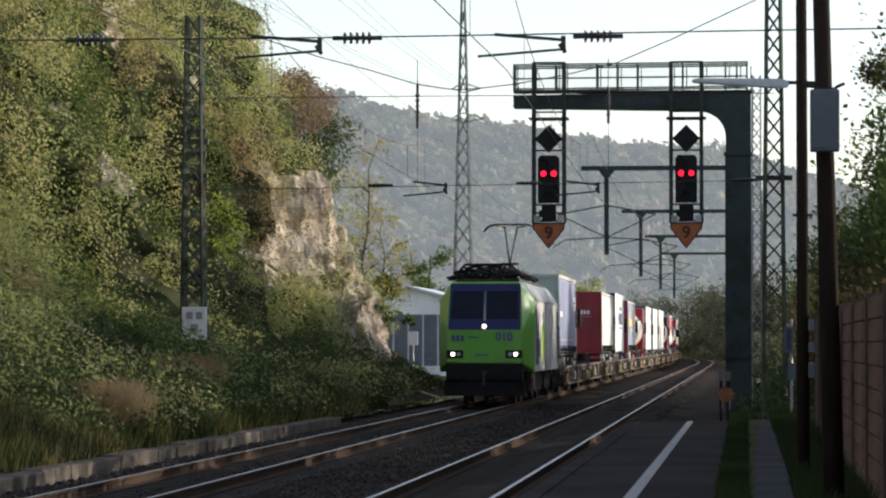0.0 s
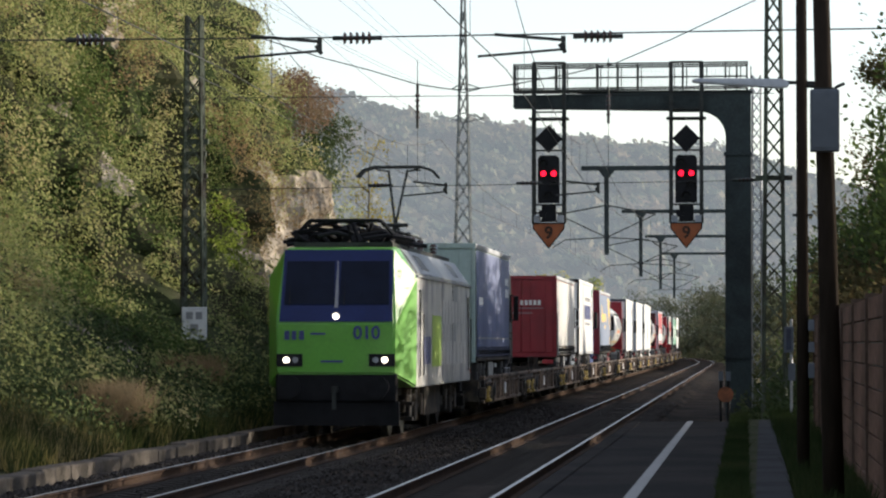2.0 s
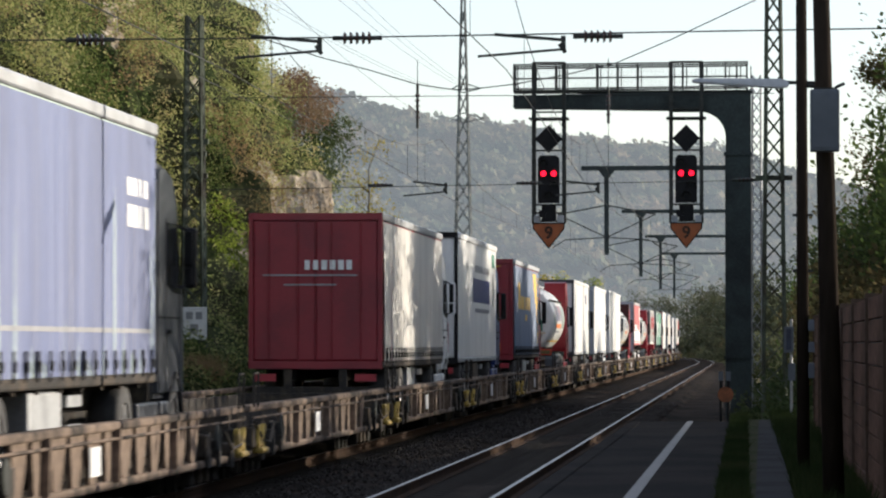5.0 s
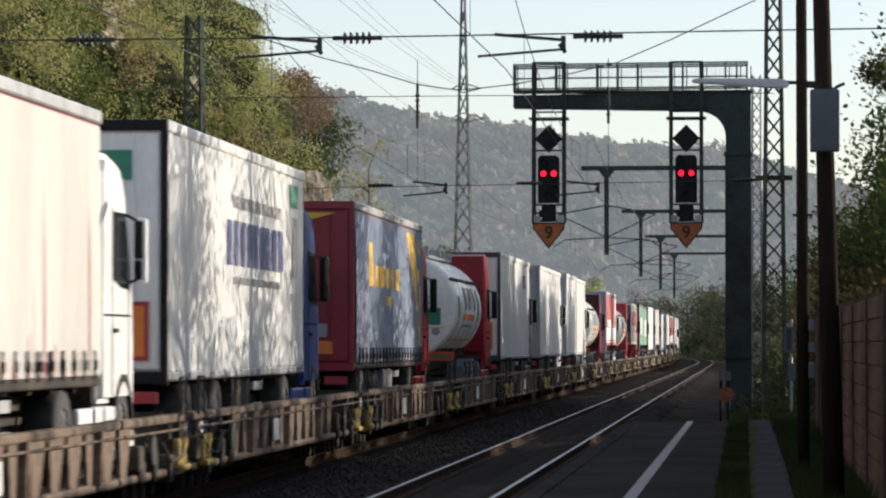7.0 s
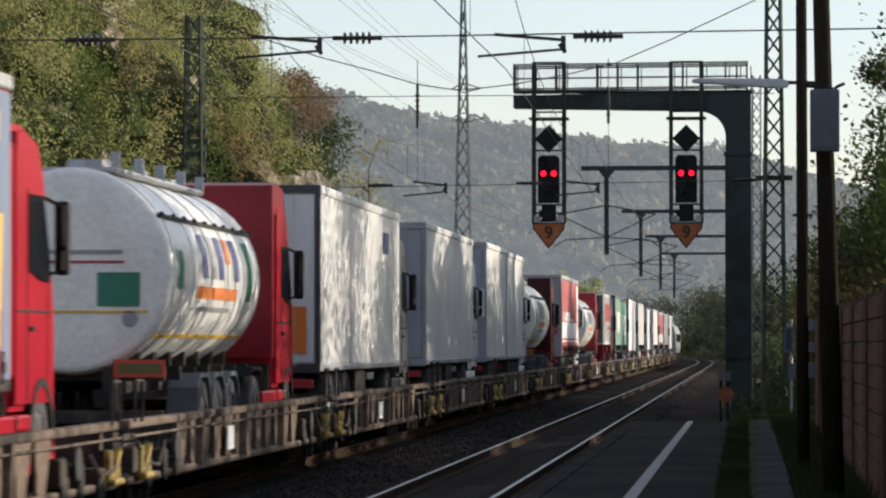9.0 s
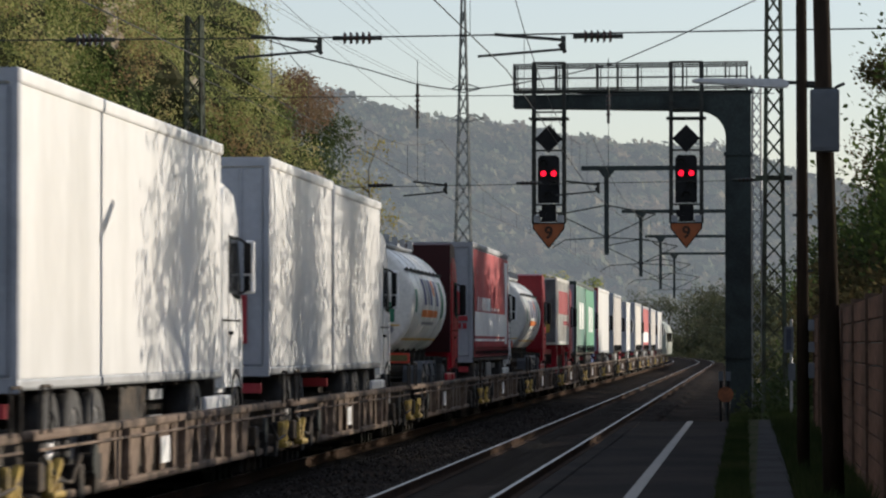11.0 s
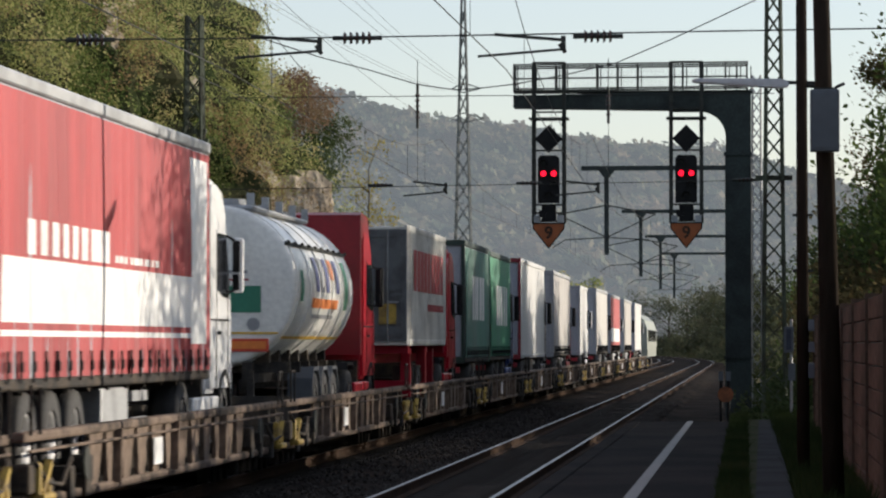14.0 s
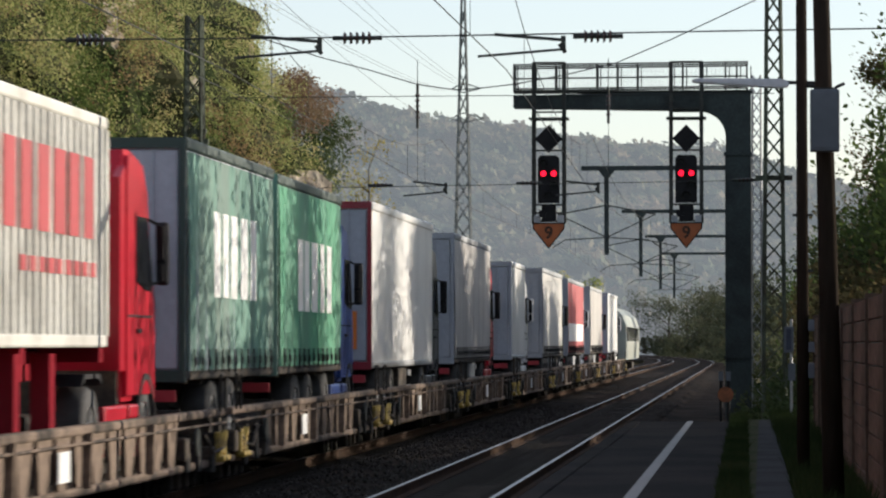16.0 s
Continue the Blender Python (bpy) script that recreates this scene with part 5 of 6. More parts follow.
    for k in range(90):
        x, y = rng.uniform(-0.95, 0.95), rng.uniform(1.5, 5.4)
        dome = 0.46 * (1 - (x / 1.05) ** 2)
        z = 3.96 + dome * rng.uniform(0.3, 1.0)
        bm = bmesh.new()
        if k % 2:
            bar(bm, (x, y, 3.95), (x + rng.uniform(-0.25, 0.25), y + rng.uniform(-0.3, 0.3), z), rng.uniform(0.07, 0.14), None, 8)
        else:
            u = rng.uniform(0.2, 0.5)
            tube(bm, [(x - u, y - 0.2, z - 0.08), (x, y, z), (x + u, y + 0.25, z - 0.1)], 0.045, 6)
        part("roof_gear", bm, BLACK, t)
    pan = part("pantograph", bar(bmesh.new(), (0, 14.3, 4.05), (0, 12.4, 4.65), 0.16, None, 10), STEEL_DARK, t, "raised pantograph")
    bm = bmesh.new()
    bar(bm, (0.0, 12.4, 4.62), (0.22, 13.1, 5.95), 0.06, None, 8)
    bar(bm, (0.0, 12.4, 4.62), (-0.22, 13.1, 5.95), 0.06, None, 8)
    bar(bm, (-0.3, 12.4, 4.65), (0.3, 12.4, 4.65), 0.09, None, 8)
    part("upper_arm", bm, STEEL_DARK, pan)
    for y in (12.85, 13.35):
        bm = bmesh.new()
        pts = [(-0.95, 5.78), (-0.8, 5.95), (-0.55, 6.03), (0.55, 6.03), (0.8, 5.95), (0.95, 5.78)]
        for p, r in zip(pts, pts[1:]):
            bar(bm, (p[0], y, p[1]), (r[0], y, r[1]), 0.05)
        bar(bm, (-0.5, y, 5.97), (-0.2, 13.1, 5.93), 0.03)
        bar(bm, (0.5, y, 5.97), (0.2, 13.1, 5.93), 0.03)
        part("contact_strip", bm, STEEL_DARK, pan)
    # bogies
    for yb in (4.0, L - 4.0):
        for x in (-1.15, 1.05):
            bm = bmesh.new()
            soft_box(bm, x, x + 0.12, yb - 1.9, yb + 1.9, 0.5, 0.75)
            for yy in (yb - 1.3, yb + 1.3):
                soft_box(bm, x - 0.04, x + 0.2, yy - 0.22, yy + 0.22, 0.4, 0.85)
                bar(bm, (x + 0.12, yy - 0.35, 0.7), (x + 0.12, yy - 0.35, 1.05), 0.14, None, 10)
                bar(bm, (x + 0.12, yy + 0.35, 0.7), (x + 0.12, yy + 0.35, 1.05), 0.14, None, 10)
            bar(bm, (x + 0.17, yb - 0.8, 0.9), (x + 0.17, yb + 0.5, 0.6), 0.1, None, 8)
            soft_box(bm, x, x + 0.2, yb - 0.3, yb + 0.3, 0.3, 0.95)
            bog = part("bogie_frame", bm, CHASSIS, t)
        for yy in (yb - 1.3, yb + 1.3):
            bm = bmesh.new()
            for x in (-0.75, 0.75):
                bmesh.ops.create_cone(bm, cap_ends=True, segments=28, radius1=0.62, radius2=0.62, depth=0.14, matrix=pose(x, yy, 0.62, 0, 90))
            bar(bm, (-0.8, yy, 0.62), (0.8, yy, 0.62), 0.18, None, 10)
            part("wheelset", bm, STEEL_DARK, bog)
    bm = bmesh.new()
    box(bm, -1.2, 1.2, 6.4, L - 6.4, 0.35, 1.0, 0.04)
    part("transformer_case", bm, CHASSIS, t)
    for y in (1.9, L - 2.2):
        for z in (0.35, 0.65):
            bm = bmesh.new()
            box(bm, 1.1, 1.35, y, y + 0.35, z, z + 0.07)
            part("step", bm, CHASSIS, t)
    TRAIN.append((t, 116.9))


locomotive()


def coach():
    """The coach at the end of the train."""
    t = thing("passenger_coach", "pale rounded passenger coach at the end of the train", "coach")
    L = 26.0
    prof = [(-1.38, 1.0), (-1.42, 1.8), (-1.4, 2.9), (-1.2, 3.5), (-0.7, 3.95), (0, 4.05), (0.7, 3.95), (1.2, 3.5), (1.4, 2.9), (1.42, 1.8), (1.38, 1.0)]
    bm = bmesh.new()
    prism(bm, prof, "y", 0, L)
    part("coach_body", bm, paint("pale_green_grey_coach", (0.27, 0.29, 0.25), 0.5, (0.22, 0.235, 0.205)), t)
    bm = bmesh.new()
    prism(bm, [(x * 0.62, 1.2 + (z - 1.0) * 0.7) for x, z in prof], "y", -0.35, 0.0)
    part("gangway", bm, BLACK, t)
    for k in range(10):
        bm = bmesh.new()
        box(bm, 1.4, 1.425, 2.2 + 2.25 * k, 3.7 + 2.25 * k, 2.05, 2.85, 0.01)
        part("window", bm, GLASS_DARK, t)
    for y in (3.2, L - 3.2):
        bm = bmesh.new()
        box(bm, -1.1, 1.1, y - 1.6, y + 1.6, 0.4, 0.8)
        for yy in (y - 1.25, y + 1.25):
            for x in (-0.75, 0.75):
                bmesh.ops.create_cone(bm, cap_ends=True, segments=20, radius1=0.46, radius2=0.46, depth=0.13, matrix=pose(x, yy, 0.46, 0, 90))
        part("bogie", bm, CHASSIS, t)
    TRAIN.append((t, 547.5))


coach()


# ---------------------------------------------------------------- signal gantry, masts, wires
def gantry():
    g = thing("signal_gantry", "dark green-grey steel signal cantilever spanning the near track", "signal gantry", at=pose(0, 112, 0))
    z0 = -0.7
    bm = bmesh.new()
    box(bm, -0.62, 0.17, -0.35, 0.35, z0, 7.7, 0.02)
    box(bm, -0.66, 0.2, -0.4, 0.4, 1.45, 1.52)
    box(bm, -0.66, 0.2, -0.4, 0.4, 7.62, 7.72)
    col = part("column", bm, STEEL_GREEN, g)
    bm = bmesh.new()
    box(bm, -0.75, 0.32, -0.5, 0.5, z0, -0.45)
    part("base_plate", bm, CONCRETE, col)
    # knee and arm in one bent box
    bm = bmesh.new()
    curve = [(-1.38 + 0.78 * math.sin(radians(a)), 8.2 + 0.78 * math.cos(radians(a))) for a in range(0, 91, 10)]
    outline = [(-7.05, 9.1), (-7.05, 9.45), (-3.0, 9.52), (0.17, 9.6), (0.17, 7.7), (-0.6, 7.7)] + curve[::-1] + [(-3.0, 9.06)]
    prism(bm, outline, "y", -0.36, 0.36)
    arm = part("arm", bm, STEEL_GREEN, g)
    for y in (-0.375, 0.375):
        bm = bmesh.new()
        bar(bm, (-7.05, y, 9.43), (0.2, y, 9.58), 0.03, 0.06)
        bar(bm, (-7.05, y, 9.12), (-1.4, y, 9.02), 0.03, 0.05)
        part("flange", bm, STEEL_GREEN, arm)
    # walkway railing with mesh panels
    rail = part("walkway", box(bmesh.new(), -7.05, 0.17, -0.42, 0.42, 9.56, 9.6), STEEL_DARK, g)
    xs = [-7.03, -6.46, -5.76, -5.51, -4.5, -3.88, -3.27, -2.27, -1.9, -1.29, -0.6, -0.26, 0.05]
    for y in (-0.4, 0.4):
        for z in (10.42, 10.05 if y > 0 else 10.3, 9.68):
            bm = bmesh.new()
            bar(bm, (-7.05, y, z - 0.02), (0.08, y, z + 0.03), 0.045)
            part("rail", bm, STEEL_DARK, rail)
        for x in xs:
            bm = bmesh.new()
            bar(bm, (x, y, 9.58), (x, y, 10.43), 0.05)
            part("post", bm, STEEL_DARK, rail)
            if y < 0:
                bm = bmesh.new()
                bar(bm, (x + 0.12, y, 9.62), (x + 0.12, y, 10.32), 0.03)
                part("panel_edge", bm, STEEL_DARK, rail)
        # thin mesh wires
        bm = bmesh.new()
        for k in range(58):
            bar(bm, (-7.0 + 0.122 * k, y, 9.68), (-7.0 + 0.122 * k, y, 10.3), 0.0035)
        for k in range(6):
            bar(bm, (-7.0, y, 9.72 + 0.1 * k), (0.05, y, 9.74 + 0.1 * k), 0.0035)
        tagged(part("wire_mesh", bm, GALV, rail), kind="stuff")
    return g


def signal_head(x):
    s = thing("signal", "light signal with two red lamps lit in a hanging ladder frame", "railway signal", "signals on the gantry", at=pose(x, 111.5, 0))
    for dx in (-0.46, 0.46):
        bm = bmesh.new()
        box(bm, dx - 0.06, dx + 0.06, -0.05, 0.05, 5.55, 10.45)
        part("hanger", bm, STEEL_DARK, s)
        bm = bmesh.new()
        box(bm, dx - 0.05, dx + 0.05, 0.45, 0.53, 5.6, 10.4)
        part("hanger", bm, STEEL_DARK, s)
    for z in (10.43, 9.02, 8.92, 8.68, 7.75, 6.1, 5.85, 5.6):
        bm = bmesh.new()
        box(bm, -0.5, 0.5, -0.04, 0.04, z, z + 0.05)
        part("rung", bm, STEEL_DARK, s)
    bm = bmesh.new()
    box(bm, -0.6, 0.6, -0.3, 0.6, 8.72, 8.77)
    part("service_step", bm, STEEL_DARK, s)
    bm = bmesh.new()
    bmesh.ops.create_cube(bm, size=1.0, matrix=pose(0, -0.12, 8.12, 0, 45, 0) @ Matrix.Diagonal((0.6, 0.05, 0.6, 1)))
    bmesh.ops.create_cube(bm, size=1.0, matrix=pose(0, -0.06, 8.12, 0, 45, 0) @ Matrix.Diagonal((0.52, 0.08, 0.52, 1)))
    part("indicator_board", bm, BLACK, s, "black diamond-shaped indicator board")
    bm = bmesh.new()
    outline = [(-0.33, 6.17), (0.33, 6.17), (0.33, 7.52), (0.25, 7.62), (-0.25, 7.62), (-0.33, 7.52)]
    prism(bm, outline, "y", -0.16, -0.08)
    box(bm, -0.24, 0.24, -0.08, 0.25, 6.3, 7.5)
    screen = part("signal_screen", bm, BLACK, s)
    for lx, lz, lit in ((-0.155, 7.07, True), (0.155, 7.07, True), (-0.155, 7.38, False), (0.155, 6.72, False), (0.0, 6.4, False)):
        bm = bmesh.new()
        bmesh.ops.create_cone(bm, cap_ends=True, segments=18, radius1=0.085, radius2=0.085, depth=0.03, matrix=pose(lx, -0.17, lz, 90))
        part("lamp", bm, RED_LIGHT if lit else GLASS_DARK, screen, "lit red lamp" if lit else "")
        bm = bmesh.new()
        for a in range(0, 181, 20):
            p = (lx + 0.12 * math.cos(radians(a)), lz + 0.12 * math.sin(radians(a)))
            bar(bm, (p[0], -0.16, p[1]), (p[0], -0.34, p[1]), 0.045, 0.012)
        part("hood", bm, BLACK, screen)
    bm = bmesh.new()
    box(bm, -0.22, 0.22, -0.12, 0.2, 5.62, 6.1, 0.02)
    box(bm, -0.3, -0.1, -0.16, 0.0, 5.75, 5.95)
    part("lower_indicator", bm, BLACK, s)
    bm = bmesh.new()
    prism(bm, [(-0.47, 5.56), (0.47, 5.56), (0.47, 5.4), (0.0, 4.8), (-0.47, 5.4)], "y", -0.14, -0.1)
    plate_ = part("mast_sign", bm, SIGN_ORANGE, s, "orange pointed sign with a dark 9")
    bm = bmesh.new()
    for a, b in (((-0.47, 5.56), (0.47, 5.56)), ((0.47, 5.56), (0.47, 5.4)), ((0.47, 5.4), (0.0, 4.8)), ((0.0, 4.8), (-0.47, 5.4)), ((-0.47, 5.4), (-0.47, 5.56))):
        bar(bm, (a[0], -0.145, a[1]), (b[0], -0.145, b[1]), 0.035)
    part("rim", bm, BLACK, plate_)
    part("number", text_mesh("9", 0.52, 0.004, RAIL_RUST, 0.012), None, plate_, "dark number 9", at=pose(0, -0.15, 5.1, 90))
    for dx in (-0.36, 0.36):
        bm = bmesh.new()
        box(bm, dx - 0.1, dx + 0.1, -0.1, 0.1, 5.56, 5.8, 0.01)
        part("junction_box", bm, GALV, s)
    return s


gantry()
signal_head(-5.96)
signal_head(-1.79)


def lattice(name, label, x, y, z0, z1, w0, w1, step, material, parent_cat="mast", thick=0.07, arms=()):
    """A tapering lattice mast: four legs, crossed bracing on each face."""
    m = thing(name, label, parent_cat, at=pose(x, y, 0))
    def corner(z, i):
        w = (w0 + (w1 - w0) * (z - z0) / (z1 - z0)) / 2
        return ((-w, -w, z), (w, -w, z), (w, w, z), (-w, w, z))[i]
    for i in range(4):
        bm = bmesh.new()
        bar(bm, corner(z0, i), corner(z1, i), thick)
        part("leg", bm, material, m)
    n = max(2, int((z1 - z0) / step))
    for i in range(4):
        bm = bmesh.new()
        for k in range(n):
            a, b = z0 + (z1 - z0) * k / n, z0 + (z1 - z0) * (k + 1) / n
            bar(bm, corner(a, i), corner(b, (i + 1) % 4), thick * 0.75, thick * 0.5)
            bar(bm, corner(b, i), corner(a, (i + 1) % 4), thick * 0.75, thick * 0.5)
        tagged(part("bracing", bm, material, m), kind="stuff")
    for z, half in arms:
        bm = bmesh.new()
        box(bm, -half, half, -0.08, 0.08, z - 0.06, z + 0.06)
        part("cross_arm", bm, material, m)
    return m


lattice("lattice_mast", "rusty green lattice steel mast at the foot of the cliff", -13.6, 90, -0.3, 10.02, 0.58, 0.34, 0.5, STEEL_MAST, arms=((6.9, 0.36), (7.15, 0.3), (6.6, 0.3), (6.05, 0.33)))
lattice("lattice_mast", "tall green-grey lattice steel mast behind the platform", 0.69, 90, -0.6, 13.5, 0.56, 0.26, 0.5, STEEL_MAST, arms=((5.95, 0.45),))
lattice("lattice_mast", "slim galvanised lattice mast beyond the gantry", 0.36, 118, -0.6, 10.5, 0.34, 0.26, 0.4, GALV, thick=0.05)
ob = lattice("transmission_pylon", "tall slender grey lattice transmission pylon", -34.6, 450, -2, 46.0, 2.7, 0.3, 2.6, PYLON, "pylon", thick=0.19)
for z, half in ((33.3, 2.2), (29.6, 2.6)):
    bm = bmesh.new()
    bar(bm, (0, 0, z + 0.7), (half, 0, z), 0.14)
    bar(bm, (0, 0, z - 0.5), (half, 0, z), 0.14)
    bar(bm, (0, 0, z + 0.7), (-half * 0.6, 0, z), 0.14)
    bar(bm, (0, 0, z - 0.5), (-half * 0.6, 0, z), 0.14)
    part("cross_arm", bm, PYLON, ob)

# board on the mast by the cliff
q = thing("trackside_board", "white trackside board with dark marks on the lattice mast", "sign", at=pose(-13.5, 89.4, 0))
bm = bmesh.new()
box(bm, -0.31, 0.31, -0.02, 0.02, 2.0, 2.8, 0.015)
part("panel", bm, SIGN_WHITE, q)
for a, b, c, d in ((-0.2, -0.03, 2.5, 2.68), (0.04, 0.2, 2.5, 2.68), (-0.1, 0.1, 2.15, 2.38)):
    bm = bmesh.new()
    box(bm, a, b, -0.028, -0.021, c, d)
    part("mark", bm, INK_GREY, q)
bm = bmesh.new()
box(bm, -0.06, 0.0, 0.02, 0.3, 2.1, 2.7)
part("bracket", bm, STEEL_MAST, q)


def wire(name, pts, r, material=WIRE, label="", cat="wire"):
    """A thin wire as a four-sided tube through the points."""
    bm = bmesh.new()
    tube(bm, pts, r * 0.55)
    ob = part(name, bm, material)
    return tagged(ob, label or "thin dark overhead wire", cat)


SUPPORTS = [5, 55, 101, 159, 211, 260, 310, 360, 410]


def overhead(xc, sway):
    """Contact wire, sagging carrier wire and droppers over one track."""
    t = thing("overhead_line", "dark contact wire and sagging carrier wire above a track", "overhead line", "overhead lines")
    low, high = [], []
    for k, (a, b) in enumerate(zip(SUPPORTS, SUPPORTS[1:])):
        s0, s1 = (sway if k % 2 else -sway), (-sway if k % 2 else sway)
        n = 8
        for i in range(n + (k == len(SUPPORTS) - 2)):
            f = i / n
            y = a + (b - a) * f
            x = xc + s0 + (s1 - s0) * f - shift(y)
            low.append((x, y, 6.02))
            high.append((x, y, 7.55 - 4 * 1.05 * f * (1 - f)))
    part("contact_wire", tube(bmesh.new(), low, 0.009), WIRE, t)
    part("carrier_wire", tube(bmesh.new(), high, 0.008), WIRE, t)
    for k, (a, b) in enumerate(zip(low, high)):
        if k % 8:
            part("dropper", bar(bmesh.new(), a, b, 0.008), WIRE, t)


overhead(XT, 0.3)
overhead(XR, 0.3)


def insulator(x, y, z, along="x", n=5, r=0.1, length=0.75, material=CERAMIC):
    q = thing("insulator", "dark ribbed strain insulator in the cross wire", "insulator", "strain insulators", at=pose(x, y, z))
    bm = bmesh.new()
    e = (length / 2, 0, 0) if along == "x" else (0, 0, length / 2)
    bar(bm, [-v for v in e], e, 0.07, None, 10)
    part("core", bm, STEEL_DARK, q)
    for k in range(n):
        f = (k - (n - 1) / 2) * length * 0.62 / n
        bm = bmesh.new()
        p = (f, 0, 0) if along == "x" else (0, 0, f)
        bmesh.ops.create_cone(bm, cap_ends=True, segments=14, radius1=r, radius2=r * 0.75, depth=0.035, matrix=Matrix.Translation(p) @ (pose(0, 0, 0, 0, 90) if along == "x" else Matrix()))
        part("shed", bm, material, q)
    return q


def steady_arm(x0, x1, y, z_top, z_low):
    """A drop bracket with an upper tube and a lower steady arm that holds the contact wire."""
    q = thing("steady_arm", "dark steel registration arm holding the contact wire", "registration arm", "registration arms", at=pose(0, y, 0))
    bm = bmesh.new()
    bar(bm, (x0, 0, z_top + 0.03), (x1, 0, z_top - 0.06), 0.05, None, 8)
    part("upper_tube", bm, STEEL_DARK, q)
    bm = bmesh.new()
    bar(bm, (x0 - 0.25, 0, z_low - 0.08), (x1, 0, z_low + 0.02), 0.04, None, 8)
    part("lower_arm", bm, STEEL_DARK, q)
    bm = bmesh.new()
    bar(bm, (x1, 0, z_top), (x1, 0, z_low), 0.07)
    bar(bm, (x1 - 0.06, 0, z_low + 0.1), (x1 + 0.03, 0, z_low - 0.03), 0.06)
    part("drop_bracket", bm, STEEL_DARK, q)


# cross spans: near one over the whole view, second between the lattice masts
wire("cross_wire", [(-16, 55, 6.5), (-6, 55, 6.52), (4, 55, 6.62)], 0.022, label="taut cross wire over both tracks")
for x in (-9.9, -5.83, -2.2):
    insulator(x, 55, 6.51)
steady_arm(-7.45, -6.4, 55, 6.52, 6.3)
steady_arm(-3.76, -2.72, 55, 6.52, 6.3)
D2 = 90.0
head = [(x, D2, z) for x, z in ((-13.6, 10.0), (-10.45, 8.97), (-9.14, 8.62), (-8.06, 8.29), (-7.13, 8.15), (-6.65, 8.17), (-5.65, 8.28), (-4.43, 8.5), (-3.18, 8.78), (-1.8, 9.36), (0.21, 10.29), (0.69, 10.5))]
wire("head_span_wire", head, 0.026, label="sagging head-span wire between the lattice masts")
wire("cross_wire", [(-13.6, D2, 7.98), (0.69, D2, 8.02)], 0.018, label="upper cross wire between the lattice masts")
wire("cross_wire", [(-13.6, D2, 5.7), (0.69, D2, 5.9)], 0.018, label="lower cross wire between the lattice masts")
for x in (-8.97, -5.3, 0.0):
    insulator(x, D2, 5.75 + (x + 14) * 0.011, length=0.62, r=0.06, n=4)
steady_arm(-8.15, -7.35, D2, 5.86, 5.62)
steady_arm(-4.4, -3.6, D2, 5.86, 5.62)
for x, zt, zb in ((-8.05, 8.3, 7.2), (-3.35, 8.2, 7.3)):
    insulator(x, D2, (zt + zb) / 2, "z", 5, 0.07, zt - zb)
    wire("hanger_wire", [(x, D2, zt), (x, D2, 8.9)], 0.018)
    wire("hanger_wire", [(x, D2, zb), (x, D2, 5.85)], 0.012)


def cantilever(y, reach=-7.1):
    """A mast with a horizontal arm across the tracks and a drop post between them."""
    q = thing("cantilever_mast", "grey steel cantilever with a drop post between the tracks", "catenary mast", "cantilever masts", at=pose(0, y, 0))
    bm = bmesh.new()
    box(bm, -0.15, 0.15, -0.15, 0.15, -0.7, 9.9)
    part("mast", bm, STEEL_GREEN, q)
    bm = bmesh.new()
    box(bm, reach, 0.0, -0.1, 0.1, 9.4, 9.6)
    part("beam", bm, STEEL_GREEN, q)
    bm = bmesh.new()
    prism(bm, [(-6.35, 9.4), (-5.65, 9.4), (-5.88, 9.1), (-6.12, 9.1)], "y", -0.08, 0.08)
    part("gusset", bm, STEEL_GREEN, q)
    bm = bmesh.new()
    box(bm, -6.1, -5.9, -0.09, 0.09, 5.75, 9.2)
    post = part("drop_post", bm, STEEL_GREEN, q)
    for s, xw in ((-1, XT), (1, XR)):
        bm = bmesh.new()
        bar(bm, (-6, 0, 7.9), (xw, 0, 7.5), 0.06, None, 8)
        bar(bm, (-6, 0, 6.5), (xw + s * -0.3, 0, 6.4), 0.05, None, 8)
        bar(bm, (xw - s * 0.3, 0, 6.4), (xw + s * 0.25, 0, 6.05), 0.04, None, 8)
        bar(bm, (-6, 0, 6.5), (xw, 0, 7.5), 0.05, None, 8)
        part("bracket_arm", bm, STEEL_DARK, post)


for y in (159, 211, 260, 310):
    cantilever(y)

# feeder wires high over the left
for x0, z0, x1, z1 in ((-8.9, 8.5, -13.2, 11.3), (-10.6, 7.1, -13.0, 9.0)):
    wire("feeder_wire", [(x0 + (x1 - x0) * f, 70 + 80 * f, z0 + (z1 - z0) * f - 0.8 * f * (1 - f)) for f in np.linspace(0, 1, 9)], 0.012, label="slack feeder wire beside the line")
for x0, x1 in ((-40.3, -37.6), (-39.6, -36.9), (-32.0, -34.0), (-30.5, -33.5), (-29.4, -33.0)):
    wire("power_line", [(x0 + (x1 - x0) * f, 200 + 250 * f, 30 + 3 * f - 6 * f * (1 - f)) for f in np.linspace(0, 1, 9)], 0.03, label="distant power line conductor")


for x0, x1 in ((-40.8, -37.9), (-40.1, -38.4)):
    wire("power_line", [(x0, 300, 38), (x1, 300, 20), (x1 + 3.4, 300, -1.2)], 0.03, label="distant power line conductor running down behind the cliff")


# ---------------------------------------------------------------- posts, lamp, cabinet, noise wall
def pole(name, label, x, y, z0, z1, d0, d1, material, lean=0.0):
    t = thing(name, label, "pole", at=pose(x, y, 0))
    bm = bmesh.new()
    bar(bm, (0, 0, z0), (-lean, 0, z1), d0, d1, 24)
    part("shaft", bm, material, t, smooth=True)
    return t


wood = pole("wooden_pole", "dark tarred wooden pole beside the platform", 0.833, 35, 0.2, 8.0, 0.208, 0.128, WOOD_POLE, 0.177)
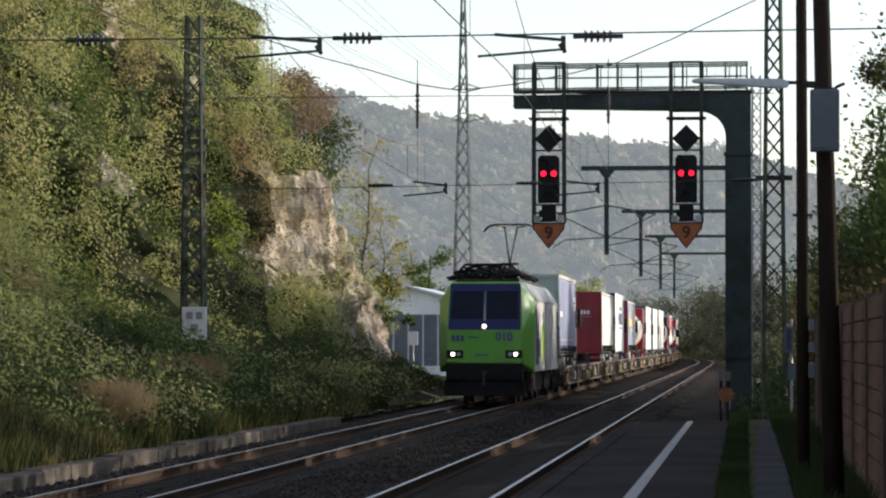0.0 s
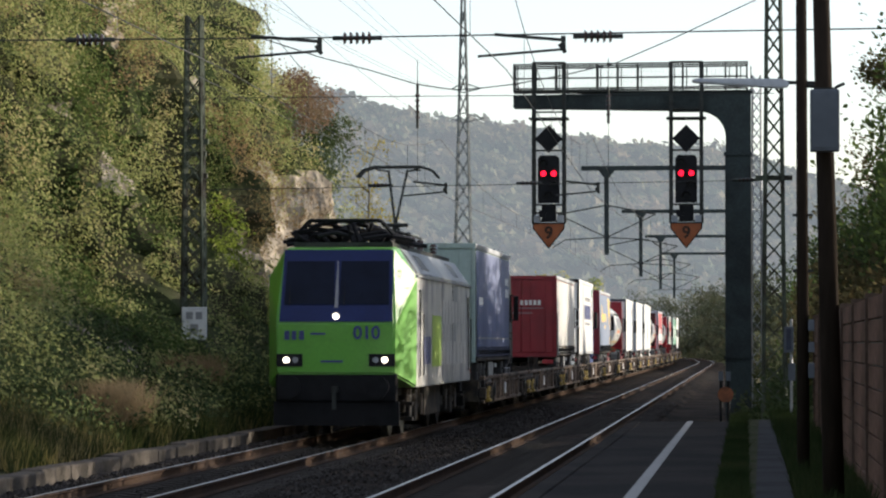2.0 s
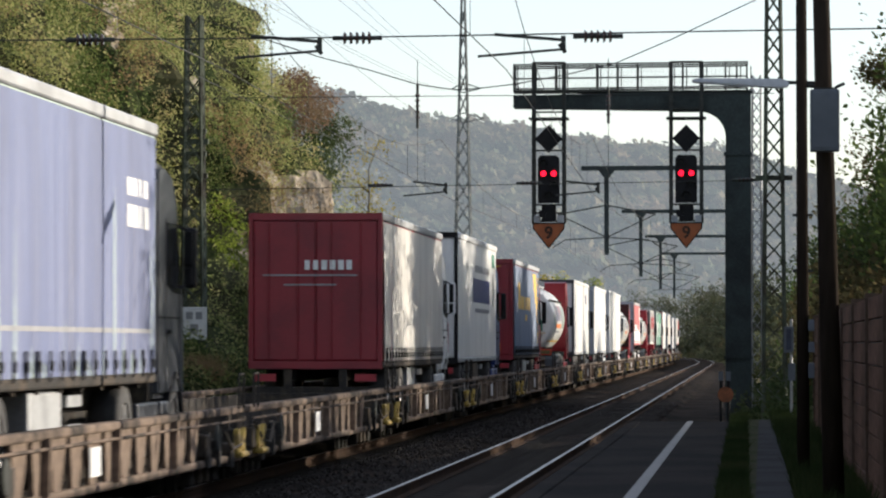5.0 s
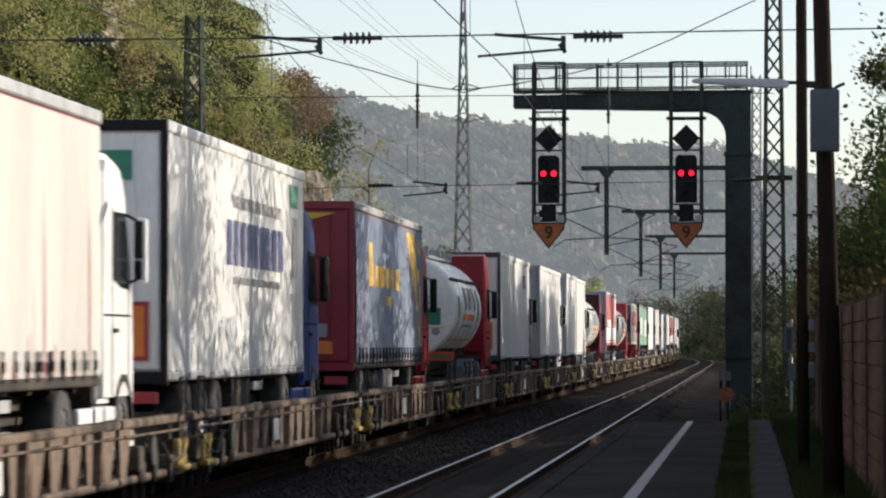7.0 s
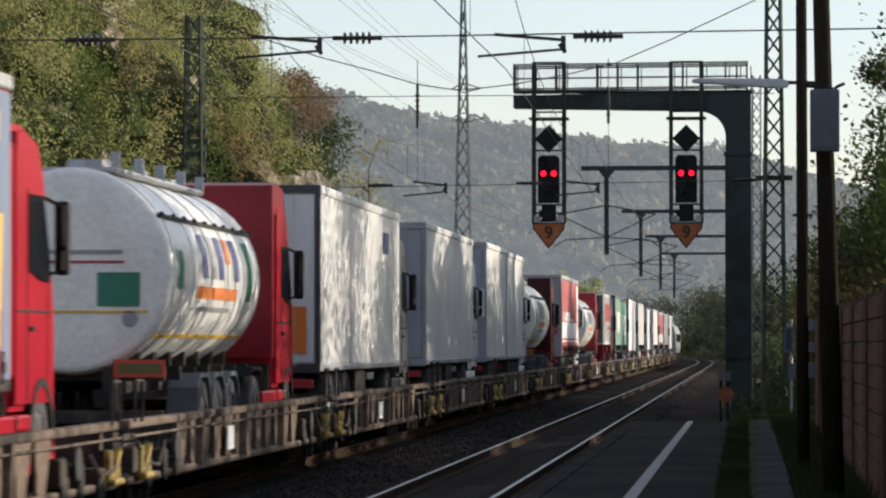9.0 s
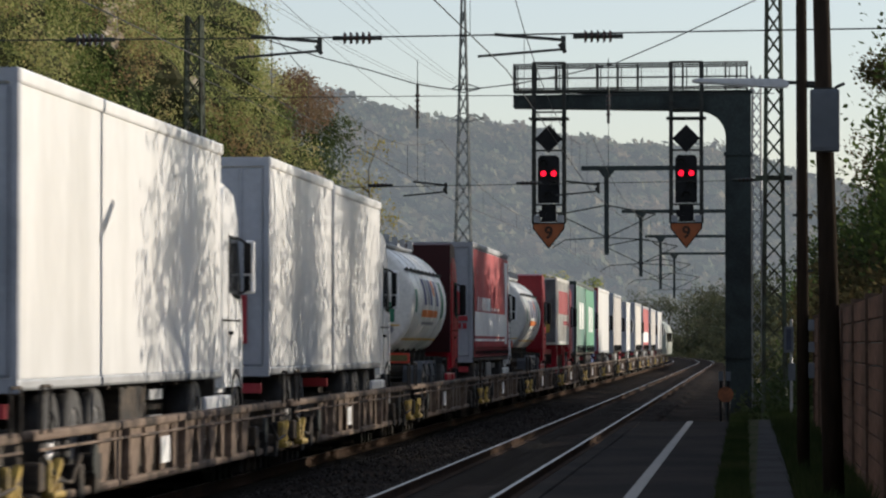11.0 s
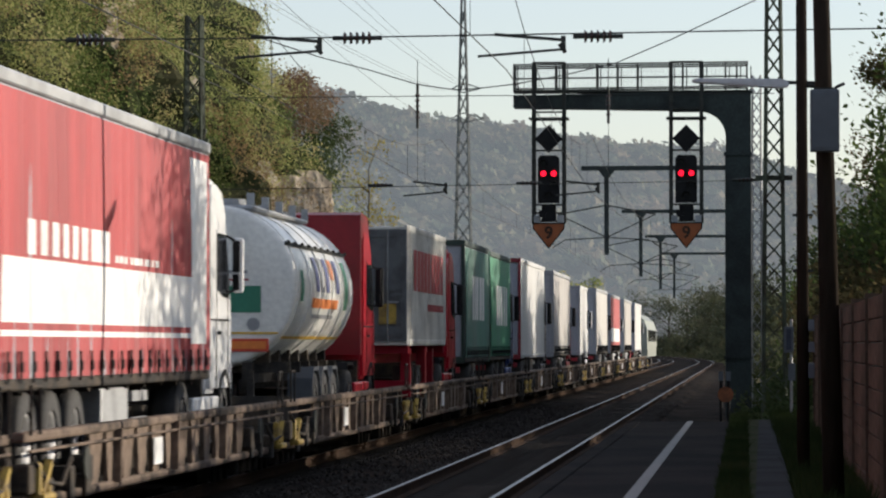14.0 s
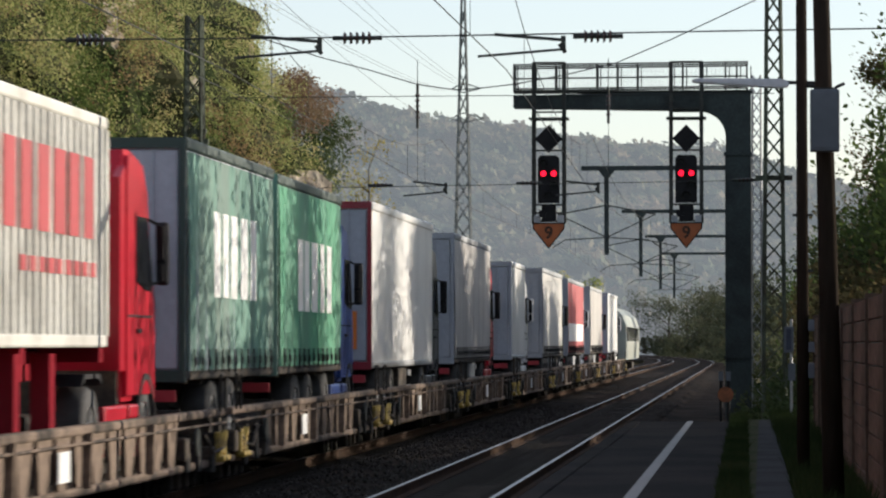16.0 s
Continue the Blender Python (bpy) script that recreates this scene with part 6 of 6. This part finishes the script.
thin = pole("lamp_post", "slim brown lamp post with a fluorescent lamp arm", 0.665, 43, 0.2, 9.0, 0.15, 0.11, WOOD_POLE, 0.02)
bm = bmesh.new()
bar(bm, (0.2, 0, 4.94), (-0.2, 0, 4.95), 0.045, None, 8)
bar(bm, (0.0, 0, 4.92), (0.26, 0, 4.9), 0.06, None, 8)
part("arm", bm, STEEL_DARK, thin)
bm = bmesh.new()
prism(bm, [(-1.3, 4.965), (-1.25, 5.0), (-0.25, 4.99), (-0.16, 4.96), (-0.16, 4.9), (-0.25, 4.88), (-1.25, 4.95)], "y", -0.09, 0.09)
bmesh.ops.bevel(bm, geom=[e for e in bm.edges], offset=0.012, segments=2, affect="EDGES")
part("lamp_housing", bm, PLASTIC_GREY, thin, "long grey lamp housing")
for z0_, z1_ in ((2.05, 2.18), (1.8, 1.92), (1.5, 1.68)):
    bm = bmesh.new()
    box(bm, 0.06, 0.13, -0.09, -0.02, z0_, z1_, 0.01)
    part("switch_box", bm, GREY_BOX, thin)
for z in (2.75, 3.4):
    bm = bmesh.new()
    bar(bm, (-0.12, 0, z), (0.12, 0, z), 0.03)
    part("clamp", bm, STEEL_DARK, thin)
q = thing("control_cabinet", "grey metal cabinet fixed to the wooden pole", "cabinet", at=pose(0.745, 34.75, 0))
bm = bmesh.new()
box(bm, -0.137, 0.137, -0.12, 0.12, 3.71, 4.29, 0.012)
body = part("housing", bm, GREY_BOX, q)
bm = bmesh.new()
box(bm, -0.115, 0.115, -0.128, -0.121, 3.74, 4.26, 0.003)
part("door", bm, GREY_BOX, body)
bm = bmesh.new()
box(bm, -0.1, 0.12, 0.05, 0.15, 4.29, 4.32)
bar(bm, (0.1, 0.1, 4.32), (0.19, 0.1, 4.36), 0.03)
part("bracket", bm, STEEL_DARK, q)
# station board on a post, far side of the platform
q = thing("small_sign", "small blue and white sign on a thin post", "sign", at=pose(0.87, 75, 0))
bm = bmesh.new()
bar(bm, (0.05, 0, 0.0), (0.05, 0, 2.4), 0.06, None, 8)
part("post", bm, GALV, q)
# white panel in the cabinet grey: its shade is put into the colour
bm = bmesh.new()
box(bm, -0.1, 0.1, -0.06, -0.04, 1.72, 2.25, 0.006)
pn = part("panel", bm, GREY_BOX, q)
bm = bmesh.new()
box(bm, -0.05, 0.05, -0.068, -0.061, 1.78, 2.2)
part("blue_field", bm, SIGN_BLUE, pn)
bm = bmesh.new()
box(bm, -0.02, 0.13, -0.06, -0.04, 1.15, 1.5, 0.006)
part("lower_panel", bm, GREY_BOX, q)
# post with an orange disc by the gantry
q = thing("marker_post", "short trackside post with an orange disc and white caps", "marker post", at=pose(-0.42, 80, 0))
for x in (-0.12, 0.04):
    bm = bmesh.new()
    bar(bm, (x, 0, -0.4), (x, 0, 1.3), 0.07, None, 8)
    p_ = part("post", bm, BLACK, q)
    bm = bmesh.new()
    box(bm, x - 0.05, x + 0.05, -0.06, -0.03, 1.1, 1.3)
    part("cap", bm, GREY_BOX, p_)
bm = bmesh.new()
bmesh.ops.create_cone(bm, cap_ends=True, segments=24, radius1=0.17, radius2=0.17, depth=0.04, matrix=pose(-0.02, -0.06, 0.8, 90))
part("disc", bm, SHADED_ORANGE, q)

# noise wall: posts and stacked panels
nw = tagged(new("wall_east"), "brown timber noise wall in steel posts", "noise wall", kind="structure")
WX, WTOP = 1.22, 2.37
PLANK = mesh_of("plank", box(bmesh.new(), 0, 0.1, -2.325, 2.325, 0, 0.212, 0.01), WALL_WOOD)
for k in range(13):
    y = 8.4 + 4.8 * k
    bm = bmesh.new()
    box(bm, WX - 0.025, WX + 0.12, y - 0.07, y + 0.07, 0.0, WTOP + 0.04)
    part("post", bm, WALL_POST, nw)
    if k < 12:
        for j in range(10):
            part("plank", PLANK, None, nw, at=pose(WX + rng.uniform(0, 0.008), y + 2.4, 0.12 + 0.225 * j))
bm = bmesh.new()
box(bm, WX + 0.03, WX + 0.08, 8.4, 66, 0.1, WTOP - 0.03)
part("backing", bm, STEEL_DARK, nw)


# ---------------------------------------------------------------- far hill, hall, trees
def hill():
    """A wooded ridge far behind: the crest falls from left to right."""
    crest = [(-600, 175), (-330, 150), (-162, 100.0), (-131, 95), (-113, 94), (-92, 89.5), (-74, 87.5), (-60, 86), (-39, 84), (-9, 80.5), (18, 74), (60, 64), (140, 50), (300, 40), (700, 30)]
    def crest_z(x):
        for (a, za), (b, zb) in zip(crest, crest[1:]):
            if a <= x <= b:
                return za + (zb - za) * (x - a) / (b - a)
        return 30
    xs = np.linspace(-600, 700, 131)
    fs = np.linspace(0, 1.25, 26)
    verts = []
    for f in fs:
        for x in xs:
            y = 620 + 880 * f
            xx = x * (0.35 + 0.65 * f) if f < 1 else x
            z = -1 + (crest_z(x) - 14.5) * (math.sin(min(f, 1.0) * math.pi / 2) ** 1.15) - (f > 1) * 60 * (f - 1)
            z += wiggle((xx, y, 0), 0.012, 7.0, 8) * smooth(0.1, 0.5, f) * (1 - smooth(0.85, 1.0, f))
            verts.append((xx, y, z))
    w = len(xs)
    idx = np.arange(len(fs) * w).reshape(len(fs), w)
    faces = np.stack([idx[:-1, :-1], idx[:-1, 1:], idx[1:, 1:], idx[1:, :-1]], -1).reshape(-1, 4)
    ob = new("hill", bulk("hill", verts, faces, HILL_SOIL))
    tagged(ob, "hazy wooded ridge in the distance", "hill", kind="structure")
    rng = np.random.default_rng(21)
    v = np.array(verts).reshape(len(fs), w, 3)
    pts = []
    for _ in range(4600):
        i, j = rng.uniform(0, 20.5), rng.uniform(40, 75)
        a, b = int(i), int(j)
        p = v[a, b] + (v[a + 1, b] - v[a, b]) * (i - a) + (v[a, b + 1] - v[a, b]) * (j - b)
        r = rng.uniform(2.6, 5.6)
        n = 30
        d = rng.normal(size=(n, 3))
        d /= np.linalg.norm(d, axis=1)[:, None]
        d[:, 2] = np.abs(d[:, 2]) * 1.1 - 0.25
        pts.append(p + d * r * rng.uniform(0.6, 1, (n, 1)) + np.array((0, 0, r * 0.8)))
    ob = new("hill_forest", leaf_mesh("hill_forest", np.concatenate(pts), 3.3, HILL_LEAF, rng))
    tagged(ob, "distant hazy mixed autumn forest covering the ridge", "forest", kind="stuff")


HILL_SOIL = surface("hazed_wooded_slope", (0.10, 0.115, 0.085), 0.95, vary=0.35, scale=0.02, fine=0.2, bump=0.4, second=(0.13, 0.125, 0.09))
HILL_LEAF = leafy("hazed_far_forest", [(0.05, 0.068, 0.045), (0.08, 0.096, 0.06), (0.135, 0.125, 0.08), (0.17, 0.135, 0.09)], 0.2, 0.06, 0.15)
# distance haze is put into the ridge's materials as a faint bluish glow
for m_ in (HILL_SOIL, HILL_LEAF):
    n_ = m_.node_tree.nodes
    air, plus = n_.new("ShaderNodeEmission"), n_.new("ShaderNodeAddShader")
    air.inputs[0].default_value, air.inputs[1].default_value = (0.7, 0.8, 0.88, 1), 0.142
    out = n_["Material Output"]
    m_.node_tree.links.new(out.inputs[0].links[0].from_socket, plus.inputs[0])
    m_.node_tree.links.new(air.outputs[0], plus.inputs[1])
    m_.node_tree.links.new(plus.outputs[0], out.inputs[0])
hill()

# white hall beyond the cliff
q = thing("white_hall", "low white hall with a shallow gable roof", "building", at=pose(-27.6, 300, -0.8))
bm = bmesh.new()
prism(bm, [(-7.5, 0), (7.5, 0), (7.5, 5.3), (0, 7.3), (-7.5, 5.3)], "y", 0, 26)
part("wall", bm, PLASTER, q)
for s in (-1, 1):
    bm = bmesh.new()
    prism(bm, [(0, 7.32), (0, 7.5), (s * 8.0, 5.35), (s * 8.0, 5.17)], "y", -0.6, 26.5)
    part("roof", bm, ROOF_SHEET, q)
bm = bmesh.new()
box(bm, -7.3, 7.3, -0.08, -0.004, 0.9, 5.1, 0.02)
wd = part("window_band", bm, GREY_BOX, q, "wide grey glazed front")
for k in range(1, 12):
    bm = bmesh.new()
    box(bm, -7.3 + 1.22 * k - 0.05, -7.3 + 1.22 * k + 0.05, -0.12, -0.082, 0.9, 5.1)
    part("frame", bm, ROOF_SHEET, wd)
q = thing("white_board", "small white board on a post beside the line", "sign", at=pose(-13.6, 150, 0))
bm = bmesh.new()
box(bm, -0.22, 0.22, -0.02, 0.02, 1.85, 2.4, 0.01)
part("panel", bm, SIGN_WHITE, q)
bm = bmesh.new()
bar(bm, (0, 0.05, -0.7), (0, 0.05, 2.3), 0.07, None, 8)
part("post", bm, GALV, q)


def tree(x, y, z0, height, spread, leaves, material, seed, label, size=0.2, crown_from=0.25, limbs=16, group="", name="tree", lean=0.0, puff=(0.16, 0.34), stem=1.0):
    rng = np.random.default_rng(seed)
    t = thing(name, label, "tree", group, at=pose(x, y, z0))
    bm = bmesh.new()
    r0 = (0.02 * height + 0.04) * stem
    n = 8
    pts = [Vector((rng.normal() * 0.015 * height * k / n + lean * (k / n) ** 2, rng.normal() * 0.015 * height * k / n, height * 0.88 * k / n)) for k in range(n + 1)]
    for k in range(n):
        bar(bm, pts[k], pts[k + 1], 2 * r0 * (1 - 0.85 * k / n), 2 * r0 * (1 - 0.85 * (k + 1) / n), 8)
    tips = []
    for k in range(limbs):
        f = rng.uniform(crown_from, 0.95)
        a = rng.uniform(0, 2 * math.pi)
        base = pts[0].lerp(pts[-1], f) if f < 0.02 else pts[min(int(f * n), n - 1)].lerp(pts[min(int(f * n), n - 1) + 1], f * n - int(f * n))
        reach = spread * rng.uniform(0.45, 1.0) * (1.1 - 0.75 * max(0, f - 0.35))
        mid = base + Vector((math.cos(a) * reach * 0.5, math.sin(a) * reach * 0.5, reach * 0.35))
        tip = base + Vector((math.cos(a) * reach, math.sin(a) * reach, reach * rng.uniform(0.3, 0.8)))
        w = r0 * (1.1 - f)
        bar(bm, base, mid, w, w * 0.6, 5)
        bar(bm, mid, tip, w * 0.6, w * 0.15, 5)
        tips += [mid, tip, mid.lerp(tip, 0.5)]
        for _ in range(2):
            tw = mid.lerp(tip, rng.uniform(0.2, 0.9))
            end = tw + Vector(rng.normal(size=3) * reach * 0.28)
            bar(bm, tw, end, w * 0.25, w * 0.08, 4)
            tips.append(end)
    part("trunk", bm, BARK, t)
    per = max(8, leaves // max(1, len(tips)))
    pts_ = np.concatenate([clump(rng, tuple(p), spread * rng.uniform(*puff), per, 0.75) for p in tips])
    me = leaf_mesh("crown", pts_, size, material, rng)
    part("crown", me, None, t)
    return t


# trees to the right of the line; their shade falls on the tracks
ROW = [(5.6, 52, 13.0, 2.5, LEAF_DARK), (6.2, 58, 14.0, 2.8, LEAF_GREEN), (5.4, 64, 13.2, 2.6, LEAF_GREEN), (6.2, 71, 14.2, 2.9, LEAF_DARK), (5.4, 78, 13.4, 2.7, LEAF_GREEN), (6.2, 86, 14.0, 2.9, LEAF_GREEN),
       (5.6, 94, 13.2, 2.7, LEAF_DARK), (6.2, 102, 14.0, 3.0, LEAF_GREEN), (5.8, 111, 13.0, 2.7, LEAF_GREEN), (6.2, 120, 13.4, 3.0, LEAF_DARK), (6.0, 130, 13.4, 3.2, LEAF_DARK), (7.0, 140, 12.6, 3.2, LEAF_AUTUMN),
       (6.0, 150, 11.4, 3.0, LEAF_GREEN), (6.2, 163, 10.6, 3.0, LEAF_DARK), (5.8, 178, 10.0, 3.0, LEAF_GREEN), (5.6, 195, 9.6, 3.0, LEAF_DARK), (5.2, 212, 9.0, 2.8, LEAF_GREEN), (5.2, 230, 9.0, 2.8, LEAF_DARK)]
for k, (x, y, h, sp, mt) in enumerate(ROW):
    tree(x, y, -0.4, h * (0.82 if y < 84 else 0.76 if y < 115 else 0.62 if y < 125 else 0.5 if y < 185 else 1), sp, 8000 if y < 62 else 12500 if y < 84 else 13000 if y < 145 else 8000, mt, 100 + k, "autumn broadleaf tree behind the noise wall", 0.145 if y < 84 else 0.2, 0.12, 24, "trees beside the line", puff=(0.45, 0.75) if y < 84 else (0.3, 0.55))
# unseen trees added beside and behind the camera to cut the sky fill
for k, (x, y, h, sp) in enumerate(((6.5, 8, 12, 3.6), (6.2, 17, 12, 3.6), (6.8, 26, 11, 3.4), (5.0, -6, 12, 4.0), (-1.5, -16, 12, 4.2), (-9, -18, 12, 4.4), (-17, -14, 12, 4.2), (-23, -4, 11, 4.0))):
    tree(x, y, -0.6, h, sp, 2600, LEAF_DARK, 300 + k, "dense broadleaf tree added out of view to cut sky light", 0.48, 0.08, 22, "trees round the station")
tree(6.2, 152, -0.4, 15.8, 2.9, 12000, LEAF_HEDGE, 140, "tall olive-brown tree rising behind the noise wall", 0.19, 0.2, 28, "trees beside the line", puff=(0.22, 0.4))
# unseen second row, added to deepen the shade on the passing train
for k, (x, y, h) in enumerate(((9.8, 92, 8.2), (10.4, 100, 8.6), (9.6, 108, 8.4), (10.2, 116, 8.8), (9.6, 124, 8.4), (10.2, 132, 8.6), (9.8, 140, 8.2))):
    tree(x, y, -0.5, h, 3.4, 6000, LEAF_DARK, 330 + k, "low dense broadleaf tree added out of view to shade the train", 0.32, 0.06, 24, "trees beside the line", puff=(0.35, 0.6))
# by the hall and beyond
tree(-29.7, 345, -0.8, 12.6, 3.3, 5000, LEAF_GREEN, 31, "round green tree near the white hall", 0.3, 0.12, 22)
tree(-17.3, 170, -0.6, 6.6, 1.3, 5000, LEAF_GREEN, 32, "dark green small tree beside the cliff", 0.26, 0.1, 16)
for k, (x, y, h, sp, mt) in enumerate(((-19.0, 330, 9.0, 3.5, LEAF_GOLD), (-16.0, 350, 8.8, 3.6, LEAF_CLIFF), (-22.5, 345, 8.6, 3.4, LEAF_GOLD), (-26, 370, 8.4, 3.2, LEAF_CLIFF), (-29, 390, 9.2, 3.4, LEAF_GREEN))):
    tree(x, y, -0.8, h, sp, 3200, mt, 50 + k, "yellowing tree behind the train", 0.32, 0.1, 18, "trees behind the line")
for k, (y, off, h, sp) in enumerate(((300, 3.2, 6.5, 2.4), (322, 4.6, 9.0, 3.0), (345, 3.2, 8.0, 2.8), (370, 3.8, 9.5, 3.2), (395, 3.0, 8.5, 3.0), (420, 3.4, 10.5, 3.4), (446, 3.0, 9.5, 3.4), (470, 3.2, 11.0, 3.6),
                                     (496, 3.0, 10.0, 3.6), (522, 3.2, 11.0, 3.8), (548, 3.0, 10.5, 3.8), (575, 3.2, 11.5, 4.0), (604, 2.6, 11.0, 4.2), (634, 1.0, 12.0, 4.4), (640, -6.0, 11.0, 4.4), (645, -13.0, 10.0, 4.2))):
    tree(XR + 1.6 + off - shift(y), y, -0.8, h, sp, 3000, LEAF_HAZED, 70 + k, "trackside tree at the bend of the line, greyed for haze", 0.36, 0.04, 20, "trees at the bend", puff=(0.3, 0.5))
rng = np.random.default_rng(57)
BEND_SPOTS = [(XR + 2.9 + rng.uniform(0, 3.5) - shift(y), y, rng.uniform(-0.2, 2.6), rng.uniform(1.1, 2.0)) for y in np.arange(285, 640, 3.2)]
# bare shrub and golden birch at the end of the cliff
tree(-16.6, 158, 0.5, 11.6, 1.6, 2200, LEAF_GOLD, 91, "slender birch with sparse golden leaves", 0.12, 0.3, 26, lean=0.6, stem=0.35, puff=(0.25, 0.5))
tree(-15.8, 160, 0.5, 8.0, 1.7, 60, LEAF_GOLD, 92, "leafless young tree beside the cliff end", 0.14, 0.3, 34, stem=0.4)


def bushes(name, label, spots, material, size, density=1.0, category="bushes"):
    rng = np.random.default_rng(len(spots) + 5)
    pts = [clump(rng, (x, y, z), r, int(260 * r * r * density) + 60, 0.85) for x, y, z, r in spots]
    foliage(name, label, np.concatenate(pts), size, material, category)


bushes("bend_thicket", "dense thicket beside the line at the bend, greyed for haze", BEND_SPOTS, LEAF_HAZED, 0.42, 0.35)
rng = np.random.default_rng(41)
bushes("brambles", "dark bramble bushes at the foot of the cliff", [(rng.uniform(-13.5, -11.0), y, rng.uniform(0.0, 0.7), rng.uniform(0.4, 0.8)) for y in np.arange(84, 118, 0.5)], LEAF_DARK, 0.075, 2.6)
bushes("lineside_bushes", "green bushes beside the gantry and mast", [(rng.uniform(0.2, 2.0), y, rng.uniform(-0.2, 0.9), rng.uniform(0.35, 0.8)) for y in np.arange(80, 150, 1.6)], LEAF_DARK, 0.14)
bushes("hedge", "brownish autumn hedge behind the noise wall", [(rng.uniform(2.4, 4.2), y, rng.uniform(0.3, 3.9) if y > 72 else rng.uniform(0.5, 1.5 if y < 62 else 2.7), rng.uniform(0.6, 1.0)) for y in np.arange(56, 200, 0.75)], LEAF_HEDGE, 0.18)
bushes("slope_bushes", "tangled dark bushes on the slope", [(rng.uniform(-13.4, -11.8), y, rng.uniform(0.3, 0.8), rng.uniform(0.3, 0.6)) for y in np.arange(56, 92, 0.36)], LEAF_CLIFF, 0.07, 2.6)


rng = np.random.default_rng(43)
bushes("overhanging_shrubs", "brown and reddish autumn shrubs on the cliff edge", [(-15.0 + rng.uniform(-1.2, 0.7), 124 + rng.uniform(-3, 3), rng.uniform(9.2, 10.9), rng.uniform(0.4, 0.75)) for _ in range(34)], LEAF_RUST, 0.1, 2.0)
bushes("cliff_edge_bush", "dark green bush hanging over the rock face", [(-14.5 + rng.uniform(-1.1, 0.6), 125 + rng.uniform(-3, 3), rng.uniform(7.2, 9.5), rng.uniform(0.5, 0.9)) for _ in range(30)], LEAF_DARK, 0.11, 2.0)
bushes("bright_creeper", "bright yellow-green creeper beside the lattice mast", [(-14.6 + rng.uniform(-0.3, 0.4), 103 + rng.uniform(-1.2, 1.2), rng.uniform(3.4, 5.8), rng.uniform(0.25, 0.5)) for _ in range(18)], LEAF_LIME, 0.09, 2.0)


def grass(name, label, x0, x1, y0, y1, height, count, z, seed, material=None, rise=0.0):
    rng = np.random.default_rng(seed)
    x, y = rng.uniform(x0, x1, count), rng.uniform(y0, y1, count)
    h = height * rng.uniform(0.4, 1.2, count)
    a = rng.uniform(0, math.pi, count)
    lean = rng.normal(size=(count, 2)) * 0.3
    w = 0.012
    base = np.stack([x, y, z + rise * (x1 - x)], 1)
    dx = np.stack([np.cos(a) * w, np.sin(a) * w, np.zeros(count)], 1)
    tip = base + np.stack([lean[:, 0] * h, lean[:, 1] * h, h], 1)
    v = np.stack([base - dx, base + dx, tip], 1).reshape(-1, 3)
    tagged(new(name, bulk(name, v, np.arange(3 * count).reshape(-1, 3), material or GRASS)), label, "grass", kind="stuff")


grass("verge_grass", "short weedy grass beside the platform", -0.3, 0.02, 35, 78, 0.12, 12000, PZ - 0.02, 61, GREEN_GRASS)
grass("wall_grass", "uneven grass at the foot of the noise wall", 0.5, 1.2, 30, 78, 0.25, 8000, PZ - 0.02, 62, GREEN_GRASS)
grass("kerb_grass", "dry grass along the low stone kerb", -12.2, -10.1, 50, 98, 0.36, 15000, 0.1, 63, None, 0.42)
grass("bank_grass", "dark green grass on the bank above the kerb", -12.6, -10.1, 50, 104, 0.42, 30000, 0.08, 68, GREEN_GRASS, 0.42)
grass("dry_tuft", "tan dry grass tuft above the kerb", -11.3, -10.6, 60.5, 64.5, 0.85, 5200, 0.35, 65, DRY_GRASS)
grass("dry_tuft", "tan dry grass tuft beside the brambles", -12.5, -11.7, 77, 81.5, 0.85, 5000, 0.75, 66, DRY_GRASS)
grass("dry_tuft", "pale dry grass on the slope", -12.6, -11.5, 96, 104, 0.7, 2600, 0.7, 67, DRY_GRASS)
bushes("meadow_edge_bushes", "dark bushes where the bank runs out into the meadow", [(rng.uniform(-15.0, -11.6), y, rng.uniform(-0.3, 0.3), rng.uniform(0.4, 0.8)) for y in np.arange(116, 150, 0.7)], LEAF_DARK, 0.1, 1.8)
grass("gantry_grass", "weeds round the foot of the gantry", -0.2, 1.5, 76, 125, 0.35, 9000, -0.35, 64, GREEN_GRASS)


# sleepers of both tracks, on one mesh
bm = bmesh.new()
prism(bm, [(-1.3, -0.3), (1.3, -0.3), (1.3, -0.17), (0.45, -0.165), (0.2, -0.19), (-0.2, -0.19), (-0.45, -0.165), (-1.3, -0.17)], "y", -0.13, 0.13)
SLEEPER_MESH = mesh_of("sleeper", bm, SLEEPER)
for tr, xc in ((track_far, XT), (track_near, XR)):
    for k in range(150):
        part("sleeper", SLEEPER_MESH, None, tr, at=pose(xc, 36 + 0.63 * k, 0))


# ---------------------------------------------------------------- motion of the train
RUN = [(0, 3.6), (0.5, 13.4), (1, 23.8), (1.5, 34.4), (2, 44.9), (2.5, 54.9), (3, 65.5), (3.5, 76.3), (4, 86.9), (4.5, 97.7), (5, 108.5), (5.5, 119.4), (6, 130.4), (6.5, 141.4),
       (7, 152.3), (7.5, 163.2), (8, 174.1), (8.5, 184.8), (9, 195.7), (9.5, 206.7), (10, 217.8), (10.5, 228.8), (11, 239.8), (11.5, 250.7), (12, 261.4), (12.5, 272.0),
       (13, 283.2), (13.3, 289.6), (13.4, 291.7), (13.5, 292.9), (13.6, 293.9), (13.7, 294.8), (13.8, 295.9), (13.9, 297.1), (14, 298.5), (14.5, 309.9), (15, 321.0), (15.5, 331.8), (16, 343.0)]


def motions():
    for ob, c in TRAIN:
        walk(ob, [(t, on_line(XT, (c - s) * 1.005)) for t, s in RUN])


motions()
